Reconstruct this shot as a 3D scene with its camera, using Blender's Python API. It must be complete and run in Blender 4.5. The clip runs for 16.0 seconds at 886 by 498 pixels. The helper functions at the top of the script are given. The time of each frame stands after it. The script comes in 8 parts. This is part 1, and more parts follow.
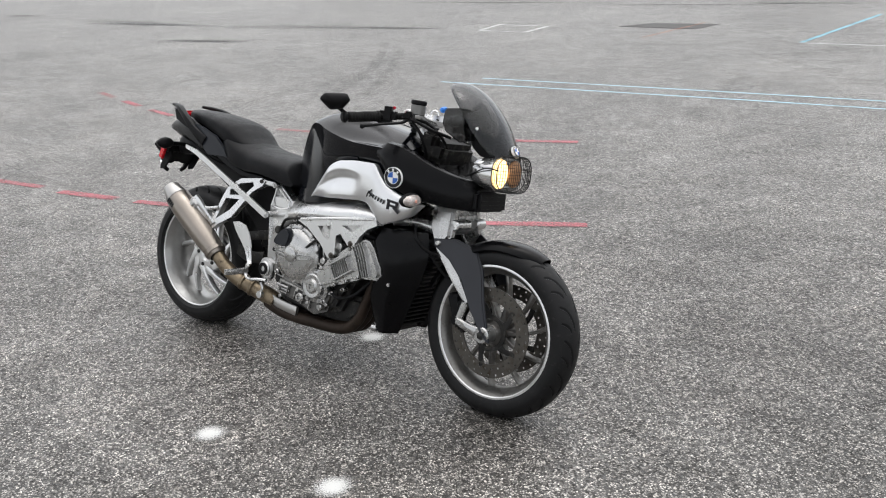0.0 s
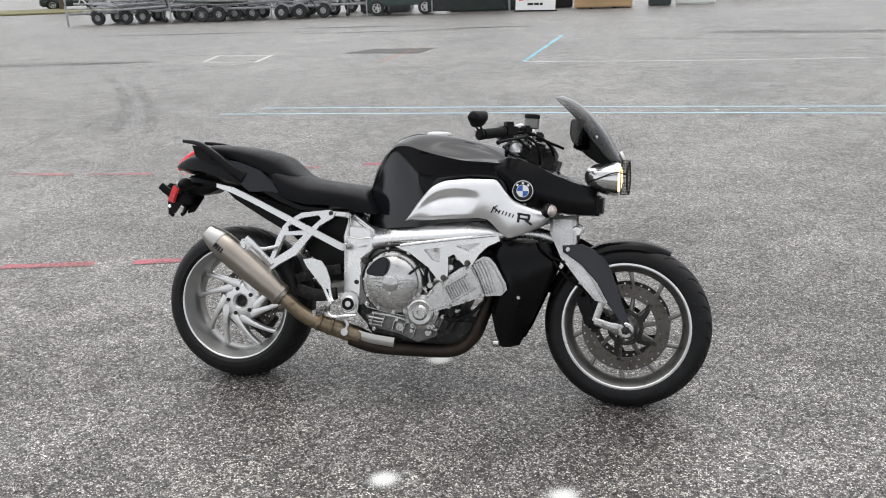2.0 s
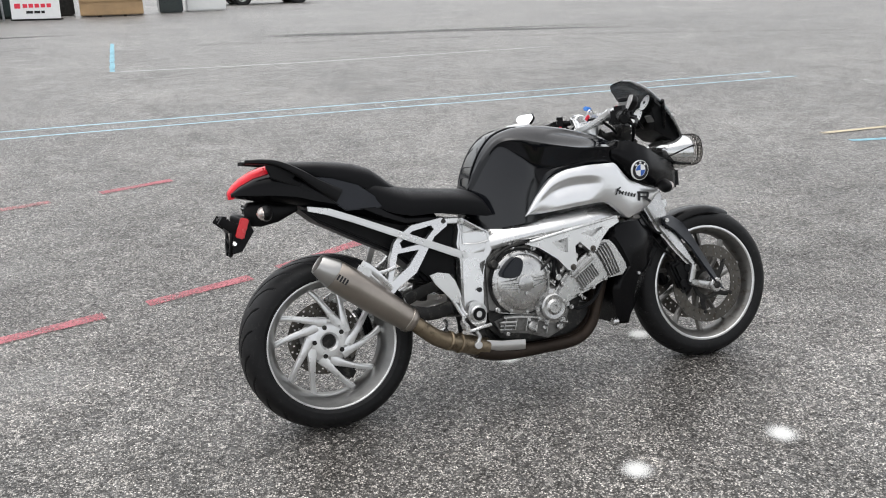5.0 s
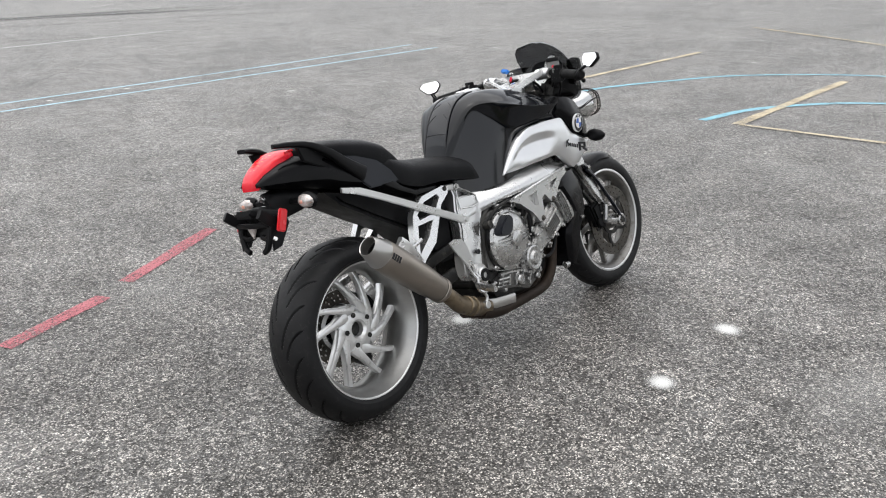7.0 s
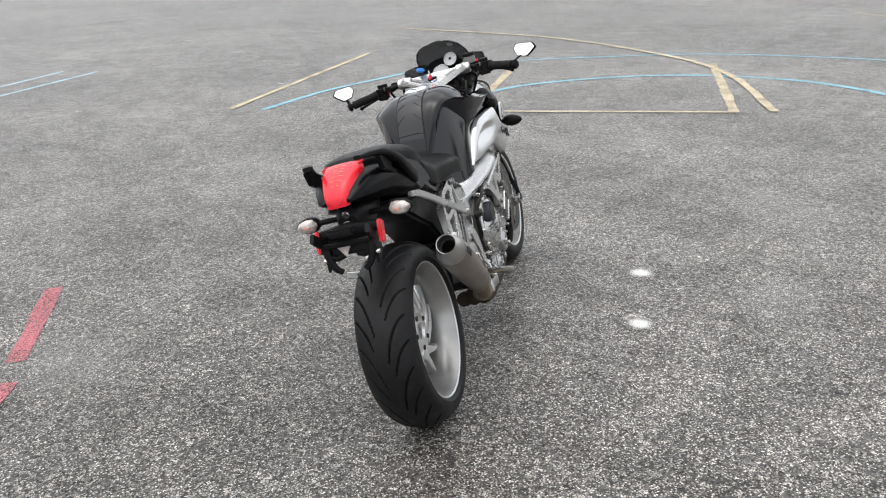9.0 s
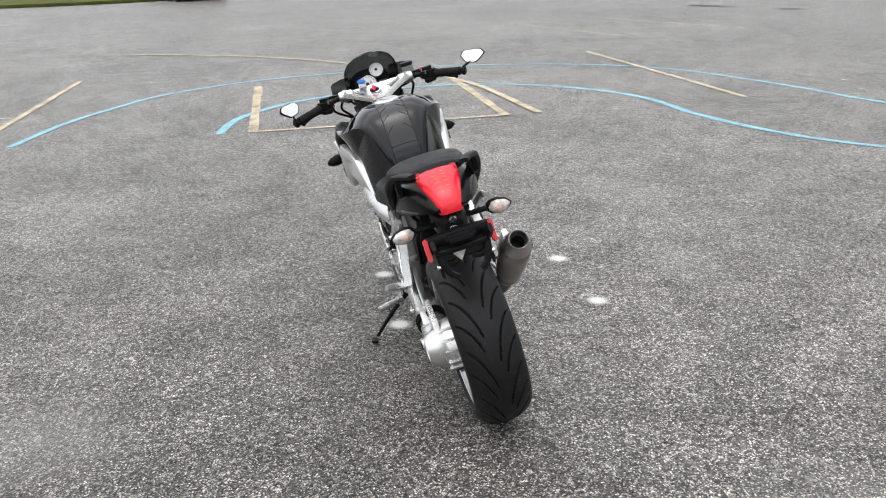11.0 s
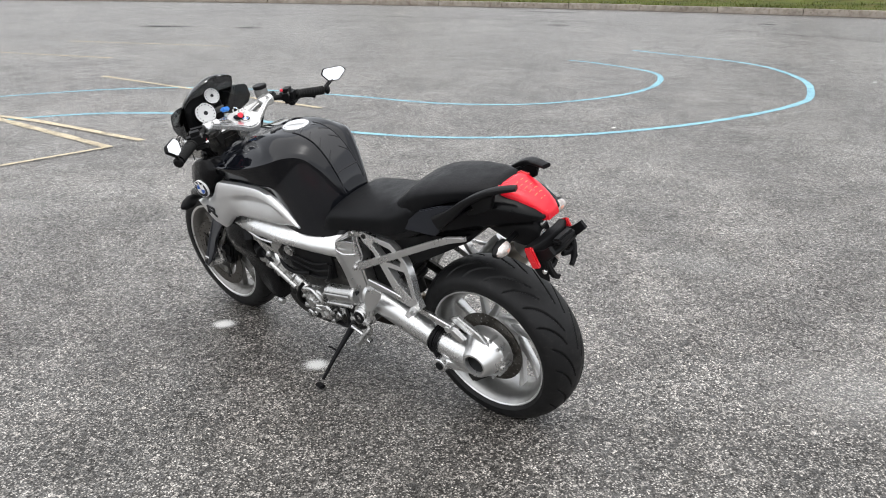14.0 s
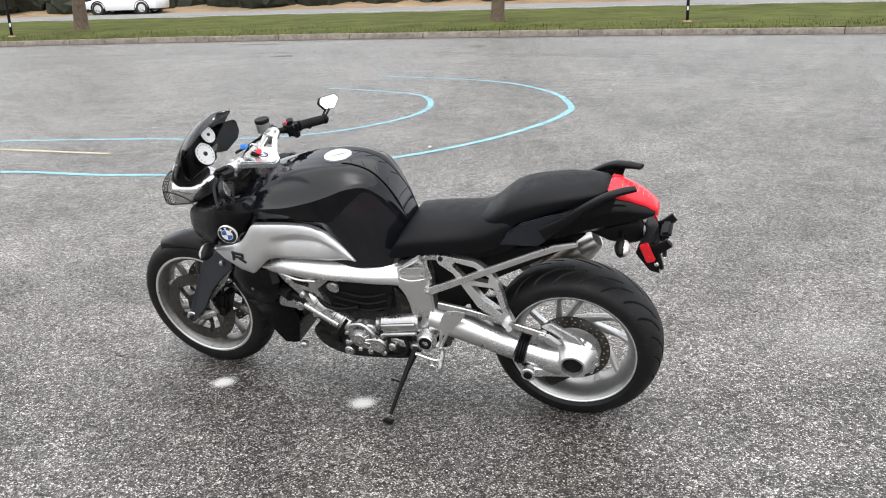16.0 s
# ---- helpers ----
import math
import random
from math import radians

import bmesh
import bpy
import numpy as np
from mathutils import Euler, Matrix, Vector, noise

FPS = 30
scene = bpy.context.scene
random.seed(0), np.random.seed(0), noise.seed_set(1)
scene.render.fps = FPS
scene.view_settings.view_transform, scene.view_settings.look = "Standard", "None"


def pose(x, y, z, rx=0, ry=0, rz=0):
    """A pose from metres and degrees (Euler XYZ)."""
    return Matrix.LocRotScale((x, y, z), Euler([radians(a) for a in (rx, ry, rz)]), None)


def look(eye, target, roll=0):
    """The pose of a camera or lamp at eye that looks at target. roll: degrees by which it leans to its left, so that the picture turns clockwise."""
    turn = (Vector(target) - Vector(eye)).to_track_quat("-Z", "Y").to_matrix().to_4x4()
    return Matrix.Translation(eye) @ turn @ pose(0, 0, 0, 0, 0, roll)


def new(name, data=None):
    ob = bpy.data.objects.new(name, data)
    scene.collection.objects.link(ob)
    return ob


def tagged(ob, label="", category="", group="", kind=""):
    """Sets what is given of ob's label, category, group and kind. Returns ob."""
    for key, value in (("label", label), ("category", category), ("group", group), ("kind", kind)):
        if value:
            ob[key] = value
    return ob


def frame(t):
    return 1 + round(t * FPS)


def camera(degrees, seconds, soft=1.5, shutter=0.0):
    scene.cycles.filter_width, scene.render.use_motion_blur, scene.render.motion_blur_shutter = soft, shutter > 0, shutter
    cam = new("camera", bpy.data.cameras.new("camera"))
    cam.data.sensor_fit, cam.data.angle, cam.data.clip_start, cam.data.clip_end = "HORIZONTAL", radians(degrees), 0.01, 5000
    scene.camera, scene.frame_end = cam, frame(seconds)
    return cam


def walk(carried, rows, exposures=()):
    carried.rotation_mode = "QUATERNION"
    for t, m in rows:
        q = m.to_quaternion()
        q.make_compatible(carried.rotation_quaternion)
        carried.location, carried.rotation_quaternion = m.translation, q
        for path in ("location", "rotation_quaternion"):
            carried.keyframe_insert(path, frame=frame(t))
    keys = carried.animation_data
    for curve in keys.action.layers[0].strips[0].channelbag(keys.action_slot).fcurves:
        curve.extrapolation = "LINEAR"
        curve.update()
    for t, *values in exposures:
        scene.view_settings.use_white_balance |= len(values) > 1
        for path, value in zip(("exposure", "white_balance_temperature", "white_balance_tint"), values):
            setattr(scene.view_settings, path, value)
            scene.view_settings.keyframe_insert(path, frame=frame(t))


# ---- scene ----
cam = camera(54.6, 16.0, soft=1.05)
PATH = [
    (0, (3.191, -2.194, 1.566), (1.995, -0.729, 0.918), -2.1),
    (0.5, (2.861, -2.449, 1.56), (1.824, -0.861, 0.925), -1.6),
    (0.8, (2.678, -2.576, 1.565), (1.752, -0.918, 0.938), -1.7),
    (1, (2.549, -2.646, 1.568), (1.694, -0.947, 0.949), -1.7),
    (1.5, (2.18, -2.777, 1.587), (1.468, -1.009, 0.98), -2.1),
    (2, (1.778, -2.968, 1.584), (1.233, -1.144, 0.972), -2.2),
    (2.5, (1.402, -3.025, 1.562), (1.012, -1.163, 0.944), -2.9),
    (3, (1.043, -3.032, 1.578), (0.806, -1.146, 0.957), -2.9),
    (3.5, (0.644, -3.079, 1.583), (0.576, -1.181, 0.956), -2.4),
    (3.7, (0.506, -3.072, 1.581), (0.495, -1.172, 0.956), -2.6),
    (5.8, (-0.987, -2.503, 1.572), (-0.028, -0.869, 0.931), 0.3),
    (6, (-1.099, -2.429, 1.551), (-0.062, -0.847, 0.902), 0.5),
    (6.5, (-1.47, -2.28, 1.559), (-0.251, -0.844, 0.887), 0.2),
    (7, (-1.724, -2.018, 1.542), (-0.357, -0.725, 0.866), -0.7),
    (7.5, (-1.99, -1.751, 1.541), (-0.499, -0.608, 0.856), -1.9),
    (8, (-2.24, -1.471, 1.544), (-0.61, -0.534, 0.863), -2.5),
    (8.5, (-2.353, -1.145, 1.546), (-0.619, -0.411, 0.873), -2.6),
    (9, (-2.505, -0.816, 1.545), (-0.698, -0.285, 0.87), -2.4),
    (9.2, (-2.59, -0.688, 1.562), (-0.759, -0.246, 0.888), -2.3),
    (11.3, (-2.656, 0.671, 1.545), (-0.8, 0.317, 0.89), -1.6),
    (11.5, (-2.606, 0.797, 1.559), (-0.767, 0.36, 0.906), -1.2),
    (12, (-2.49, 1.106, 1.54), (-0.717, 0.454, 0.886), -0.2),
    (12.5, (-2.368, 1.434, 1.552), (-0.681, 0.59, 0.888), -0.5),
    (13, (-2.15, 1.644, 1.55), (-0.572, 0.607, 0.892), -0.2),
    (13.5, (-1.953, 1.898, 1.545), (-0.501, 0.683, 0.899), -0.0),
    (14, (-1.759, 2.176, 1.563), (-0.455, 0.802, 0.922), -0.4),
    (14.5, (-1.499, 2.368, 1.564), (-0.335, 0.865, 0.942), -0.3),
    (15, (-1.239, 2.557, 1.546), (-0.237, 0.935, 0.94), -0.2),
    (15.5, (-0.982, 2.776, 1.562), (-0.135, 1.068, 0.958), -0.9),
    (16, (-0.685, 2.905, 1.549), (0.052, 1.141, 0.962), -1.7),
]
walk(cam, [(t, look(eye, target, roll)) for t, eye, target, roll in PATH], [(0.0, 0.97), (1.5, 1.0), (3.5, 1.02), (9.0, 1.09), (11.5, 1.14), (14.0, 1.24), (16.0, 1.42)])

# ---- world and sun ----
world = bpy.data.worlds.new("world")
scene.world = world
world.use_nodes = True
wn, wl = world.node_tree.nodes, world.node_tree.links
sky = wn.new("ShaderNodeTexSky")
sky.sky_type = "NISHITA"
sky.sun_disc = False
sky.sun_elevation, sky.sun_rotation = radians(78), radians(338)
sky.air_density, sky.dust_density, sky.ozone_density = 1.0, 2.0, 1.0
grey = wn.new("ShaderNodeHueSaturation")
grey.inputs["Saturation"].default_value = 0.16
wl.new(sky.outputs[0], grey.inputs["Color"])
wl.new(grey.outputs[0], wn["Background"].inputs[0])
wn["Background"].inputs[1].default_value = 0.15
sun = new("sun", bpy.data.lights.new("sun", "SUN"))
sun.data.energy, sun.data.angle, sun.data.color = 0.8, radians(110), (1.0, 0.97, 0.92)
sun.matrix_world = look((-2.4, 5.9, 30), (0, 0, 0))


# ---- materials ----
def nodes_of(m):
    m.use_nodes = True
    t = m.node_tree
    return t, t.nodes, t.links, t.nodes["Principled BSDF"]


def ramp(nt, stops, fac, mode="LINEAR"):
    r = nt.nodes.new("ShaderNodeValToRGB")
    r.color_ramp.interpolation = mode
    while len(r.color_ramp.elements) < len(stops):
        r.color_ramp.elements.new(0.5)
    for e, (p, c) in zip(r.color_ramp.elements, stops):
        e.position = p
        e.color = (*c, 1) if len(c) == 3 else c
    nt.links.new(fac, r.inputs[0])
    return r.outputs[0]


def noise_tex(nt, scale, detail=4.0, rough=0.6, coord=None):
    n = nt.nodes.new("ShaderNodeTexNoise")
    n.inputs["Scale"].default_value, n.inputs["Detail"].default_value, n.inputs["Roughness"].default_value = scale, detail, rough
    if coord is None:
        tc = nt.nodes.new("ShaderNodeTexCoord")
        coord = tc.outputs["Object"]
    nt.links.new(coord, n.inputs["Vector"])
    return n.outputs["Fac"]


def mix_col(nt, a, b, fac, mode="MIX"):
    m = nt.nodes.new("ShaderNodeMix")
    m.data_type, m.blend_type = "RGBA", mode
    for sock, v in ((m.inputs[0], fac), (m.inputs[6], a), (m.inputs[7], b)):
        if isinstance(v, (int, float)):
            sock.default_value = v
        elif isinstance(v, tuple):
            sock.default_value = (*v, 1)
        else:
            nt.links.new(v, sock)
    return m.outputs[2]


def bump(nt, b, height, strength=0.3, dist=0.002):
    n = nt.nodes.new("ShaderNodeBump")
    n.inputs["Strength"].default_value, n.inputs["Distance"].default_value = strength, dist
    nt.links.new(height, n.inputs["Height"])
    nt.links.new(n.outputs[0], b.inputs["Normal"])


def surface(name, col, rough=0.5, metal=0.0, vary=0.15, wear=0.0, wear_col=(0.05, 0.045, 0.04), grain=400.0, grain_bump=0.0, coat=0.0, mottled=9.0, spec=0.5):
    """A surface with fine grain, broad mottling and worn or dirty patches."""
    m = bpy.data.materials.new(name)
    nt, nn, ln, b = nodes_of(m)
    broad = noise_tex(nt, mottled, 5.0)
    lo = tuple(c * (1 - vary) for c in col)
    hi = tuple(min(1.0, c * (1 + vary)) for c in col)
    c = ramp(nt, [(0.3, lo), (0.7, hi)], broad)
    if wear > 0:
        w = noise_tex(nt, mottled * 3.7, 8.0, 0.7)
        mask = ramp(nt, [(0.62 - 0.25 * wear, (0, 0, 0)), (0.78 - 0.15 * wear, (1, 1, 1))], w)
        c = mix_col(nt, c, wear_col, mask)
    ln.new(c, b.inputs["Base Color"])
    rr = ramp(nt, [(0.25, (rough * 0.82,) * 3), (0.75, (min(1, rough * 1.2),) * 3)], noise_tex(nt, mottled * 2.3, 6.0))
    ln.new(rr, b.inputs["Roughness"])
    b.inputs["Metallic"].default_value = metal
    b.inputs["Coat Weight"].default_value = coat
    b.inputs["Specular IOR Level"].default_value = spec
    b.inputs["Coat Roughness"].default_value = 0.06
    if grain_bump > 0:
        bump(nt, b, noise_tex(nt, grain, 3.0), grain_bump, 0.001)
    return m


def glow(name, col, strength, base=(0.8, 0.8, 0.8)):
    m = bpy.data.materials.new(name)
    nt, nn, ln, b = nodes_of(m)
    b.inputs["Base Color"].default_value = (*base, 1)
    b.inputs["Emission Color"].default_value = (*col, 1)
    b.inputs["Emission Strength"].default_value = strength
    return m


def glassy(name, col, rough=0.03, trans=1.0, ior=1.45):
    m = bpy.data.materials.new(name)
    nt, nn, ln, b = nodes_of(m)
    b.inputs["Base Color"].default_value = (*col, 1)
    b.inputs["Roughness"].default_value = rough
    b.inputs["Transmission Weight"].default_value = trans
    b.inputs["IOR"].default_value = ior
    return m


def worn_paint(name, col, keep=0.55, seed=0.0):
    """Road paint worn off the stone tops: paint where the wear mask keeps it, clear elsewhere."""
    m = bpy.data.materials.new(name)
    nt, nn, ln, b = nodes_of(m)
    tc = nn.new("ShaderNodeTexCoord")
    fine = noise_tex(nt, 130.0, 3.0, 0.7, tc.outputs["Object"])
    wide = noise_tex(nt, 3.1, 6.0, 0.7, tc.outputs["Object"])
    add = nn.new("ShaderNodeMath")
    add.operation = "ADD"
    soft_wide = nn.new("ShaderNodeMath")
    soft_wide.operation = "MULTIPLY_ADD"
    ln.new(wide, soft_wide.inputs[0])
    soft_wide.inputs[1].default_value, soft_wide.inputs[2].default_value = 0.55, 0.225
    ln.new(fine, add.inputs[0])
    ln.new(soft_wide.outputs[0], add.inputs[1])
    rm = nn.new("ShaderNodeMapRange")
    ln.new(add.outputs[0], rm.inputs["Value"])
    rm.inputs["From Min"].default_value, rm.inputs["From Max"].default_value = 1.0 - keep * 0.45, 1.22 - keep * 0.45
    ln.new(rm.outputs[0], b.inputs["Alpha"])
    c = ramp(nt, [(0.3, tuple(x * 0.75 for x in col)), (0.7, col)], noise_tex(nt, 40.0, 4.0, 0.6, tc.outputs["Object"]))
    ln.new(c, b.inputs["Base Color"])
    b.inputs["Roughness"].default_value = 0.8
    return m


def asphalt_mat():
    """Old asphalt: stones of two sizes in dark binder, polished tops that shine, patchy wear at several scales."""
    m = bpy.data.materials.new("asphalt")
    nt, nn, ln, b = nodes_of(m)
    tc = nn.new("ShaderNodeTexCoord")
    co = tc.outputs["Object"]

    def cells(scale):
        vo = nn.new("ShaderNodeTexVoronoi")
        vo.inputs["Scale"].default_value = scale
        ln.new(co, vo.inputs["Vector"])
        sep = nn.new("ShaderNodeSeparateColor")
        ln.new(vo.outputs["Color"], sep.inputs[0])
        return vo, sep

    vo, sep = cells(165.0)
    vb, sb = cells(62.0)
    vc, sc = cells(23.0)
    fine = ramp(nt, [(0.0, (0.026, 0.026, 0.0265)), (0.3, (0.068, 0.0675, 0.067)), (0.55, (0.15, 0.149, 0.147)), (0.8, (0.29, 0.288, 0.284)), (1.0, (0.6, 0.597, 0.59))], sep.outputs[0])
    coarse = ramp(nt, [(0.0, (0.022, 0.022, 0.023)), (0.5, (0.11, 0.109, 0.108)), (1.0, (0.46, 0.457, 0.45))], sb.outputs[0])
    pick = ramp(nt, [(0.8, (0, 0, 0)), (0.82, (1, 1, 1))], sb.outputs[1])
    c = mix_col(nt, fine, coarse, pick)
    binder = ramp(nt, [(0.2, (0.016, 0.016, 0.0165)), (0.8, (0.055, 0.0545, 0.054))], noise_tex(nt, 420.0, 2.0, 0.6, co))
    edge = ramp(nt, [(0.48, (0, 0, 0)), (0.6, (1, 1, 1))], vo.outputs["Distance"])
    c = mix_col(nt, c, binder, edge)
    # clumps of lost or clean stones a few centimetres wide
    clump = ramp(nt, [(0.0, (0.88,) * 3), (0.12, (0.97,) * 3), (0.88, (1.02,) * 3), (1.0, (1.14,) * 3)], sc.outputs[0])
    c = mix_col(nt, c, clump, 1.0, "MULTIPLY")
    wear = None
    for scale, lo, hi, det in ((0.19, 0.8, 1.2, 4.0), (0.7, 0.77, 1.24, 6.0), (2.9, 0.78, 1.24, 6.0), (9.0, 0.85, 1.16, 3.0), (27.0, 0.85, 1.17, 1.5), (52.0, 0.78, 1.25, 0.0)):
        k = ramp(nt, [(0.3, (lo,) * 3), (0.7, (hi,) * 3)], noise_tex(nt, scale, det, 0.66, co))
        c = mix_col(nt, c, k, 1.0, "MULTIPLY")
        wear = k if wear is None else mix_col(nt, wear, k, 1.0, "MULTIPLY")
    tint = ramp(nt, [(0.35, (1.008, 0.998, 0.99)), (0.65, (0.996, 1.0, 1.004))], noise_tex(nt, 2.1, 3.0, 0.6, co))
    c = mix_col(nt, c, tint, 1.0, "MULTIPLY")
    c = mix_col(nt, c, (0.874, 0.826, 0.764), 1.0, "MULTIPLY")
    ln.new(c, b.inputs["Base Color"])
    # bands of smoother and rougher wear, seen most at a low angle
    gloss = ramp(nt, [(0.3, (0.37,) * 3), (0.7, (0.52,) * 3)], noise_tex(nt, 3.6, 7.0, 0.72, co))
    grit = ramp(nt, [(0.0, (0.75,) * 3), (1.0, (1.25,) * 3)], sb.outputs[2])
    ln.new(mix_col(nt, gloss, grit, 1.0, "MULTIPLY"), b.inputs["Roughness"])
    # worn stone tops are polished, the binder is dull
    shine = ramp(nt, [(0.0, (0.12,) * 3), (0.45, (0.35,) * 3), (1.0, (1.0,) * 3)], sep.outputs[0])
    shine = mix_col(nt, shine, wear, 1.0, "MULTIPLY")
    shine = mix_col(nt, shine, clump, 1.0, "MULTIPLY")
    ln.new(shine, b.inputs["Specular IOR Level"])
    bump(nt, b, vo.outputs["Distance"], 0.65, 0.004)
    return m


ASPHALT = asphalt_mat()
GLOSS_BLACK = surface("gloss_black_paint", (0.003, 0.0034, 0.005), 0.05, 0.0, 0.2, coat=0.0, spec=0.3)
KNEE_BLACK = surface("satin_black_paint", (0.006, 0.0065, 0.0085), 0.12, 0.0, 0.12, coat=0.0, spec=0.44)
PLASTIC = surface("black_plastic", (0.005, 0.005, 0.0055), 0.45, 0.0, 0.25, grain=900, grain_bump=0.15, spec=0.13)
COWL = surface("matt_black_cowl", (0.003, 0.003, 0.0035), 0.24, 0.0, 0.2, grain=900, grain_bump=0.05, spec=0.13)
SEAT = surface("black_vinyl", (0.004, 0.0042, 0.005), 0.46, 0.0, 0.15, grain=1400, grain_bump=0.3, spec=0.13)
RUBBER = surface("tyre_rubber", (0.0055, 0.0055, 0.006), 0.52, 0.0, 0.3, wear=0.25, wear_col=(0.02, 0.019, 0.018), mottled=14, spec=0.24)
GRIP = surface("grip_rubber", (0.005, 0.005, 0.005), 0.7, 0.0, 0.2, spec=0.2)
SILVER = surface("silver_paint", (0.7, 0.703, 0.707), 0.33, 0.84, 0.03, coat=0.15)
FRAME = surface("frame_silver", (0.62, 0.62, 0.617), 0.28, 0.92, 0.06, mottled=4.0)
ALU = surface("cast_aluminium", (0.46, 0.457, 0.45), 0.27, 0.93, 0.24, wear=0.15, wear_col=(0.17, 0.165, 0.155), grain=700, grain_bump=0.08)
RIM = surface("rim_silver", (0.68, 0.68, 0.675), 0.32, 0.8, 0.08, wear=0.2, wear_col=(0.26, 0.25, 0.235))
CHROME = surface("chrome", (0.8, 0.8, 0.8), 0.08, 1.0, 0.03)
DARK = surface("dark_engine_metal", (0.016, 0.0155, 0.015), 0.5, 0.4, 0.4, wear=0.4, wear_col=(0.09, 0.085, 0.075), spec=0.3)
CAST = surface("dull_casting", (0.14, 0.137, 0.132), 0.38, 0.85, 0.3, wear=0.45, wear_col=(0.06, 0.056, 0.05), grain=500, grain_bump=0.15)
LAMP_SHELL = surface("chromed_lamp_shell", (0.58, 0.58, 0.575), 0.17, 0.95, 0.05)
STEEL = surface("brake_steel", (0.085, 0.079, 0.071), 0.34, 0.85, 0.3, wear=0.45, wear_col=(0.05, 0.038, 0.027))
TITAN = surface("brushed_titanium", (0.28, 0.25, 0.22), 0.33, 0.95, 0.1, grain=300, grain_bump=0.06)
TIP = surface("polished_steel", (0.42, 0.41, 0.395), 0.32, 0.95, 0.05)
HEADER = surface("heat_tinted_steel", (0.19, 0.152, 0.104), 0.38, 0.85, 0.35, wear=0.4, wear_col=(0.05, 0.036, 0.024))
HEADER_DARK = surface("burnt_steel", (0.026, 0.018, 0.013), 0.55, 0.5, 0.4, wear=0.4, wear_col=(0.012, 0.009, 0.007), spec=0.3)
RED = surface("red_lens", (0.66, 0.012, 0.026), 0.25, 0.0, 0.08, coat=0.15, spec=0.3)
REFLECTOR = surface("red_reflector", (0.55, 0.015, 0.022), 0.25, 0.0, 0.1)
CLEAR = surface("clear_lens", (0.47, 0.44, 0.42), 0.12, 0.3, 0.55, wear=0.4, wear_col=(0.5, 0.3, 0.24), mottled=40)
LAMP_STREAK = surface("painted_lamp_streak", (0.85, 0.2, 0.09), 0.2, 0.0, 0.1, coat=0.4)
AMBER = surface("amber_bulb", (0.7, 0.33, 0.24), 0.3)
WHITE = surface("white_enamel", (0.8, 0.8, 0.79), 0.35, 0.0, 0.03)
BLUE = surface("blue_enamel", (0.03, 0.11, 0.42), 0.3, 0.0, 0.05)
BLUE_TAG = surface("blue_plastic", (0.03, 0.2, 0.62), 0.4)
RED_TAG = surface("red_fabric", (0.75, 0.03, 0.06), 0.6)
FORK_GREY = surface("dark_grey_cover", (0.013, 0.0145, 0.019), 0.36, 0.0, 0.12, spec=0.28)
MIRROR = surface("mirror_glass", (0.92, 0.92, 0.92), 0.02, 1.0, 0.0)
SCREEN = glassy("smoked_screen", (0.11, 0.113, 0.118), 0.05)
SCREEN_DARK = glassy("dark_smoked_plastic", (0.07, 0.072, 0.075), 0.08)
# Rear barrel: a darker RIM copy with reflected ground put into its colour.
RIM_BARREL = surface("rim_barrel", (0.33, 0.328, 0.32), 0.33, 0.88, 0.08, wear=0.08, wear_col=(0.26, 0.25, 0.23), mottled=22)
# Dust on hub and spokes; the barrel's dimness is reflected ground put into colour.
RIM_DUSTY_DIM = surface("dusty_dim_rim", (0.2, 0.195, 0.185), 0.4, 0.85, 0.2, wear=0.4, wear_col=(0.09, 0.075, 0.06))
FROST = surface("grey_reservoir", (0.14, 0.14, 0.135), 0.35, 0.0, 0.1)
DECAL = surface("dark_decal", (0.012, 0.012, 0.014), 0.4, spec=0.3)
HEADLAMP = glow("lit_headlamp", (1.0, 0.66, 0.26), 1.6, (0.9, 0.75, 0.5))
AMBER_LENS = surface("amber_mesh_lens", (0.5, 0.27, 0.14), 0.2, 0.3, 0.2)


# ---- mesh helpers ----
def mesh_of(name, bm, material, smooth=38):
    bmesh.ops.recalc_face_normals(bm, faces=bm.faces)
    me = bpy.data.meshes.new(name)
    bm.to_mesh(me)
    bm.free()
    me.materials.append(material)
    if smooth:
        me.polygons.foreach_set("use_smooth", [True] * len(me.polygons))
        me.set_sharp_from_angle(angle=radians(smooth))
    return me


def part(name, bm, material, parent, label="", smooth=38):
    ob = new(name, mesh_of(name, bm, material, smooth))
    ob.parent = parent
    return tagged(ob, label)


def thing(name, bm, material, label, category, group="", kind="", smooth=38):
    return tagged(new(name, mesh_of(name, bm, material, smooth)), label, category, group, kind)


def empty(name, m, label, category, group=""):
    ob = new(name)
    ob.matrix_world = m
    return tagged(ob, label, category, group)


def V(*a):
    return Vector(a)


def loft(bm, rings, cap=True, closed=True):
    rows = [[bm.verts.new(p) for p in r] for r in rings]
    n = len(rows[0])
    for a, b in zip(rows, rows[1:]):
        for i in range(n if closed else n - 1):
            j = (i + 1) % n
            bm.faces.new((a[i], a[j], b[j], b[i]))
    if cap:
        bm.faces.new(rows[0])
        bm.faces.new(rows[-1])
    return rows


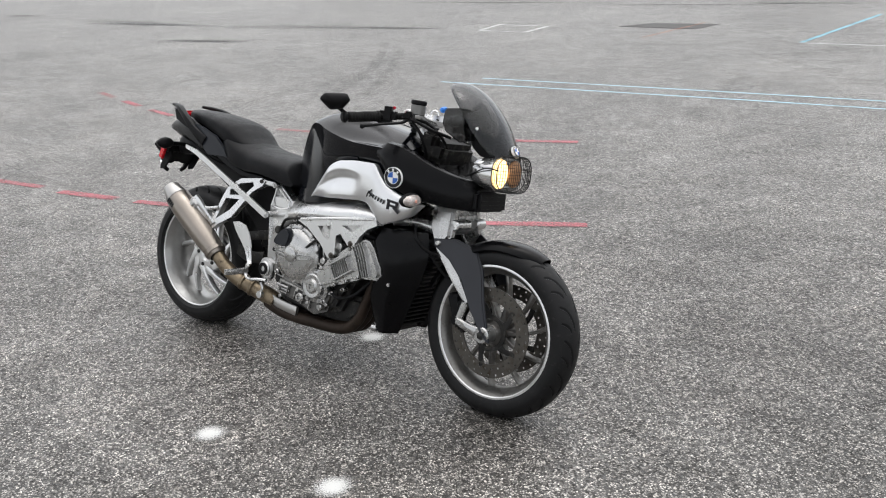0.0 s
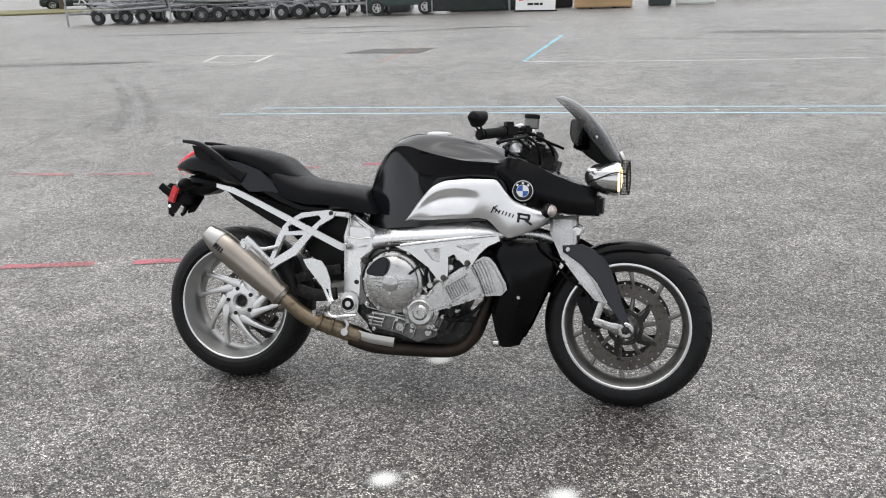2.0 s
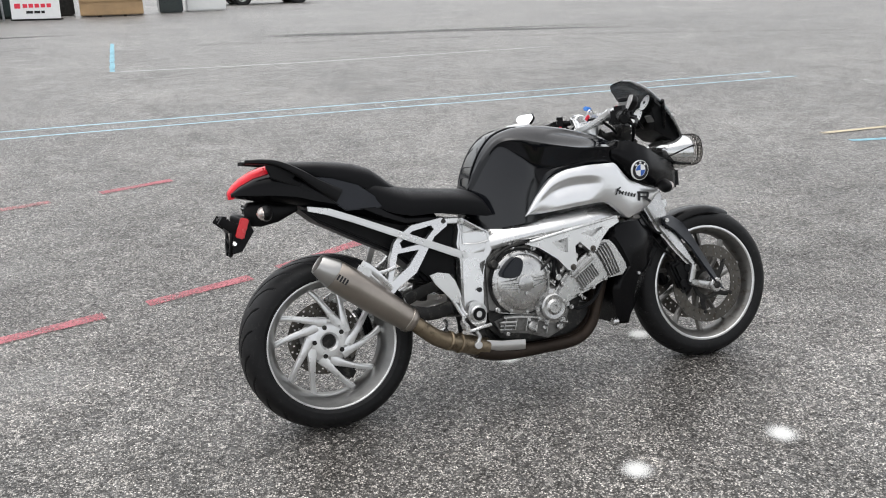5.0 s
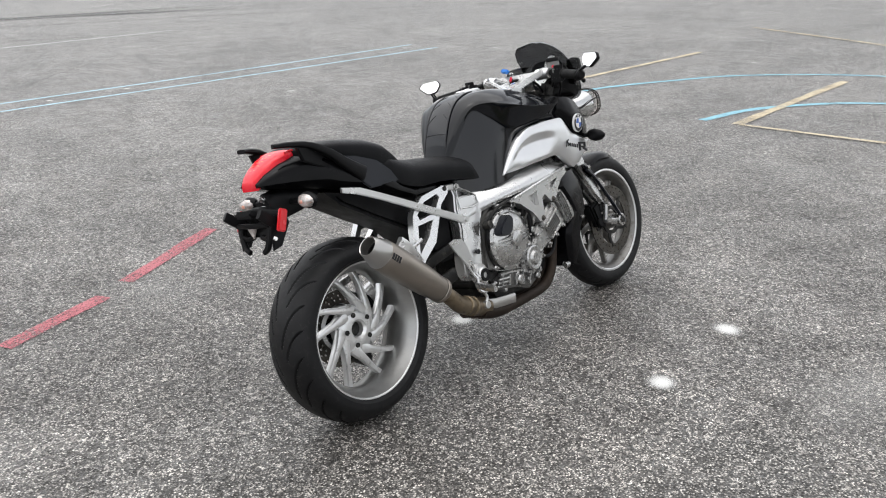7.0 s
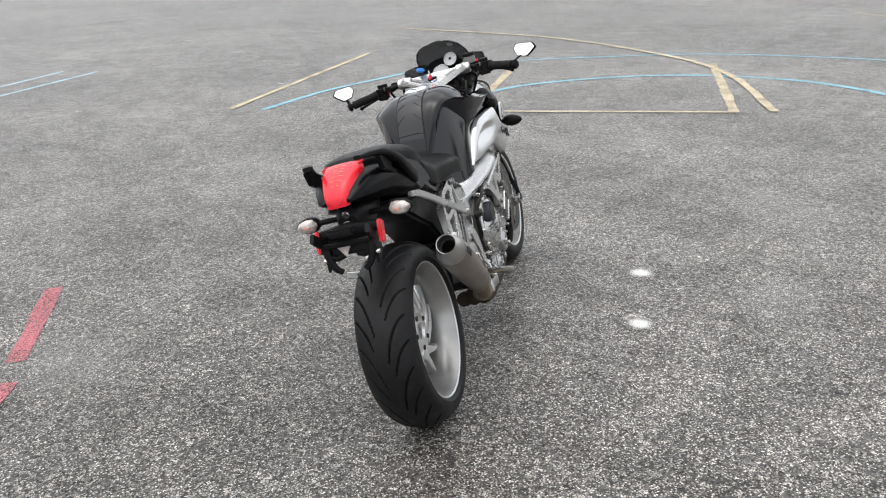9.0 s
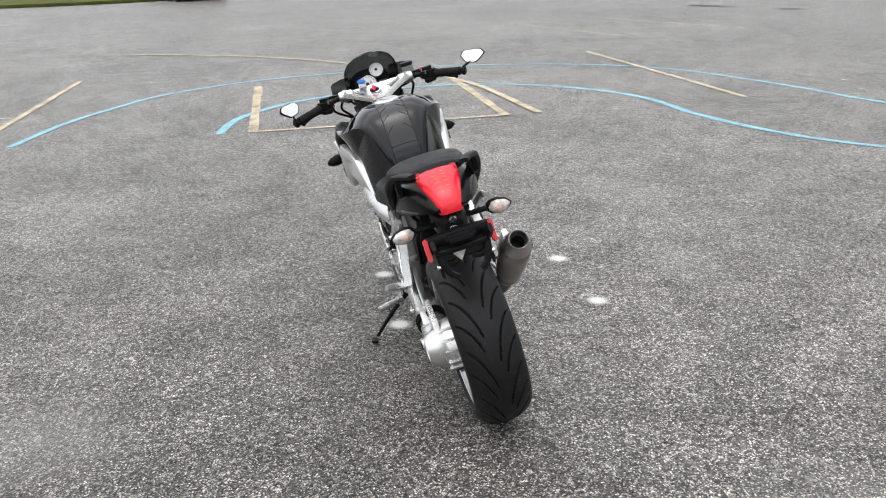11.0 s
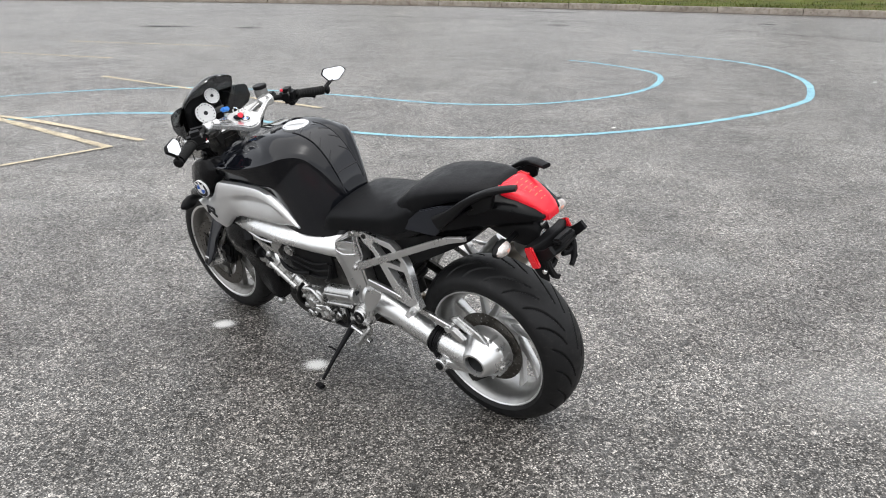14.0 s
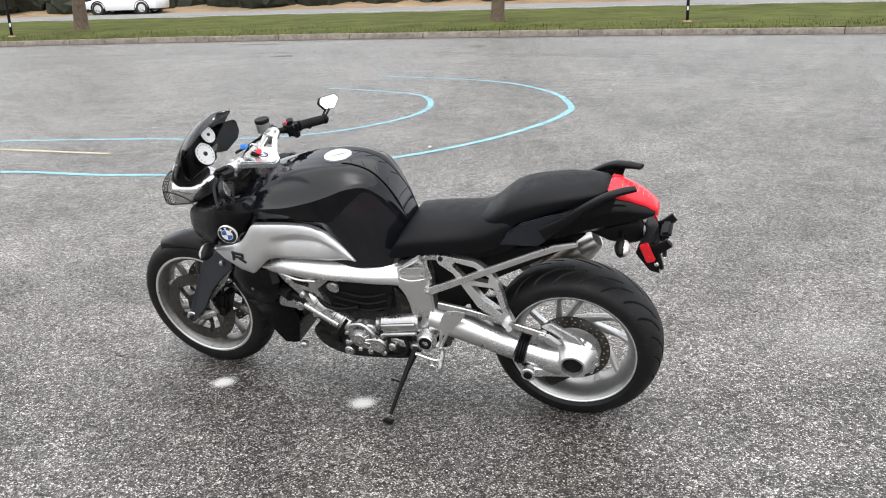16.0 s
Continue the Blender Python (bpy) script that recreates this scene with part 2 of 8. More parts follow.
def smooth_path(pts, res=6, closed=False):
    pts = [Vector(p) for p in pts]
    if len(pts) < 3:
        return pts
    out = []
    n = len(pts)
    for i in range(n if closed else n - 1):
        p0 = pts[(i - 1) % n] if (closed or i > 0) else pts[0] * 2 - pts[1]
        p1, p2 = pts[i], pts[(i + 1) % n]
        p3 = pts[(i + 2) % n] if (closed or i + 2 < n) else p2 * 2 - p1
        for k in range(res):
            t = k / res
            out.append(0.5 * ((2 * p1) + (p2 - p0) * t + (2 * p0 - 5 * p1 + 4 * p2 - p3) * t * t + (3 * p1 - p0 - 3 * p2 + p3) * t ** 3))
    if not closed:
        out.append(pts[-1])
    return out


def spread(v, n):
    if isinstance(v, (int, float)):
        return [float(v)] * n
    return list(np.interp(np.linspace(0, 1, n), np.linspace(0, 1, len(v)), v))


def sweep(bm, pts, w, d, side, n=8, square=0.0, res=6, cap=True):
    """A bar along pts: w across side, d along it; square 0 gives an ellipse, 1 a rounded rectangle."""
    path = smooth_path(pts, res)
    m = len(path)
    ws, ds = spread(w, m), spread(d, m)
    side = Vector(side).normalized()
    rings = []
    for i, p in enumerate(path):
        t = (path[min(i + 1, m - 1)] - path[max(i - 1, 0)]).normalized()
        u = side.cross(t)
        if u.length < 1e-4:
            u = Vector((0, 0, 1)).cross(t)
        u.normalize()
        s = t.cross(u).normalized()
        ring = []
        for k in range(n):
            a = 2 * math.pi * (k + 0.5) / n
            c, q = math.cos(a), math.sin(a)
            e = 1.0 - 0.72 * square
            c, q = math.copysign(abs(c) ** e, c), math.copysign(abs(q) ** e, q)
            ring.append(p + u * (c * ws[i] / 2) + s * (q * ds[i] / 2))
        rings.append(ring)
    loft(bm, rings, cap)


def tube(bm, pts, r, n=10, res=6):
    path = [Vector(p) for p in pts]
    d = (path[-1] - path[0]).normalized()
    side = Vector((0, 1, 0)) if abs(d.y) < 0.8 else Vector((0, 0, 1))
    dia = 2 * r if isinstance(r, (int, float)) else [2 * q for q in r]
    sweep(bm, pts, dia, dia, side, n=n, res=res)


def cyl(bm, p0, p1, r0, r1=None, n=20, bevel=0.0):
    p0, p1 = Vector(p0), Vector(p1)
    r1 = r0 if r1 is None else r1
    t = (p1 - p0).normalized()
    u = t.orthogonal().normalized()
    s = t.cross(u)
    L = (p1 - p0).length
    b = min(bevel, L / 3, r0 / 2)
    stops = [(0, r0 - b), (b, r0), (L - b, r1), (L, r1 - b)] if b > 0 else [(0, r0), (L, r1)]
    loft(bm, [[p0 + t * h + (u * math.cos(2 * math.pi * k / n) + s * math.sin(2 * math.pi * k / n)) * r for k in range(n)] for h, r in stops])


def box(bm, c, size, rot=(0, 0, 0), bevel=0.004):
    m = pose(*c, *rot) @ Matrix.Diagonal((*size, 1))
    r = bmesh.ops.create_cube(bm, size=1, matrix=m)
    if bevel > 0:
        es = list({e for v in r["verts"] for e in v.link_edges})
        bmesh.ops.bevel(bm, geom=es, offset=bevel, segments=2, affect="EDGES", clamp_overlap=True)


def lathe(bm, prof, c=(0, 0, 0), n=64, closed=False):
    """Turns (radius, y) pairs round the y axis through c."""
    c = Vector(c)
    rings = [[c + V(r * math.cos(2 * math.pi * k / n), y, r * math.sin(2 * math.pi * k / n)) for k in range(n)] for r, y in prof]
    if closed:
        rings.append(rings[0])
    loft(bm, rings, cap=False)
    if closed:
        bmesh.ops.remove_doubles(bm, verts=bm.verts, dist=1e-6)


def circle_pts(cx, cz, r, n=16, a0=0.0):
    return [(cx + r * math.cos(a0 + 2 * math.pi * k / n), cz + r * math.sin(a0 + 2 * math.pi * k / n)) for k in range(n)]


def plate(bm, outline, y0, y1, holes=(), bevel=0.004, shape=None):
    """A flat piece cut to an outline in x and z, between y0 and y1; shape(x, z) bends it sideways."""
    b = bmesh.new()
    edges = []
    for loop in (outline, *holes):
        vs = [b.verts.new((x, y0, z)) for x, z in loop]
        edges += [b.edges.new((vs[i], vs[(i + 1) % len(vs)])) for i in range(len(vs))]
    bmesh.ops.triangle_fill(b, use_beauty=True, use_dissolve=False, edges=edges)
    bmesh.ops.dissolve_limit(b, angle_limit=0.01, verts=b.verts, edges=b.edges)
    got = bmesh.ops.extrude_face_region(b, geom=list(b.faces))
    bmesh.ops.translate(b, verts=[g for g in got["geom"] if isinstance(g, bmesh.types.BMVert)], vec=(0, y1 - y0, 0))
    bmesh.ops.recalc_face_normals(b, faces=b.faces)
    if bevel > 0:
        es = [e for e in b.edges if len(e.link_faces) == 2 and e.calc_face_angle(0) > 0.9 and abs(e.verts[0].co.y - e.verts[1].co.y) < 1e-6]
        bmesh.ops.bevel(b, geom=es, offset=bevel, segments=2, affect="EDGES", clamp_overlap=True)
    if shape:
        for v in b.verts:
            v.co.y += shape(v.co.x, v.co.z)
    me = bpy.data.meshes.new("tmp")
    b.to_mesh(me)
    b.free()
    bm.from_mesh(me)
    bpy.data.meshes.remove(me)


def round_outline(pts, res=4):
    return [(p.x, p.z) for p in smooth_path([(x, 0, z) for x, z in pts], res, closed=True)]


def panel(bm, top, bot, yfun, thick, nx=40, nv=14):
    """A shell between a top and a bottom line given as (x, z); yfun(x, v) is its outer face."""
    tx, tz = zip(*top)
    bx, bz = zip(*bot)
    xs = np.linspace(max(tx[0], bx[0]), min(tx[-1], bx[-1]), nx)
    sgn = 1 if yfun(xs[nx // 2], 0.5) > 0 else -1

    def soft(a):
        b = np.interp(xs, *a)
        k = np.array([0.25, 0.5, 0.25])
        for _ in range(2):
            b[1:-1] = np.convolve(b, k, "valid")
        return b
    zt, zb = soft((tx, tz)), soft((bx, bz))
    rows = []
    for i, x in enumerate(xs):
        outer = [V(x, yfun(x, v), zt[i] + (zb[i] - zt[i]) * v) for v in np.linspace(0, 1, nv)]
        inner = [p - V(0, sgn * thick, 0) for p in outer[::-1]]
        rows.append(outer + inner)
    loft(bm, rows)


def half_ring(x, half, shear=0.0):
    z0 = half[0][1]
    right = [V(x + shear * (z0 - z), -y, z) for y, z in half if y > 1e-5]
    left = [V(x + shear * (z0 - z), y, z) for y, z in half]
    return left + right[::-1]


def dome_half(w, top, bot, n=10, p=2.6, tuck=0.9):
    """Half a cross-section: domed above, tucked in below."""
    mid = bot + (top - bot) * 0.45
    out = []
    for k in range(n + 1):
        a = (math.pi / 2) * k / n
        out.append((w * math.sin(a) ** (2 / p), mid + (top - mid) * math.cos(a) ** (2 / p)))
    out += [(w, bot + (mid - bot) * 0.5), (w * tuck, bot), (0.0, bot)]
    out[0] = (0.0, top)
    return out


# ---- ground ----
bm = bmesh.new()
bmesh.ops.create_grid(bm, x_segments=40, y_segments=40, size=700)
thing("ground", bm, ASPHALT, "old speckled grey asphalt of a wide parking lot", "ground", kind="structure", smooth=0)


# ---- motorcycle ----
BIKE = pose(0, -0.0386, 0.003, -13.8, 0, 3.2)
bike = empty("motorcycle", BIKE, "black and silver naked sport motorcycle leaning on its side stand", "motorcycle")
RA = V(0.0, 0.0, 0.308)
FA = V(1.58, -0.03, 0.294)


def tyre_mesh(name, R, rs, half, bead, grooves):
    """A road tyre with cut tread grooves; grooves(angle, y) is the depth."""
    nt = 900
    prof = [(bead, -half * 0.86), (bead + 0.012, -half * 0.955), (R - rs * 1.25, -half)]
    prof += [(R - rs + rs * math.cos(a), half * math.sin(a)) for a in np.linspace(-1.5, 1.5, 77)]
    prof += [(R - rs * 1.25, half), (bead + 0.012, half * 0.955), (bead, half * 0.86)]
    verts, faces = [], []
    for k in range(nt):
        th = 2 * math.pi * k / nt
        for r, y in prof:
            q = r - (grooves(th, y) if r > R - rs else 0.0)
            verts.append((q * math.cos(th), y, q * math.sin(th)))
    m = len(prof)
    for k in range(nt):
        for i in range(m - 1):
            a, b = k * m + i, ((k + 1) % nt) * m + i
            faces.append((a, b, b + 1, a + 1))
    me = bpy.data.meshes.new(name)
    me.from_pydata(verts, [], faces)
    me.materials.append(RUBBER)
    me.polygons.foreach_set("use_smooth", [True] * len(me.polygons))
    me.set_sharp_from_angle(angle=radians(40))
    return me


def rear_grooves(th, y):
    s, a = (1, y) if y >= 0 else (-1, -y)
    if a < 0.006 or a > 0.089:
        return 0.0
    step = 2 * math.pi / 11
    best = 0.0
    for shift, lo, hi, wide in ((0.0, 0.012, 0.082, 0.003), (0.5, 0.024, 0.087, 0.0027)):
        if lo < a < hi:
            f = 0.72 * (1 - math.exp(-(a - 0.006) / 0.042)) + (0.5 * step if s < 0 else 0)
            d = ((th + f + shift * step + step / 2) % step - step / 2) * 0.3
            slope = 0.72 / 0.042 * math.exp(-(a - 0.006) / 0.042) * 0.3
            dist = abs(d) / math.sqrt(1 + slope * slope)
            end = min(1.0, (a - lo) / 0.006, (hi - a) / 0.006)
            if dist < wide * end:
                best = max(best, 0.0065 * (1 - (dist / (wide * end)) ** 4))
    return best


def front_grooves(th, y):
    a = abs(y)
    if a < 0.008 or a > 0.054:
        return 0.0
    step = 2 * math.pi / 16
    f = 0.35 * (1 - math.exp(-(a - 0.008) / 0.02)) + (0.5 * step if y < 0 else 0)
    best = 0.0
    for shift, lo, hi in ((0.0, 0.010, 0.050), (0.5, 0.026, 0.054)):
        if lo < a < hi:
            d = ((th - f + shift * step + step / 2) % step - step / 2) * 0.3
            slope = 0.35 / 0.02 * math.exp(-(a - 0.008) / 0.02) * 0.3
            dist = abs(d) / math.sqrt(1 + slope * slope)
            if dist < 0.0032:
                best = max(best, 0.005 * (1 - (dist / 0.0032) ** 4))
    return best


def bolt(bm, p, d, r=0.006, h=0.005, n=6):
    p, d = Vector(p), Vector(d).normalized()
    cyl(bm, p, p + d * h, r, r * 0.9, n=n)


def disc_mesh(r_out, r_in, thick, rings, wave=0.0):
    b = bmesh.new()
    outer = [((r_out + wave * math.cos(10 * t)) * math.cos(t), (r_out + wave * math.cos(10 * t)) * math.sin(t)) for t in np.linspace(0, 2 * math.pi, 80, endpoint=False)]
    holes = [circle_pts(0, 0, r_in, 40)]
    for r, n, off in rings:
        holes += [circle_pts(r * math.cos(2 * math.pi * (k + off) / n), r * math.sin(2 * math.pi * (k + off) / n), 0.0042, 6) for k in range(n)]
    plate(b, outer, -thick / 2, thick / 2, holes, bevel=0)
    return b


# rear wheel: deep-dished rim with ten swept spokes
b = bmesh.new()
lathe(b, [(0.236, -0.084), (0.237, -0.076), (0.224, -0.07), (0.207, -0.035), (0.203, 0.03), (0.222, 0.068), (0.237, 0.076), (0.236, 0.084), (0.227, 0.085), (0.213, 0.072), (0.194, 0.03), (0.196, -0.03), (0.21, -0.062), (0.227, -0.085)], n=96, closed=True)
rear_wheel = part("rear_wheel", b, RIM_BARREL, bike, "silver alloy rim with swept spokes")
rear_wheel.location = RA
for s in (-1, 1):
    b = bmesh.new()
    lathe(b, [(0.2375, 0.0865 * s), (0.2375, 0.0735 * s), (0.232, 0.072 * s), (0.2255, 0.0845 * s), (0.229, 0.0875 * s)], n=96, closed=True)
    part("rim_lip", b, RIM, rear_wheel, "bright machined rim edge")
tyre = new("tyre", tyre_mesh("tyre", 0.314, 0.056, 0.097, 0.227, rear_grooves))
tyre.parent = rear_wheel
tagged(tyre, "worn black tyre with cut grooves")
b = bmesh.new()
prof = [(0.026, 0.05), (0.026, -0.022), (0.034, -0.03), (0.05, -0.03), (0.072, -0.026), (0.082, -0.016), (0.082, 0.02), (0.06, 0.05)]
lathe(b, prof, n=48, closed=True)
part("hub", b, RIM, rear_wheel)
b = bmesh.new()
lathe(b, [(0.0, -0.004), (0.0255, -0.004), (0.0255, 0.06), (0.0, 0.06)], n=32)
part("axle", b, DARK, rear_wheel)
for k in range(5):
    for tip in (249, 292):
        # straight blades leave the hub at a slant, in five uneven pairs
        t1 = radians(tip + 72 * k)
        t0 = t1 - radians(54)
        p0 = V(0.066 * math.cos(t0), -0.014, 0.066 * math.sin(t0))
        p1 = V(0.2 * math.cos(t1), 0.004, 0.2 * math.sin(t1))
        out = ((p0 + p1) / 2).normalized()
        b = bmesh.new()
        sweep(b, [p0, p0.lerp(p1, 0.3) + out * 0.007 - V(0, 0.006, 0), p0.lerp(p1, 0.65) + out * 0.009 - V(0, 0.005, 0), p1], [0.044, 0.025, 0.018, 0.02], [0.03, 0.03, 0.028, 0.03], (0, 1, 0), n=12, square=0.75)
        part("spoke", b, RIM, rear_wheel)
for k in range(5):
    t = 2 * math.pi * k / 5 + 0.55
    b = bmesh.new()
    c = V(0.054 * math.cos(t), -0.033, 0.054 * math.sin(t))
    cyl(b, c, c + V(0, 0.02, 0), 0.0085, n=12)
    part("lug_bolt", b, DARK, rear_wheel)
b = disc_mesh(0.134, 0.085, 0.005, [(0.125, 24, 0), (0.113, 24, 0.4), (0.1, 24, 0.1)])
rd = part("brake_disc", b, STEEL, rear_wheel, "brown-grey drilled rear brake disc")
rd.location = (0, 0.062, 0)
b = bmesh.new()
box(b, (0.055, 0.07, -0.125), (0.1, 0.05, 0.045), (0, 35, 0), 0.008)
box(b, (0.09, 0.09, -0.1), (0.03, 0.03, 0.06), (0, 35, 0), 0.005)
part("rear_caliper", b, DARK, rear_wheel)

# front wheel
front_wheel_pose = pose(*FA, 0, 0, -3.0)
b = bmesh.new()
lathe(b, [(0.236, -0.054), (0.237, -0.047), (0.224, -0.042), (0.212, -0.02), (0.212, 0.02), (0.224, 0.042), (0.237, 0.047), (0.236, 0.054), (0.229, 0.055), (0.216, 0.045), (0.203, 0.02), (0.203, -0.02), (0.216, -0.045), (0.229, -0.055)], n=96, closed=True)
# barrel in the dim rim colour, which has the ground's reflection in it
front_wheel = part("front_wheel", b, RIM_DUSTY_DIM, bike, "silver alloy front rim with slim spokes")
front_wheel.matrix_local = front_wheel_pose
for s in (-1, 1):
    b = bmesh.new()
    lathe(b, [(0.2375, 0.0565 * s), (0.2375, 0.0455 * s), (0.232, 0.044 * s), (0.227, 0.0545 * s), (0.231, 0.0575 * s)], n=96, closed=True)
    part("rim_lip", b, RIM, front_wheel, "bright machined rim edge")
tyre = new("tyre", tyre_mesh("tyre", 0.309, 0.045, 0.061, 0.229, front_grooves))
tyre.parent = front_wheel
tagged(tyre, "worn black tyre with cut grooves")
b = bmesh.new()
lathe(b, [(0.014, -0.075), (0.03, -0.075), (0.036, -0.06), (0.045, -0.05), (0.04, 0.0), (0.045, 0.05), (0.036, 0.06), (0.03, 0.075), (0.014, 0.075)], n=40, closed=True)
part("hub", b, RIM_DUSTY_DIM, front_wheel)
for k in range(10):
    a = 2 * math.pi * k / 10
    b = bmesh.new()
    pts = []
    for s in (0.0, 0.33, 0.66, 1.0):
        r, t = 0.038 + 0.172 * s, a + 0.28 * s
        pts.append((r * math.cos(t), 0.0, r * math.sin(t)))
    sweep(b, pts, [0.024, 0.015, 0.013, 0.018], [0.045, 0.032, 0.026, 0.028], (0, 1, 0), n=12, square=0.7)
    part("spoke", b, RIM_DUSTY_DIM, front_wheel)
for sgn in (-1, 1):
    b = disc_mesh(0.16, 0.112, 0.005, [(0.15, 30, 0), (0.127, 30, 0.5)])
    d = part("brake_disc", b, STEEL, front_wheel, "brown-grey drilled front brake disc")
    d.location = (0, 0.068 * sgn, 0)
    b = bmesh.new()
    lathe(b, [(0.05, 0.062 * sgn), (0.066, 0.062 * sgn), (0.066, 0.07 * sgn), (0.05, 0.07 * sgn)], n=40, closed=True)
    for k in range(5):
        t = 2 * math.pi * k / 5 + 0.5
        b2 = bmesh.new()
        sweep(b2, [(0.056 * math.cos(t), 0.066 * sgn, 0.056 * math.sin(t)), (0.088 * math.cos(t + 0.12), 0.066 * sgn, 0.088 * math.sin(t + 0.12)), (0.122 * math.cos(t + 0.3), 0.067 * sgn, 0.122 * math.sin(t + 0.3))], [0.03, 0.018, 0.022], 0.006, (0, 1, 0), n=8, square=0.8)
        bolt(b2, (0.118 * math.cos(t + 0.28), 0.069 * sgn, 0.118 * math.sin(t + 0.28)), (0, sgn, 0), 0.009, 0.004, 12)
        part("carrier_arm", b2, DARK, front_wheel)
    part("disc_carrier", b, DARK, front_wheel)
    b = bmesh.new()
    box(b, (-0.128, 0.088 * sgn, 0.05), (0.052, 0.026, 0.125), (0, -22, 0), 0.01)
    box(b, (-0.15, 0.068 * sgn, 0.055), (0.03, 0.05, 0.12), (0, -22, 0), 0.008)
    for z in (0.02, 0.08):
        cyl(b, (-0.14 + z * 0.4, 0.095 * sgn, z), (-0.14 + z * 0.4, 0.106 * sgn, z), 0.017, n=16, bevel=0.003)
    part("caliper", b, PLASTIC, front_wheel, "black four-piston front brake caliper")

# fork: cast carrier, arms and grey covers
b = bmesh.new()
box(b, (1.342, -0.015, 0.655), (0.075, 0.16, 0.1), (0, 12, 0), 0.02)
cyl(b, (1.388, -0.11, 0.645), (1.388, -0.02, 0.645), 0.02, n=20, bevel=0.004)
cyl(b, (1.388, 0.02, 0.645), (1.388, 0.08, 0.645), 0.02, n=20, bevel=0.004)
fork = part("fork", b, FRAME, bike, "silver cast fork carrier")
for sgn in (-1, 1):
    yc = -0.02
    b = bmesh.new()
    plate(b, [(1.288, 0.7), (1.384, 0.7), (1.39, 0.602), (1.366, 0.572), (1.432, 0.518), (1.472, 0.455), (1.512, 0.388), (1.486, 0.368), (1.412, 0.449), (1.333, 0.55), (1.292, 0.635)], yc + sgn * 0.07, yc + sgn * 0.114, bevel=0.012, shape=lambda x, z: -sgn * 0.25 * max(0.0, z - 0.6))
    leg = part("fork_leg", b, ALU, fork)
    b = bmesh.new()
    out = [(1.342, 0.594), (1.411, 0.598), (1.486, 0.562), (1.519, 0.503), (1.56, 0.393), (1.612, 0.27), (1.592, 0.278), (1.57, 0.305), (1.522, 0.372), (1.47, 0.462), (1.409, 0.528), (1.345, 0.57)]
    if sgn > 0:
        out = [(1.308, 0.62), (1.4, 0.606), (1.486, 0.562), (1.519, 0.503), (1.56, 0.393), (1.612, 0.27), (1.585, 0.27), (1.545, 0.3), (1.49, 0.362), (1.432, 0.45), (1.368, 0.515), (1.312, 0.565)]
    plate(b, out, yc + sgn * 0.128, yc + sgn * 0.142, bevel=0.004, shape=lambda x, z: -sgn * 0.85 * max(0.0, ((x - 1.345) * 0.266 + (z - 0.57) * 0.233) / 0.3536 - 0.012))
    part("fork_cover", b, FORK_GREY, fork, "dark grey fork cover")
    b = bmesh.new()
    sweep(b, [(1.489, yc + sgn * 0.118, 0.385), (1.468, yc + sgn * 0.118, 0.318)], 0.026, 0.018, (0, 1, 0), n=8, square=0.6)
    sweep(b, [(1.465, yc + sgn * 0.118, 0.32), (1.52, yc + sgn * 0.118, 0.302), (1.574, yc + sgn * 0.115, 0.29)], [0.028, 0.032, 0.048], 0.024, (0, 1, 0), n=8, square=0.6)
    cyl(b, (1.578, yc + sgn * 0.07, 0.292), (1.578, yc + sgn * 0.138, 0.292), 0.029, n=24, bevel=0.004)
    part("axle_clamp", b, ALU, fork)
    b = bmesh.new()
    cyl(b, (1.578, yc + sgn * 0.12, 0.292), (1.578, yc + sgn * 0.141, 0.292), 0.016, n=6)
    part("axle_nut", b, DARK, fork)
    b = bmesh.new()
    cyl(b, (1.362, yc + sgn * 0.13, 0.58), (1.362, yc + sgn * 0.146, 0.58), 0.009, n=12, bevel=0.002)
    part("cover_screw", b, ALU, fork)
# front mudguard
b = bmesh.new()
rings = []
for k, t in enumerate(np.linspace(radians(61), radians(158), 22)):
    w = 0.068 * min(1.0, 0.55 + 2.2 * k / 21)
    R = 0.322
    c, s = math.cos(t), math.sin(t)
    sec = []
    for q in np.linspace(-1, 1, 11):
        drop = 0.032 * abs(q) ** 2.6
        sec.append(((R - drop), w * math.sin(q * 1.45) / math.sin(1.45)))
    outer = [FA + V(r * c, y, r * s) for r, y in sec]
    inner = [FA + V((r - 0.004) * c, y * 0.96, (r - 0.004) * s) for r, y in sec[::-1]]
    rings.append(outer + inner)
loft(b, rings)
part("front_mudguard", b, COWL, bike, "matt black front mudguard")

# engine
b = bmesh.new()
plate(b, [(0.55, 0.3), (0.56, 0.52), (0.66, 0.6), (0.9, 0.62), (1.08, 0.56), (1.1, 0.46), (0.98, 0.36), (0.92, 0.24), (0.8, 0.2), (0.62, 0.23)], -0.15, 0.14, bevel=0.02)
engine = part("engine", b, DARK, bike, "four-cylinder engine with cast aluminium covers")
b = bmesh.new()
lathe(b, [(0.118, -0.14), (0.118, -0.178), (0.113, -0.184), (0.104, -0.186), (0.098, -0.196), (0.07, -0.207), (0.03, -0.21), (0.0, -0.21)], c=(0.704, 0, 0.433), n=56)
lathe(b, [(0.03, -0.205), (0.03, -0.218), (0.024, -0.222), (0.0, -0.222)], c=(0.704, 0, 0.433), n=24)
for k in range(11):
    t = 2 * math.pi * k / 11 + 0.2
    p = V(0.704 + 0.112 * math.cos(t), -0.178, 0.433 + 0.112 * math.sin(t))
    cyl(b, p, p + V(0, -0.008, 0), 0.0085, 0.0065, n=12)
    bolt(b, p + V(0, -0.008, 0), (0, -1, 0), 0.0045, 0.004)
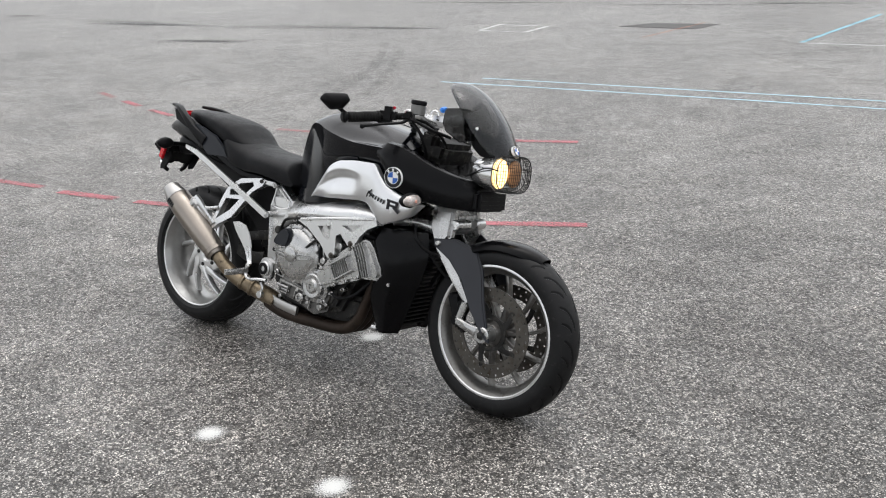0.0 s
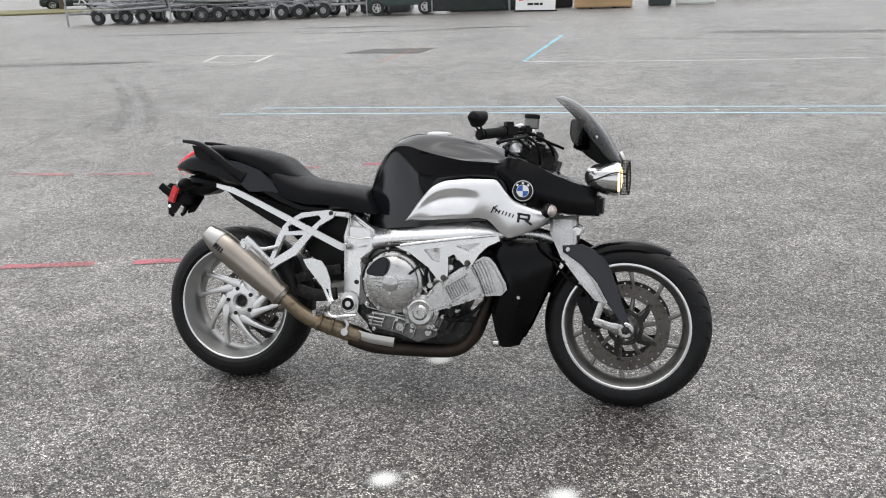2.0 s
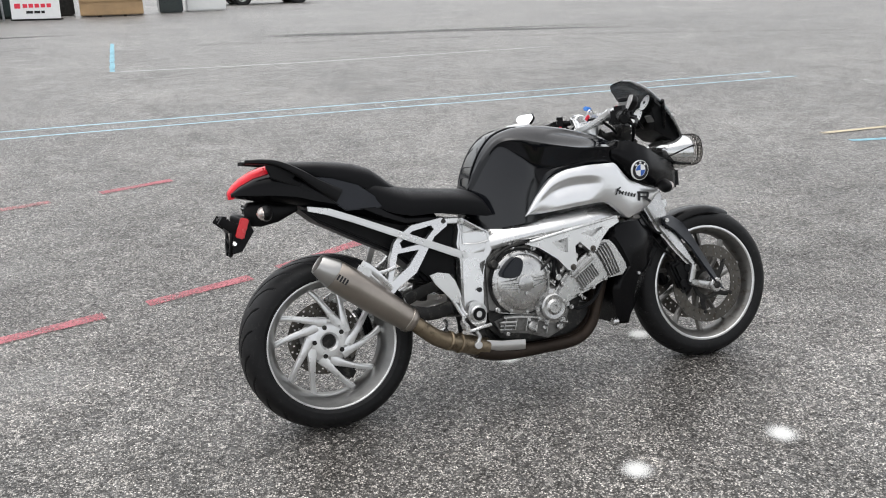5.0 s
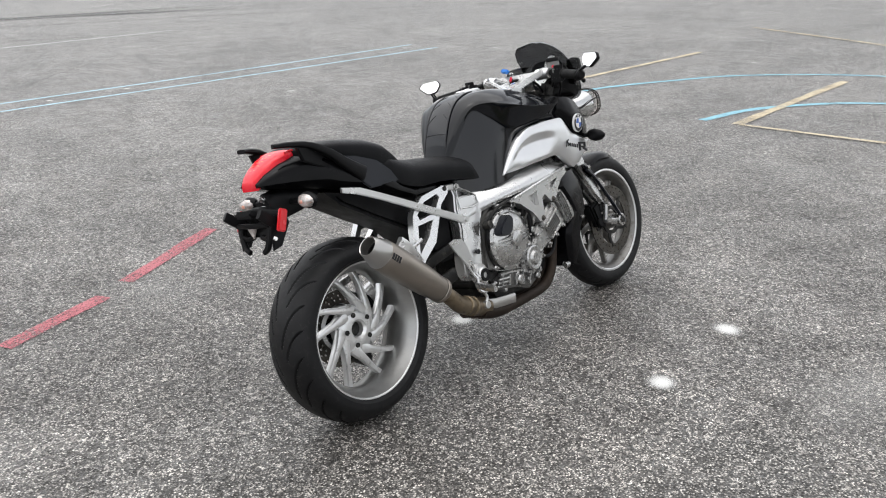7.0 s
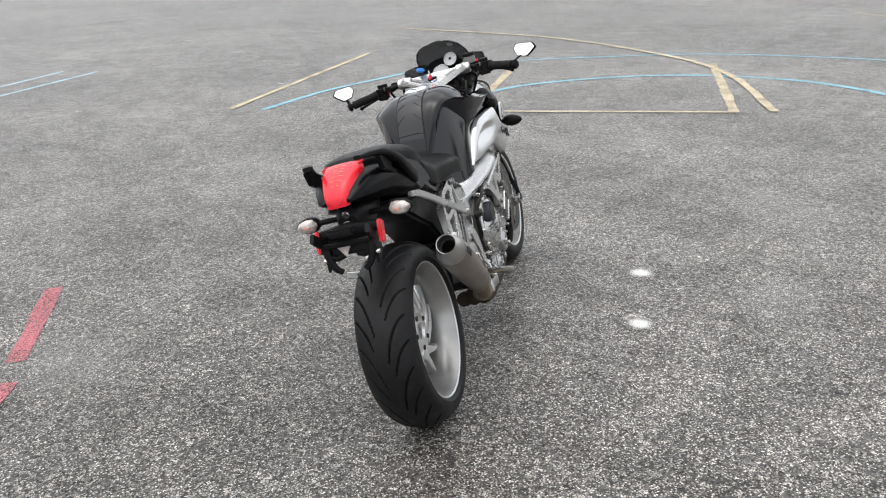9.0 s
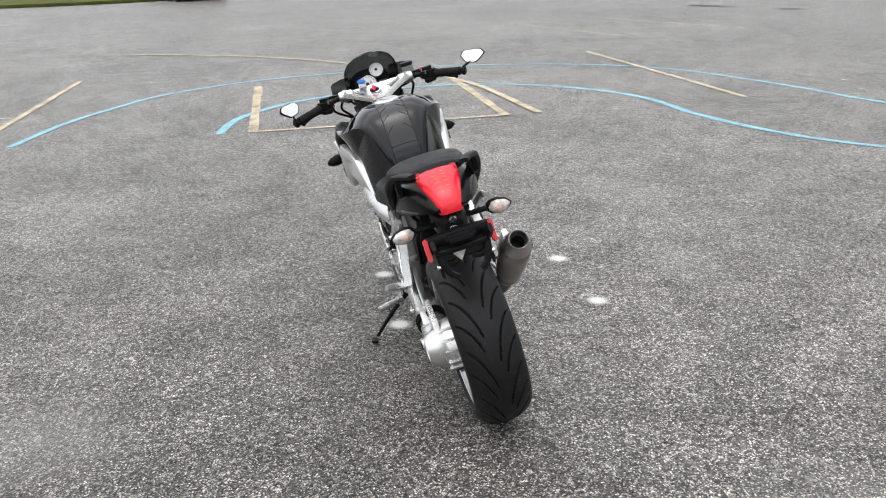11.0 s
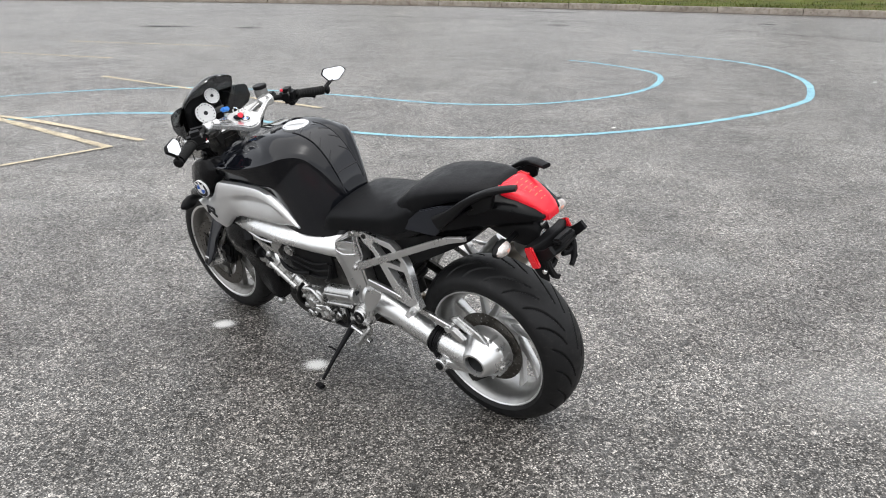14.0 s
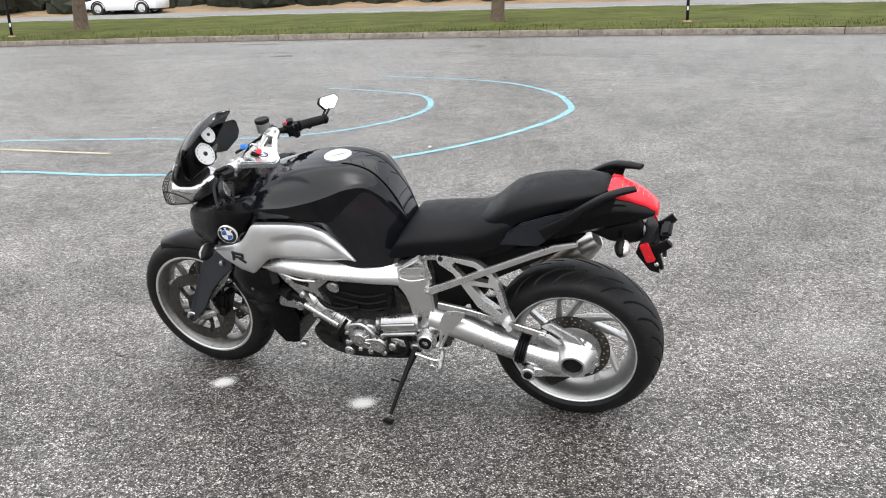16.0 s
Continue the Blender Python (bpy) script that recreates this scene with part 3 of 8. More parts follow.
for k in range(3):
    t = 2 * math.pi * k / 3 + 0.5
    bolt(b, (0.704 + 0.036 * math.cos(t), -0.204, 0.433 + 0.036 * math.sin(t)), (0, -1, 0), 0.007, 0.012)
cover = part("clutch_cover", b, ALU, engine, "round cast aluminium clutch cover")
# Dark disc added behind the cover; its colour stands for the shaded gap.
b = bmesh.new()
cyl(b, (0.704, -0.14, 0.433), (0.704, -0.168, 0.433), 0.126, n=56)
part("cover_gap_disc", b, DARK, engine)
for sx in (-1, 1):
    for dz in (-0.018, 0.0, 0.018):
        b = bmesh.new()
        sweep(b, [(0.704 + sx * 0.028, -0.212, 0.433 + dz * 1.0), (0.704 + sx * 0.058, -0.211, 0.433 + dz * 0.75 + 0.002), (0.704 + sx * 0.094, -0.199, 0.433 + dz * 0.55 + 0.004)], [0.008, 0.0065, 0.004], 0.016, (0, 1, 0), n=8)
        part("cover_rib", b, ALU, cover)
b = bmesh.new()
lathe(b, [(0.096, -0.19), (0.0985, -0.1945), (0.101, -0.19)], c=(0.704, 0, 0.433), n=56, closed=True)
part("cover_lip", b, ALU, cover)
b = bmesh.new()
plate(b, round_outline([(0.61, 0.468), (0.625, 0.5), (0.66, 0.528), (0.682, 0.53), (0.7, 0.512), (0.688, 0.47), (0.66, 0.458)], 3), -0.22, -0.18, bevel=0.006)
part("cover_insert", b, FORK_GREY, engine, "dark insert on the cover")
b = bmesh.new()
lathe(b, [(0.066, -0.12), (0.066, -0.175), (0.052, -0.18), (0.05, -0.196), (0.044, -0.2), (0.03, -0.198), (0.022, -0.206), (0.01, -0.206), (0.008, -0.2), (0.0, -0.2)], c=(0.817, 0, 0.325), n=44)
for k in range(6):
    t = 2 * math.pi * k / 6
    p = V(0.817 + 0.062 * math.cos(t), -0.172, 0.325 + 0.062 * math.sin(t))
    cyl(b, p, p + V(0, -0.014, 0), 0.009, n=10)
    bolt(b, p + V(0, -0.014, 0), (0, -1, 0), 0.0055, 0.005)
part("crank_cover", b, ALU, engine)
b = bmesh.new()
plate(b, [(0.825, 0.374), (0.877, 0.435), (0.963, 0.496), (1.012, 0.52), (1.044, 0.47), (1.07, 0.404), (0.98, 0.366), (0.9, 0.34), (0.851, 0.32)], -0.198, -0.1, bevel=0.012)
block = part("cylinder_block", b, ALU, engine, "cast aluminium cylinder block")
for s in range(9):
    x, z = 0.928 + 0.0085 * s, 0.4 + 0.0055 * s
    b = bmesh.new()
    sweep(b, [(x - 0.014, -0.203, z + 0.028), (x + 0.015, -0.203, z - 0.024)], 0.0036, 0.02, (0, 1, 0), n=8, square=0.6)
    part("comb_fin", b, ALU, block)
for x, z in ((0.905, 0.424), (0.936, 0.372)):
    b = bmesh.new()
    sweep(b, [(x, -0.204, z), (x + 0.09, -0.204, z + 0.056)], 0.009, 0.022, (0, 1, 0), n=8, square=0.6)
    part("comb_rail", b, ALU, block)
for x, z in ((0.86, 0.34), (0.86, 0.405), (0.9, 0.44), (0.985, 0.375), (1.04, 0.4), (0.99, 0.5), (0.93, 0.352)):
    b = bmesh.new()
    cyl(b, (x, -0.19, z), (x, -0.204, z), 0.0075, n=12, bevel=0.002)
    bolt(b, (x, -0.204, z), (0, -1, 0))
    part("block_bolt", b, ALU, block)
b = bmesh.new()
plate(b, [(1.004, 0.516), (1.055, 0.546), (1.078, 0.542), (1.1, 0.52), (1.14, 0.45), (1.146, 0.425), (1.138, 0.404), (1.066, 0.398), (1.034, 0.462)], -0.2, 0.13, bevel=0.012)
for s in range(5):
    o = 0.0105 * s
    sweep(b, [(1.012 + o, -0.2, 0.515 + 0.5 * o), (1.036 + o, -0.2, 0.47 + 0.5 * o), (1.062 + o, -0.2, 0.405 + 0.25 * o)], 0.0045, 0.022, (0, 1, 0), n=8, square=0.6)
part("cylinder_head", b, ALU, engine, "finned cast aluminium cylinder head")
# right lower crankcase with oil lines
b = bmesh.new()
plate(b, [(0.59, 0.3), (0.61, 0.255), (0.72, 0.235), (0.8, 0.205), (0.87, 0.23), (0.9, 0.3), (0.82, 0.33), (0.7, 0.33)], -0.165, -0.1, bevel=0.01)
part("crankcase", b, CAST, engine, "dull oily lower crankcase")
b = bmesh.new()
plate(b, [(0.772, 0.35), (0.79, 0.5), (0.845, 0.548), (0.935, 0.532), (0.915, 0.455), (0.86, 0.37)], -0.165, -0.12, bevel=0.01)
part("crankcase_wall", b, CAST, engine)
b = bmesh.new()
plate(b, [(0.56, 0.34), (0.565, 0.52), (0.63, 0.565), (0.76, 0.575), (0.8, 0.52), (0.78, 0.34), (0.68, 0.3)], -0.16, -0.12, bevel=0.01)
part("crankcase_wall", b, CAST, engine)
for x0, z0, x1, z1 in ((0.806, 0.5, 0.85, 0.43), (0.84, 0.53, 0.885, 0.46), (0.8, 0.44, 0.84, 0.4), (0.878, 0.53, 0.915, 0.48)):
    b = bmesh.new()
    sweep(b, [(x0, -0.168, z0), (x1, -0.17, z1)], 0.009, 0.016, (0, 1, 0), n=8, square=0.5)
    part("casting_rib", b, ALU, engine)
b = bmesh.new()
sweep(b, [(0.62, -0.166, 0.312), (0.72, -0.168, 0.3), (0.88, -0.166, 0.256)], 0.016, 0.018, (0, 1, 0), n=8)
lathe(b, [(0.02, -0.15), (0.02, -0.176), (0.015, -0.182), (0.007, -0.182), (0.006, -0.176), (0.0, -0.176)], c=(0.735, 0, 0.262), n=24)
sweep(b, [(0.6, -0.17, 0.335), (0.66, -0.172, 0.322), (0.75, -0.172, 0.306)], 0.006, 0.014, (0, 1, 0), n=8)
for q in range(5):
    x = 0.63 + 0.042 * q
    sweep(b, [(x, -0.17, 0.312 - 0.01 * q), (x - 0.012, -0.17, 0.272 - 0.011 * q)], 0.007, 0.016, (0, 1, 0), n=8)
lathe(b, [(0.014, -0.15), (0.014, -0.178), (0.01, -0.182), (0.0, -0.182)], c=(0.845, 0, 0.245), n=20)
part("crankcase_rib", b, ALU, engine)
for q in range(3):
    b = bmesh.new()
    cyl(b, (0.605, -0.16 - 0.006 * q, 0.268 + 0.014 * q), (0.67, -0.16 - 0.006 * q, 0.26 + 0.014 * q), 0.0055, n=12, bevel=0.003)
    part("oil_gallery", b, ALU, engine)
for x, z in ((0.72, 0.29), (0.745, 0.262), (0.765, 0.285), (0.78, 0.25), (0.63, 0.25)):
    b = bmesh.new()
    cyl(b, (x, -0.15, z), (x, -0.18, z), 0.008, n=8, bevel=0.002)
    part("gallery_plug", b, ALU, engine)
for x, z, r in ((0.6, 0.345, 0.011), (0.835, 0.415, 0.01), (0.795, 0.395, 0.009), (0.765, 0.55, 0.012), (0.68, 0.565, 0.01), (0.9, 0.31, 0.011), (0.955, 0.335, 0.01), (0.86, 0.27, 0.012)):
    b = bmesh.new()
    cyl(b, (x, -0.15, z), (x, -0.178, z), r, r * 0.9, n=14, bevel=0.003)
    bolt(b, (x, -0.178, z), (0, -1, 0), r * 0.55, 0.007)
    part("engine_plug", b, ALU, engine)
for pts in ([(0.86, -0.17, 0.53), (0.84, -0.185, 0.49), (0.835, -0.185, 0.45), (0.85, -0.17, 0.4)], [(0.88, -0.165, 0.33), (0.93, -0.175, 0.3), (1.0, -0.165, 0.32), (1.06, -0.14, 0.38)], [(0.94, -0.17, 0.52), (0.97, -0.18, 0.555), (1.03, -0.175, 0.56), (1.08, -0.14, 0.55)], [(0.6, -0.165, 0.4), (0.585, -0.17, 0.45), (0.6, -0.165, 0.5)]):
    b = bmesh.new()
    tube(b, pts, 0.007, 8)
    part("hose", b, PLASTIC, engine, "black rubber hose")
b = bmesh.new()
for pts in ([(0.745, -0.19, 0.45), (0.78, -0.2, 0.475), (0.815, -0.195, 0.505), (0.83, -0.17, 0.52)], [(0.83, -0.16, 0.53), (0.85, -0.18, 0.5), (0.86, -0.18, 0.44)], [(0.6, -0.17, 0.52), (0.65, -0.19, 0.565), (0.75, -0.18, 0.575), (0.82, -0.16, 0.55)]):
    tube(b, pts, 0.0055, 8)
cyl(b, (0.823, -0.14, 0.51), (0.823, -0.185, 0.51), 0.018, n=16, bevel=0.003)
cyl(b, (0.598, -0.15, 0.51), (0.598, -0.19, 0.515), 0.016, n=16, bevel=0.003)
part("oil_line", b, DARK, engine)
b = bmesh.new()
for a0, a1 in (((0.835, -0.17, 0.49), (0.852, -0.17, 0.435)), ((0.855, -0.17, 0.44), (0.93, -0.17, 0.49)), ((0.83, -0.16, 0.5), (0.81, -0.16, 0.56))):
    cyl(b, a0, a1, 0.01, n=10, bevel=0.002)
for x, z in ((0.852, 0.43), (0.93, 0.5), (0.875, 0.565), (0.96, 0.54), (0.99, 0.53)):
    cyl(b, (x, -0.14, z), (x, -0.19, z), 0.013, n=12, bevel=0.003)
part("engine_fitting", b, ALU, engine)
# left side of the engine
b = bmesh.new()
plate(b, [(0.69, 0.27), (0.695, 0.35), (0.73, 0.41), (0.8, 0.415), (0.85, 0.36), (0.845, 0.28), (0.78, 0.245)], 0.09, 0.148, bevel=0.014)
lathe(b, [(0.06, 0.12), (0.06, 0.155), (0.055, 0.161), (0.044, 0.162), (0.04, 0.174), (0.026, 0.178), (0.02, 0.184), (0.0, 0.184)], c=(0.788, 0, 0.33), n=36)
lathe(b, [(0.034, 0.12), (0.034, 0.168), (0.028, 0.174), (0.012, 0.175), (0.01, 0.168), (0.0, 0.168)], c=(0.722, 0, 0.3), n=24)
lathe(b, [(0.026, 0.12), (0.026, 0.172), (0.02, 0.177), (0.0, 0.177)], c=(0.742, 0, 0.372), n=20)
for k in range(8):
    t = 2 * math.pi * k / 8 + 0.2
    p = V(0.788 + 0.06 * math.cos(t), 0.148, 0.33 + 0.06 * math.sin(t))
    cyl(b, p, p + V(0, 0.02, 0), 0.0095, n=10, bevel=0.002)
    bolt(b, p + V(0, 0.02, 0), (0, 1, 0), 0.0055, 0.005)
for k in range(5):
    t = 2.2 + 0.5 * k
    sweep(b, [(0.788 + 0.022 * math.cos(t), 0.178, 0.33 + 0.022 * math.sin(t)), (0.788 + 0.052 * math.cos(t), 0.164, 0.33 + 0.052 * math.sin(t))], 0.006, 0.012, (0, 1, 0), n=6)
tube(b, [(0.722, 0.165, 0.335), (0.732, 0.175, 0.36), (0.77, 0.175, 0.395), (0.82, 0.17, 0.385)], 0.009, 8)
for x, z in ((0.705, 0.262), (0.76, 0.262), (0.85, 0.295), (0.84, 0.375), (0.7, 0.34)):
    cyl(b, (x, 0.12, z), (x, 0.166, z), 0.012, n=10, bevel=0.003)
    bolt(b, (x, 0.166, z), (0, 1, 0), 0.006, 0.006)
part("gear_cover", b, ALU, engine, "bolted cast aluminium side cover")
b = bmesh.new()
cyl(b, (0.695, 0.135, 0.385), (0.545, 0.135, 0.41), 0.043, 0.04, n=28, bevel=0.006)
cyl(b, (0.7, 0.135, 0.384), (0.72, 0.135, 0.38), 0.03, n=20, bevel=0.004)
for z in (0.36, 0.4):
    cyl(b, (0.69, 0.175, z), (0.555, 0.175, z + 0.02), 0.008, n=10)
part("starter_motor", b, ALU, engine, "bright starter motor")
b = bmesh.new()
cyl(b, (1.0, 0.13, 0.48), (0.83, 0.14, 0.36), 0.036, 0.032, n=24, bevel=0.005)
for s in (0.2, 0.4, 0.6, 0.8):
    p = V(1.0, 0.13, 0.48).lerp(V(0.83, 0.14, 0.36), s)
    q = V(1.0, 0.13, 0.48).lerp(V(0.83, 0.14, 0.36), s + 0.05)
    cyl(b, p, q, 0.042, n=24, bevel=0.003)
cyl(b, (1.0, 0.17, 0.46), (0.87, 0.172, 0.38), 0.013, n=12, bevel=0.002)
part("water_pipe", b, ALU, engine)
b = bmesh.new()
plate(b, [(0.62, 0.58), (0.62, 0.46), (0.7, 0.43), (0.86, 0.42), (0.93, 0.5), (0.9, 0.58)], 0.1, 0.15, bevel=0.015)
for z in (0.47, 0.5, 0.53):
    tube(b, [(0.66, 0.152, z), (0.75, 0.155, z - 0.02), (0.88, 0.15, z - 0.005)], 0.005, 6)
part("airbox", b, PLASTIC, engine, "black plastic airbox")
b = bmesh.new()
plate(b, round_outline([(0.845, 0.535), (0.85, 0.56), (0.875, 0.565), (0.895, 0.55), (0.885, 0.53), (0.86, 0.522)], 3), 0.145, 0.17, bevel=0.006)
part("cap", b, ALU, engine)
b = bmesh.new()
cyl(b, (1.12, 0.12, 0.5), (1.05, 0.155, 0.49), 0.03, n=20, bevel=0.004)
tube(b, [(1.06, 0.15, 0.49), (1.0, 0.16, 0.47), (0.99, 0.15, 0.43), (1.02, 0.14, 0.4)], 0.014, 10)
part("coolant_hose", b, PLASTIC, engine)
for pts, r in (([(0.95, 0.15, 0.52), (0.92, 0.165, 0.47), (0.86, 0.165, 0.45), (0.78, 0.155, 0.46)], 0.009), ([(0.7, 0.15, 0.44), (0.66, 0.165, 0.47), (0.64, 0.155, 0.53)], 0.008), ([(0.84, 0.16, 0.4), (0.87, 0.17, 0.35), (0.9, 0.15, 0.3), (0.88, 0.12, 0.25)], 0.01), ([(0.62, 0.15, 0.35), (0.6, 0.165, 0.3), (0.63, 0.16, 0.26), (0.7, 0.14, 0.24)], 0.008)):
    b = bmesh.new()
    tube(b, pts, r, 10)
    part("hose", b, PLASTIC, engine, "black rubber hose")
for c, r, l in (((0.96, 0.14, 0.42), 0.02, 0.03), ((1.03, 0.12, 0.44), 0.026, 0.04), ((0.9, 0.13, 0.39), 0.018, 0.04), ((0.67, 0.12, 0.29), 0.02, 0.04), ((0.86, 0.1, 0.24), 0.024, 0.05)):
    b = bmesh.new()
    cyl(b, c, V(*c) + V(0, l, 0), r, r * 0.85, n=18, bevel=0.004)
    bolt(b, V(*c) + V(0, l, 0), (0, 1, 0), r * 0.5, 0.008)
    part("engine_plug", b, ALU, engine)
b = bmesh.new()
plate(b, round_outline([(0.6, 0.215), (0.72, 0.19), (0.9, 0.185), (1.0, 0.23), (1.02, 0.3), (0.9, 0.3), (0.6, 0.29)], 3), -0.11, 0.12, bevel=0.02)
part("sump", b, DARK, engine)

# exhaust
b = bmesh.new()
tube(b, [(0.265, -0.195, 0.357), (0.31, -0.19, 0.318), (0.36, -0.175, 0.28), (0.43, -0.155, 0.25), (0.5, -0.13, 0.226), (0.56, -0.12, 0.205)], [0.028, 0.029, 0.031, 0.032, 0.036, 0.036], 18)
cyl(b, (0.395, -0.167, 0.266), (0.41, -0.162, 0.26), 0.036, n=22, bevel=0.004)
cyl(b, (0.438, -0.154, 0.248), (0.452, -0.149, 0.243), 0.037, n=22, bevel=0.004)
exhaust = part("exhaust", b, HEADER, bike, "heat-stained exhaust pipe under the engine")
for i, y in enumerate((-0.125, -0.085, -0.045)):
    b = bmesh.new()
    tube(b, [(0.52, y, 0.2), (0.62, y, 0.172), (0.78, y, 0.166), (0.93, y, 0.172), (1.0, y, 0.215), (1.035, y, 0.29), (1.075, y, 0.4)], [0.03, 0.027, 0.024, 0.023, 0.022, 0.021, 0.02], 14)
    part("header_pipe", b, HEADER_DARK, exhaust)
b = bmesh.new()
sweep(b, [(0.535, -0.137, 0.222), (0.6, -0.146, 0.208), (0.705, -0.15, 0.196)], 0.038, 0.014, (0, 1, 0), n=10, square=0.8)
part("heat_shield", b, TIP, exhaust, "perforated bright heat shield")
m0, m1 = V(-0.045, -0.212, 0.605), V(0.268, -0.197, 0.355)
ax = (m1 - m0).normalized()
uu = ax.orthogonal().normalized()
vv = ax.cross(uu)


def turned(b, stops, n=36):
    loft(b, [[m0 + ax * h + (uu * math.cos(2 * math.pi * k / n) + vv * math.sin(2 * math.pi * k / n)) * r for k in range(n)] for h, r in stops], cap=False)


L = (m1 - m0).length
b = bmesh.new()
turned(b, [(0.062, 0.049), (0.066, 0.052), (0.12, 0.0545), (0.22, 0.053), (0.3, 0.049), (L - 0.03, 0.043), (L - 0.012, 0.041), (L, 0.034)])
muffler = part("muffler", b, TITAN, exhaust, "conical brushed titanium silencer")
b = bmesh.new()
turned(b, [(0.062, 0.0505), (0.058, 0.0515), (0.02, 0.041), (0.0, 0.0355), (-0.004, 0.033), (-0.002, 0.0305), (0.01, 0.029), (0.05, 0.028), (0.055, 0.026)])
part("muffler_tip", b, TIP, exhaust, "polished silencer tip")
b = bmesh.new()
turned(b, [(0.03, 0.0295), (0.03, 0.024), (0.07, 0.022), (0.09, 0.021), (0.09, 0.0)])
part("baffle", b, DARK, exhaust)
b = bmesh.new()
turned(b, [(L - 0.03, 0.0445), (L - 0.028, 0.046), (L - 0.014, 0.045), (L - 0.012, 0.0425)])
part("clamp_band", b, TITAN, exhaust)
b = bmesh.new()
for k in range(4):
    for r in range(2):
        h = 0.07 + 0.011 * k
        a = -0.15 + 0.16 * r
        p = m0 + ax * h + (V(0, -1, 0) * math.cos(a) + ax.cross(V(0, 1, 0)) * math.sin(a)) * 0.0535
        box(b, p, (0.006, 0.004, 0.012), (0, 38, 0), 0)
part("maker_plate", b, DECAL, exhaust)
b = bmesh.new()
box(b, m0 + ax * 0.15 + V(0.035, 0.0, 0.045), (0.05, 0.02, 0.04), (0, 40, 0), 0.005)
bolt(b, m0 + ax * 0.15 + V(0.035, -0.01, 0.045), (0, -1, 0), 0.011, 0.008, 12)
sweep(b, [m0 + ax * 0.15 + V(0.045, 0.0, 0.05), (0.17, -0.19, 0.545), (0.23, -0.18, 0.555)], 0.014, 0.01, (0, 1, 0), n=8, square=0.5)
sweep(b, [m0 + ax * 0.16 + V(0.045, 0.0, 0.04), (0.17, -0.19, 0.505), (0.205, -0.18, 0.485)], 0.014, 0.01, (0, 1, 0), n=8, square=0.5)
part("muffler_bracket", b, FRAME, exhaust)

# frame: two cast spars with rear uprights
b = bmesh.new()
box(b, (0.53, 0, 0.6), (0.05, 0.2, 0.08), (0, 0, 0), 0.012)
frame_body = part("frame", b, FRAME, bike, "silver cast aluminium frame")


def spar_y(x):
    return float(np.interp(x, [0.48, 0.58, 0.7, 0.85, 1.0, 1.12], [0.125, 0.135, 0.175, 0.2, 0.205, 0.19]))


def bow(x, z):
    """How far the upright's face stands out: leaning in at its top and foot, rounded across."""
    return 0.01 * (x - 0.55) / 0.06 - 0.024 * max(0.0, (z - 0.58) / 0.11) - 0.012 * max(0.0, (0.5 - z) / 0.15) - 0.009 * ((x - 0.54) / 0.05) ** 2


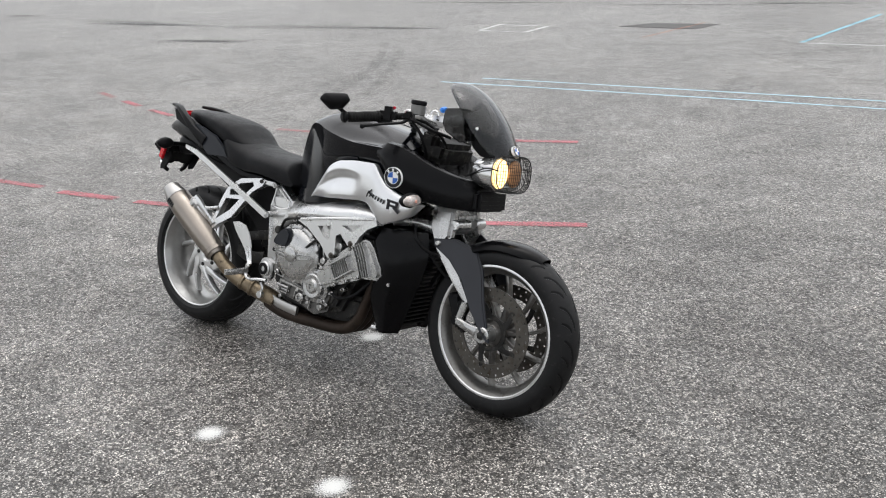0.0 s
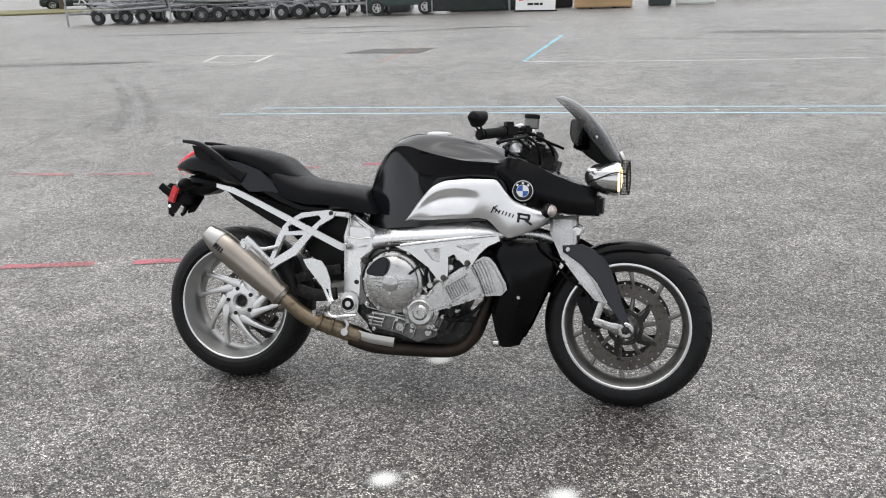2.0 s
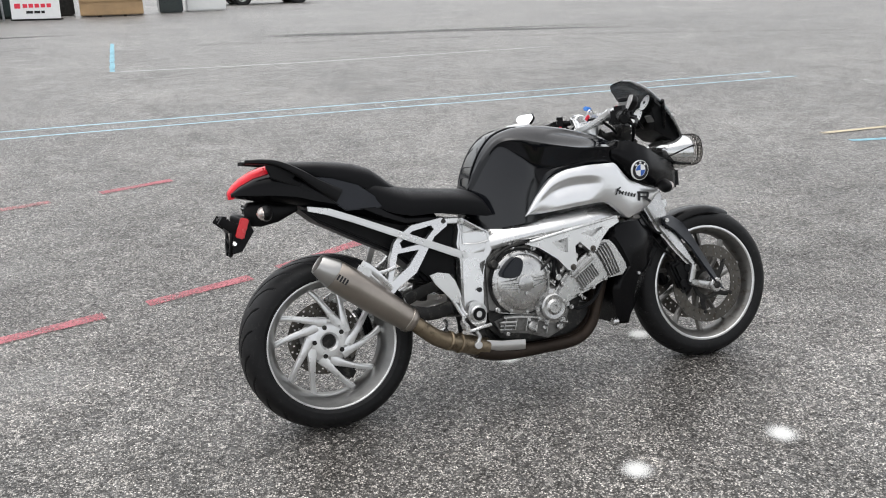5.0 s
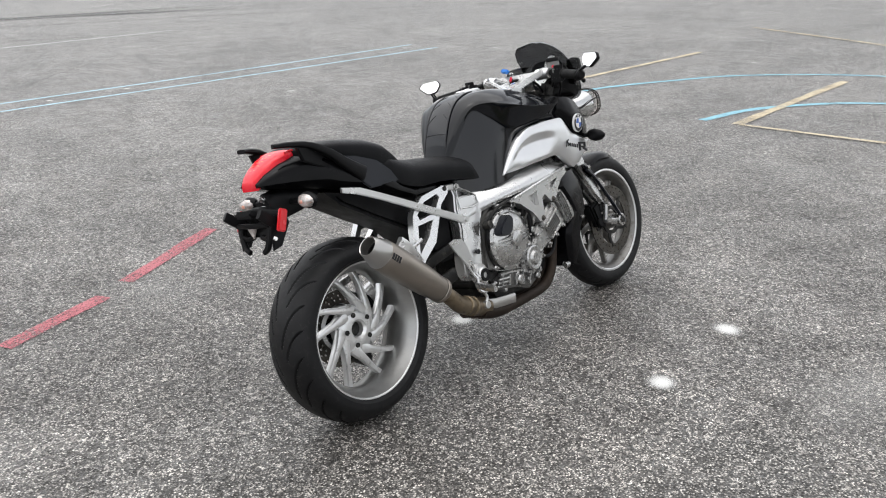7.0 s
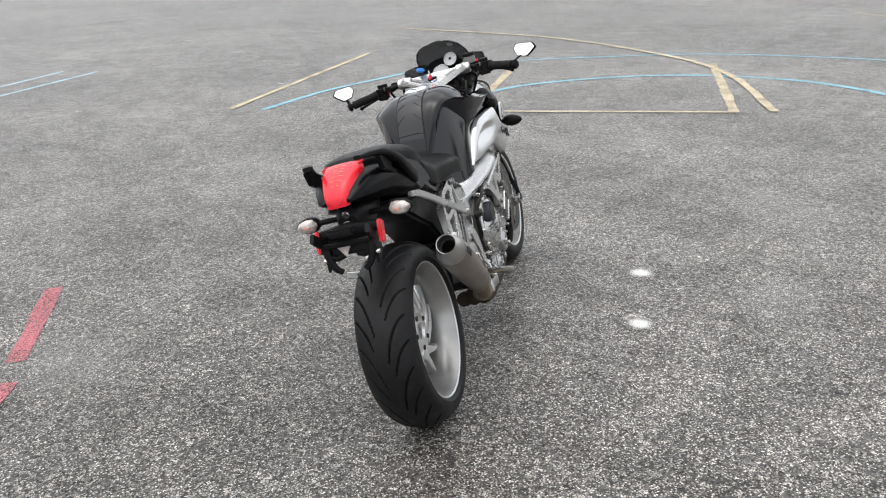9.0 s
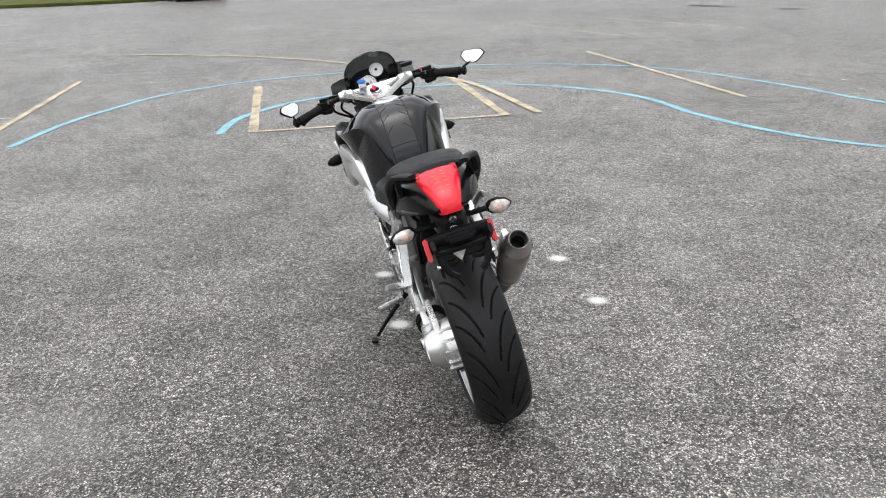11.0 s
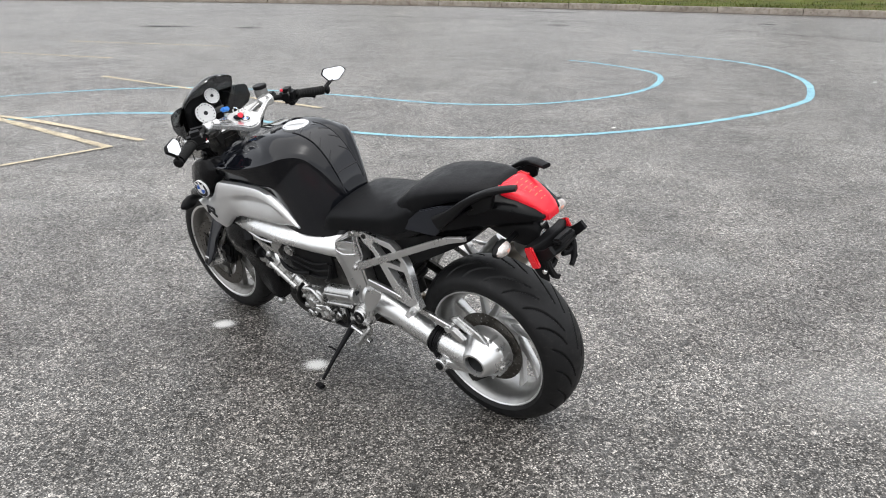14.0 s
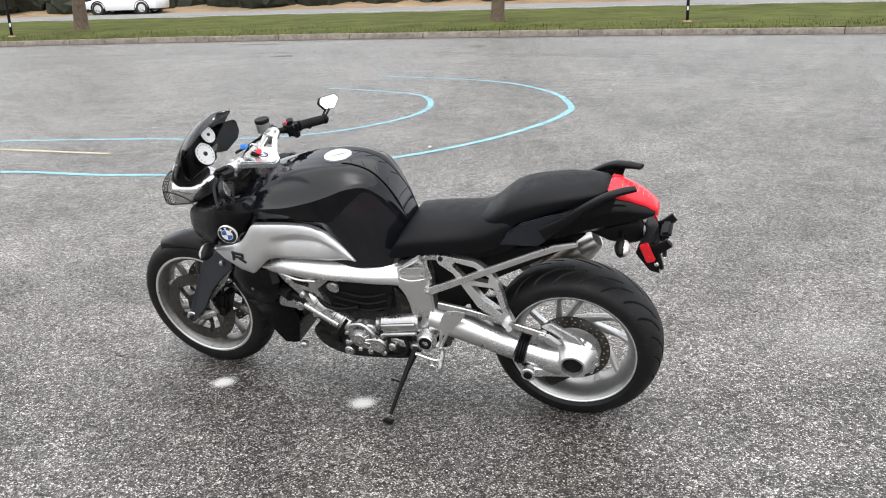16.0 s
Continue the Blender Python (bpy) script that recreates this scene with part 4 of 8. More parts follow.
for sgn in (-1, 1):
    b = bmesh.new()
    rings = []
    xs = np.linspace(0.52, 1.135, 32)
    tops = np.interp(xs, [0.52, 0.56, 0.61, 0.675, 0.78, 0.885, 0.99, 1.054, 1.1, 1.135], [0.648, 0.64, 0.638, 0.643, 0.652, 0.662, 0.677, 0.682, 0.678, 0.662])
    bots = np.interp(xs, [0.52, 0.56, 0.609, 0.694, 0.778, 0.883, 0.99, 1.094, 1.135], [0.53, 0.545, 0.562, 0.579, 0.589, 0.598, 0.605, 0.608, 0.622])
    for x, zt, zb in zip(xs, tops, bots):
        yo = spar_y(x)
        h, w, c = (zt - zb) / 2 + 0.004, 0.038, (zt + zb) / 2
        ring = []
        for k in range(28):
            a = 2 * math.pi * k / 28
            cc, ss = math.cos(a), math.sin(a)
            out_y = w * math.copysign(abs(cc) ** 0.36, cc)
            up = math.copysign(abs(ss) ** 0.62, ss)
            # outer face leans in towards the top, with a soft hollow under the crest
            lean = 0.034 * max(0.0, up + 0.15) - 0.004 * max(0.0, -up)
            ring.append(V(x, sgn * (yo - w + out_y - lean * (1 if cc > 0 else 0.4)), c + h * up))
        rings.append(ring)
    loft(b, rings)
    part("spar", b, FRAME, frame_body)
    b = bmesh.new()
    out = [(0.498, 0.69), (0.515, 0.694), (0.612, 0.63), (0.616, 0.562), (0.588, 0.53), (0.575, 0.49), (0.565, 0.37), (0.545, 0.325), (0.5, 0.325), (0.485, 0.36), (0.49, 0.536), (0.486, 0.6), (0.5, 0.651)]
    win = [(0.512, 0.673), (0.512, 0.642), (0.572, 0.64)]
    plate(b, out, sgn * 0.1, sgn * 0.154, [win], bevel=0.012, shape=lambda x, z: sgn * bow(x, z))
    plate(b, [(x, z) for x, z in win], sgn * 0.09, sgn * 0.106, bevel=0)
    part("upright", b, FRAME, frame_body)
    b = bmesh.new()
    edge = [(0.506, 0.6), (0.508, 0.636), (0.516, 0.682), (0.56, 0.655), (0.602, 0.628), (0.604, 0.6), (0.56, 0.594), (0.506, 0.6)]
    for (xa, za), (xb, zb) in zip(edge, edge[1:]):
        pts = [(xa + (xb - xa) * f, za + (zb - za) * f) for f in (0.0, 0.5, 1.0)]
        sweep(b, [(x, sgn * (0.1535 + bow(x, z)), z) for x, z in pts], 0.005, 0.006, (0, 1, 0), n=6)
    part("upright_edge", b, FRAME, frame_body)
    # No hole is cut: a black disc carries its shade as colour.
    b = bmesh.new()
    cyl(b, (0.548, sgn * 0.13, 0.425), (0.548, sgn * (0.1555 + bow(0.548, 0.425)), 0.425), 0.009, n=14)
    part("hole_disc", b, DECAL, frame_body, "black disc standing for a drilled hole")
    for x, z in ((0.508, 0.683), (0.498, 0.563)):
        b = bmesh.new()
        cyl(b, (x, sgn * 0.1, z), (x, sgn * (0.137 if z > 0.6 else 0.151), z), 0.013, n=14, bevel=0.002)
        bolt(b, (x, sgn * (0.136 if z > 0.6 else 0.15), z), (0, sgn, 0), 0.008, 0.006)
        part("frame_bolt", b, ALU, frame_body)
# right front engine mount
b = bmesh.new()
out = [(0.72, 0.573), (1.11, 0.632), (1.118, 0.606), (1.074, 0.586), (1.04, 0.553), (1.012, 0.508), (0.984, 0.513), (0.945, 0.552), (0.924, 0.54), (0.924, 0.47), (0.905, 0.448), (0.885, 0.455), (0.848, 0.499), (0.776, 0.551)]
holes = [[(0.83, 0.565), (0.895, 0.575), (0.892, 0.52), (0.865, 0.525)], [(0.95, 0.583), (1.05, 0.598), (1.0, 0.565)]]
plate(b, out, -0.205, -0.165, holes, bevel=0.009)
sweep(b, [(0.74, -0.205, 0.578), (0.9, -0.208, 0.602), (1.1, -0.205, 0.628)], 0.012, 0.012, (0, 1, 0), n=8)
part("engine_mount", b, FRAME, frame_body)
for h in holes:
    b = bmesh.new()
    plate(b, h, -0.19, -0.165, bevel=0)
    part("mount_web", b, ALU, frame_body)
for x, z in ((0.908, 0.462), (0.998, 0.52)):
    b = bmesh.new()
    cyl(b, (x, -0.19, z), (x, -0.208, z), 0.012, n=16, bevel=0.002)
    bolt(b, (x, -0.208, z), (0, -1, 0), 0.007, 0.005)
    part("mount_bolt", b, STEEL, frame_body)
# left front engine mount reaches further down
b = bmesh.new()
plate(b, [(1.1, 0.628), (0.95, 0.592), (0.87, 0.586), (0.93, 0.535), (0.905, 0.46), (0.875, 0.425), (0.9, 0.41), (0.99, 0.47), (1.06, 0.56)], 0.145, 0.178, [[(0.955, 0.575), (1.045, 0.598), (1.02, 0.555), (0.965, 0.54)], [(0.945, 0.515), (0.995, 0.525), (0.97, 0.478), (0.93, 0.455)]], bevel=0.008, shape=lambda x, z: -0.12 * (0.6 - z))
for x, z in ((0.945, 0.583), (0.9, 0.435), (1.0, 0.5), (1.04, 0.57)):
    cyl(b, (x, 0.14, z), (x, 0.186 - 0.12 * (0.6 - z), z), 0.013, n=14, bevel=0.003)
    bolt(b, (x, 0.186 - 0.12 * (0.6 - z), z), (0, 1, 0), 0.007, 0.005)
part("engine_mount", b, ALU, frame_body)
b = bmesh.new()
sweep(b, [(1.09, 0.186, 0.615), (1.0, 0.19, 0.585), (0.92, 0.19, 0.582)], 0.01, 0.01, (0, 1, 0), n=8)
part("mount_edge", b, FRAME, frame_body)

# rear subframe struts and footrest hangers
for sgn in (-1, 1):
    b = bmesh.new()
    plate(b, [(-0.045, 0.798), (0.03, 0.783), (0.11, 0.749), (0.25, 0.685), (0.488, 0.577), (0.507, 0.568), (0.507, 0.552), (0.494, 0.546), (0.478, 0.552), (0.25, 0.659), (0.11, 0.724), (0.02, 0.762), (-0.045, 0.782)], sgn * 0.14, sgn * 0.154, bevel=0.003, shape=lambda x, z: sgn * (0.008 * (x - 0.2) / 0.3 + 0.004))
    bolt(b, (0.494, sgn * 0.16, 0.561), (0, sgn, 0), 0.009, 0.012, 10)
    part("subframe_strut", b, FRAME, frame_body)
    b = bmesh.new()
    out = [(0.262, 0.657), (0.315, 0.689), (0.431, 0.703), (0.456, 0.692), (0.448, 0.672), (0.395, 0.64), (0.307, 0.524), (0.236, 0.484), (0.204, 0.458), (0.18, 0.479), (0.202, 0.52), (0.22, 0.586), (0.241, 0.634)]
    h1 = [(0.264, 0.634), (0.316, 0.668), (0.388, 0.681), (0.398, 0.667), (0.35, 0.622), (0.268, 0.614)]
    h2 = [(0.25, 0.598), (0.33, 0.602), (0.284, 0.551), (0.216, 0.506), (0.234, 0.556)]
    plate(b, out, sgn * 0.146, sgn * 0.174, [h1, h2], bevel=0.0055, shape=lambda x, z: -sgn * (0.2 * (z - 0.47) - 0.01))
    sweep(b, [(0.44, sgn * 0.125, 0.69), (0.5, sgn * 0.122, 0.686)], 0.024, 0.02, (0, 1, 0), n=8, square=0.8)
    hanger = part("passenger_footrest_hanger", b, FRAME, bike, "silver cast footrest hanger")
    b = bmesh.new()
    sweep(b, [(0.212, sgn * 0.172, 0.466), (0.2, sgn * 0.205, 0.482), (0.178, sgn * 0.245, 0.498)] if sgn > 0 else [(0.205, sgn * 0.178, 0.482), (0.165, sgn * 0.192, 0.53), (0.13, sgn * 0.198, 0.562), (0.105, sgn * 0.2, 0.582)], [0.028, 0.026, 0.036, 0.034] if sgn < 0 else [0.024, 0.026, 0.02], 0.02, (0, 1, 0), n=8, square=0.7)
    part("passenger_footrest", b, FRAME, hanger)
    b = bmesh.new()
    bolt(b, (0.438, sgn * 0.138, 0.69), (0, sgn, 0), 0.009, 0.006, 10)
    part("hanger_bolt", b, DARK, hanger)
b = bmesh.new()
plate(b, [(-0.06, 0.79), (0.1, 0.75), (0.5, 0.69), (0.48, 0.42), (0.42, 0.42), (0.35, 0.5), (0.26, 0.59), (0.13, 0.66), (0.0, 0.735)], -0.09, 0.09, bevel=0.012)
part("undertray", b, PLASTIC, bike, "black plastic tray under the seat")
b = bmesh.new()
cyl(b, (0.42, -0.01, 0.68), (0.36, 0.0, 0.4), 0.03, n=20, bevel=0.004)
for k in range(7):
    z = 0.63 - 0.026 * k
    cyl(b, (0.41 - 0.006 * k, -0.01, z), (0.408 - 0.006 * k, -0.01, z - 0.011), 0.05, n=20, bevel=0.003)
part("shock_absorber", b, DARK, bike)

# shaft drive swing arm on the left
b = bmesh.new()
tube(b, [(0.5, 0.1, 0.41), (0.42, 0.115, 0.405), (0.3, 0.122, 0.37), (0.19, 0.125, 0.335)], [0.055, 0.055, 0.052, 0.05], 28)
swing = part("swing_arm", b, FRAME, bike, "silver shaft-drive swing arm")
b = bmesh.new()
tube(b, [(0.155, 0.125, 0.325), (0.08, 0.125, 0.308), (0.02, 0.125, 0.3)], [0.048, 0.055, 0.06], 28)
rings = []
for y, r in ((0.05, 0.07), (0.072, 0.09), (0.08, 0.086), (0.112, 0.086), (0.12, 0.083), (0.124, 0.078), (0.15, 0.064), (0.178, 0.049), (0.184, 0.044), (0.184, 0.037), (0.172, 0.034), (0.1, 0.033)):
    rings.append([V(-0.012 + r * 1.05 * math.cos(a) - 0.01 * (y - 0.1) / 0.1, y, 0.312 + r * math.sin(a)) for a in np.linspace(0, 2 * math.pi, 40, endpoint=False)])
loft(b, rings, cap=False)
drive = part("final_drive", b, FRAME, swing, "silver final drive housing")
b = bmesh.new()
cyl(b, (-0.018, 0.1, 0.312), (-0.018, 0.168, 0.312), 0.034, n=28)
part("drive_bore", b, PLASTIC, swing, "black bore of the hub")
b = bmesh.new()
for k in range(6):
    t = -1.2 + 0.45 * k
    p = V(-0.015 - 0.085 * math.cos(t), 0.105, 0.312 + 0.085 * math.sin(t))
    box(b, p, (0.012, 0.05, 0.01), (0, -math.degrees(t), 0), 0.003)
part("drive_rib", b, FRAME, swing)
b = bmesh.new()
for s in range(4):
    p = V(0.185 - 0.009 * s, 0.125, 0.333 - 0.002 * s)
    cyl(b, p, p + V(-0.0075, 0, -0.0018), 0.056 + 0.003 * (s % 2), n=28, bevel=0.002)
part("rubber_boot", b, PLASTIC, swing, "black rubber boot")
b = bmesh.new()
cyl(b, (0.14, 0.13, 0.258), (0.14, 0.188, 0.258), 0.027, n=26, bevel=0.003)
sweep(b, [(0.13, 0.16, 0.258), (0.07, 0.155, 0.26), (0.0, 0.15, 0.262)], [0.045, 0.034, 0.03], 0.025, (0, 1, 0), n=10, square=0.6)
sweep(b, [(0.14, 0.15, 0.27), (0.09, 0.15, 0.285), (0.04, 0.15, 0.29)], 0.016, 0.02, (0, 1, 0), n=8, square=0.6)
part("torque_mount", b, FRAME, swing)
b = bmesh.new()
cyl(b, (0.14, 0.183, 0.258), (0.14, 0.192, 0.258), 0.016, n=20, bevel=0.002)
part("mount_bush", b, PLASTIC, swing)
b = bmesh.new()
sweep(b, [(0.47, 0.13, 0.487), (0.34, 0.14, 0.475), (0.2, 0.15, 0.448), (0.075, 0.155, 0.418)], [0.03, 0.026, 0.024, 0.03], 0.018, (0, 1, 0), n=10, square=0.7)
plate(b, [(0.1, 0.44), (0.03, 0.4), (-0.06, 0.37), (-0.03, 0.41), (0.06, 0.46)], 0.12, 0.14, bevel=0.005)
plate(b, [(0.09, 0.425), (0.075, 0.39), (0.04, 0.372), (0.02, 0.39), (0.06, 0.42)], 0.145, 0.165, bevel=0.004)
cyl(b, (0.085, 0.14, 0.42), (0.085, 0.172, 0.42), 0.013, n=14, bevel=0.002)
part("torque_arm", b, FRAME, swing, "silver upper torque arm")
b = bmesh.new()
sweep(b, [(0.47, -0.1, 0.47), (0.36, -0.1, 0.45), (0.28, -0.09, 0.42)], 0.04, 0.02, (0, 1, 0), n=8, square=0.7)
sweep(b, [(0.45, -0.1, 0.37), (0.36, -0.1, 0.36), (0.28, -0.09, 0.38)], 0.05, 0.02, (0, 1, 0), n=8, square=0.7)
part("swing_brace", b, DARK, swing)

# rider footrests, levers and side stand
for sgn in (-1, 1):
    b = bmesh.new()
    cyl(b, (0.524, sgn * 0.13, 0.342), (0.524, sgn * 0.178, 0.342), 0.031, n=28, bevel=0.004)
    plate(b, round_outline([(0.49, 0.35), (0.5, 0.31), (0.53, 0.29), (0.555, 0.31), (0.56, 0.36), (0.53, 0.385), (0.5, 0.38)], 3), sgn * 0.14, sgn * 0.165, bevel=0.004)
    rest = part("footrest", b, FRAME, bike, "silver rider footrest and heel guard")
    b = bmesh.new()
    lathe(b, [(0.012, sgn * 0.17), (0.012, sgn * 0.182), (0.024, sgn * 0.182), (0.024, sgn * 0.17)], c=(0.524, 0, 0.342), n=24, closed=True)
    part("pivot_cap", b, PLASTIC, rest)
    b = bmesh.new()
    plate(b, round_outline([(0.345, 0.51), (0.42, 0.506), (0.452, 0.445), (0.456, 0.405), (0.43, 0.4), (0.395, 0.44)], 2), sgn * 0.185, sgn * 0.192, bevel=0.002, shape=lambda x, z: sgn * 0.05 * (0.45 - x))
    part("heel_guard", b, FRAME, rest, "bright heel guard plate")
    b = bmesh.new()
    sweep(b, [(0.42, sgn * 0.188, 0.42), (0.445, sgn * 0.19, 0.37), (0.46, sgn * 0.2, 0.34)], 0.014, 0.012, (0, 1, 0), n=8)
    sweep(b, [(0.448, sgn * 0.188, 0.42), (0.458, sgn * 0.19, 0.37), (0.47, sgn * 0.2, 0.35)], 0.012, 0.012, (0, 1, 0), n=8)
    sweep(b, [(0.455, sgn * 0.2, 0.35), (0.45, sgn * 0.2, 0.31), (0.475, sgn * 0.205, 0.293), (0.52, sgn * 0.2, 0.298), (0.56, sgn * 0.19, 0.3)], 0.013, 0.016, (0, 1, 0), n=8)
    sweep(b, [(0.51, sgn * 0.17, 0.28), (0.52, sgn * 0.17, 0.255), (0.5, sgn * 0.17, 0.225)], 0.014, 0.012, (0, 1, 0), n=8)
    cyl(b, (0.51, sgn * 0.16, 0.23), (0.51, sgn * 0.18, 0.23), 0.015, n=14, bevel=0.002)
    part("footrest_linkage", b, FRAME, rest)
    b = bmesh.new()
    sweep(b, [(0.45, sgn * 0.195, 0.325), (0.44, sgn * 0.25, 0.32), (0.43, sgn * 0.295, 0.318)], [0.022, 0.026, 0.022], [0.018, 0.02, 0.016], (1, 0, 0), n=8, square=0.7)
    part("footpeg", b, ALU, rest)
b = bmesh.new()
tube(b, [(0.565, 0.15, 0.31), (0.59, 0.21, 0.25), (0.612, 0.275, 0.185), (0.632, 0.335, 0.12)], [0.017, 0.0105, 0.008, 0.0065], 12)
sweep(b, [(0.6, 0.25, 0.2), (0.63, 0.255, 0.215), (0.645, 0.26, 0.222)], 0.008, 0.008, (0, 1, 0), n=8)
box(b, (0.636, 0.352, 0.101), (0.04, 0.027, 0.012), (13.8, 0, -10), 0.004)
stand = part("side_stand", b, PLASTIC, bike, "black steel side stand folded out")
b = bmesh.new()
cyl(b, (0.57, 0.13, 0.315), (0.57, 0.17, 0.305), 0.022, n=16, bevel=0.004)
sweep(b, [(0.5, 0.13, 0.31), (0.6, 0.14, 0.3), (0.68, 0.13, 0.31)], 0.03, 0.02, (0, 1, 0), n=8, square=0.7)
part("stand_mount", b, ALU, stand)

# tank cover
b = bmesh.new()
# stations along the tank
T_TX = [0.572, 0.6, 0.64, 0.69, 0.75, 0.81, 0.88, 0.97, 1.06, 1.13, 1.19]
# heights of crown, crown edge and shoulder
T_Z0 = [0.79, 0.855, 0.925, 0.975, 0.998, 1.003, 1.0, 0.986, 0.965, 0.945, 0.915]
T_Z1 = [0.785, 0.85, 0.92, 0.971, 0.993, 0.998, 0.994, 0.979, 0.957, 0.938, 0.91]
T_Z2 = [0.775, 0.838, 0.905, 0.953, 0.958, 0.942, 0.924, 0.906, 0.9, 0.895, 0.885]
# half widths there
T_Y1 = [0.04, 0.052, 0.065, 0.078, 0.09, 0.1, 0.105, 0.105, 0.1, 0.09, 0.07]
T_Y2 = [0.05, 0.069, 0.092, 0.118, 0.149, 0.177, 0.195, 0.2, 0.195, 0.18, 0.14]
T_Y3 = [0.054, 0.076, 0.101, 0.13, 0.163, 0.191, 0.21, 0.222, 0.228, 0.22, 0.175]
# heights down the flank
T_Z4 = [0.77, 0.81, 0.88, 0.935, 0.895, 0.845, 0.842, 0.85, 0.85, 0.85, 0.85]
T_Z5 = [0.7, 0.72, 0.76, 0.79, 0.785, 0.785, 0.79, 0.8, 0.8, 0.8, 0.8]
T_Z6 = [0.64, 0.635, 0.635, 0.64, 0.645, 0.65, 0.66, 0.67, 0.68, 0.69, 0.7]
# half widths down the flank
T_Y4 = [0.055, 0.077, 0.101, 0.126, 0.154, 0.179, 0.194, 0.203, 0.208, 0.2, 0.16]
T_Y5 = [0.058, 0.084, 0.111, 0.139, 0.163, 0.17, 0.165, 0.168, 0.185, 0.2, 0.16]
T_Y6 = [0.06, 0.088, 0.118, 0.147, 0.163, 0.16, 0.155, 0.16, 0.18, 0.19, 0.15]


def stations(xs, rows, m):
    """Rows of numbers given at xs, eased through m evenly spaced stations."""
    cols = [smooth_path([(x, v, 0) for x, v in zip(xs, r)], 12) for r in rows]
    grid = np.linspace(xs[0], xs[-1], m)
    return grid, [np.interp(grid, [p.x for p in c], [p.y for p in c]) for c in cols]


def eased(pts, res=5):
    return [(p.x, p.z) for p in smooth_path([(y, 0, z) for y, z in pts], res)]


def dished(x, pts):
    """Sinks a leaf-shaped hollow into the shoulder: a crisp inner edge, running out towards the outer one."""
    u = (x - 0.99) / 0.14
    if abs(u) >= 1:
        return pts
    inner, outer = 0.118 + 0.05 * u * u, 0.2
    deep = 0.011 * (1 - u * u)
    return [(y, z - (deep * min(1.0, (y - inner) / 0.008) * (1 - (y - inner) / (outer - inner)) if inner < y < outer else 0.0)) for y, z in pts]


rings = []
grid, cols = stations(T_TX, (T_Z0, T_Z1, T_Z2, T_Y1, T_Y2, T_Y3, T_Z4, T_Z5, T_Z6, T_Y4, T_Y5, T_Y6), 84)
for x, z0, z1, z2, y1, y2, y3, z4, z5, z6, y4, y5, y6 in zip(grid, *cols):
    # domed crown, sharp shoulder, undercut face, sharp crease, hollow flank
    crown = dished(x, eased([(0.0, z0), (y1 * 0.55, z0 - 0.0015), (y1, z1), ((y1 + y2) / 2 * 1.03, z1 * 0.6 + z2 * 0.4), (y2, z2 + 0.005), (y3, z2 - 0.006)], 8))
    under = eased([(y3 * 0.999, z2 - 0.009), ((y3 + y4) / 2, (z2 - 0.009 + z4) / 2), (y4, z4)], 3)
    knee = eased([(y4 * 0.999, z4 - 0.003), (y5, z5), (y6, z6)], 5)
    rings.append(half_ring(x, crown + under + knee + [(0.0, z6)]))
loft(b, rings)
tank = part("tank_cover", b, GLOSS_BLACK, bike, "gloss black tank cover with creased flanks", smooth=28)
for sgn in (-1, 1):
    b = bmesh.new()
    rings = []
    for x, z0, z1, z2, y1, y2, y3, z4, z5, z6, y4, y5, y6 in list(zip(grid, *cols))[2:58]:
        knee = [V(x, sgn * y, z) for y, z in eased([(y4 + 0.001, z4 - 0.006), (y5 + 0.002, z5), (y6 + 0.002, z6)], 6)]
        rings.append(knee + [p - V(0, sgn * 0.008, 0) for p in reversed(knee)])
    loft(b, rings)
    part("knee_panel", b, KNEE_BLACK, tank, "satin black knee panel on the tank flank", smooth=28)
# tread-patterned pad down the back of the tank
b = bmesh.new()
padline = [(0.583, 0.8), (0.6, 0.857), (0.64, 0.927), (0.69, 0.977), (0.75, 1.0), (0.8, 1.004)]
path = smooth_path([(x, 0, z) for x, z in padline], 5)
rings = []
for p in path:
    w = 0.052
    rings.append([p + V(-0.0012, w * q, 0.0012 - 0.003 * abs(q) ** 3) for q in np.linspace(-1, 1, 9)] + [p + V(0.006, w * q * 0.98, -0.01) for q in np.linspace(1, -1, 9)])
loft(b, rings)
part("tank_pad", b, KNEE_BLACK, tank, "grooved black rubber tank pad")
for k in range(4):
    for sgn in (-1, 1):
        b = bmesh.new()
        i = 9 + 4 * k
        tube(b, [path[min(len(path) - 1, i + o)] + V(-0.0016, sgn * y, 0.0014 - 0.003 * (y / 0.052) ** 3) for o, y in ((0, 0.05), (1, 0.036), (2, 0.02))], 0.0014, 6, res=1)
        part("pad_groove", b, DECAL, tank)
b = bmesh.new()
tube(b, [path[6] + V(-0.0022, y, 0.0005 - 0.003 * abs(y / 0.052) ** 3) for y in np.linspace(-0.05, 0.05, 7)], 0.0017, 6, res=2)
part("pad_groove", b, DECAL, tank)
for sgn in (-1, 1):
    b = bmesh.new()
    tube(b, [p + V(-0.001, sgn * 0.052, -0.001) for p in path[::5]], 0.0022, 6, res=4)
    part("pad_edge", b, DECAL, tank)
b = bmesh.new()
for r0, r1, z0, z1 in ((0.05, 0.05, 0.0, 0.008), (0.046, 0.043, 0.008, 0.012)):
    cyl(b, V(0.836, 0.0, 1.0 + z0), V(0.836, 0.0, 1.0 + z1), r0, r1, n=40)
cap = part("fuel_cap", b, SILVER, tank, "round silver fuel cap")
b = bmesh.new()
sweep(b, [(0.81, -0.02, 1.0135), (0.836, 0.0, 1.0145), (0.862, 0.02, 1.0135)], 0.02, 0.004, (0, 0, 1), n=8)
part("cap_flap", b, SILVER, tank)
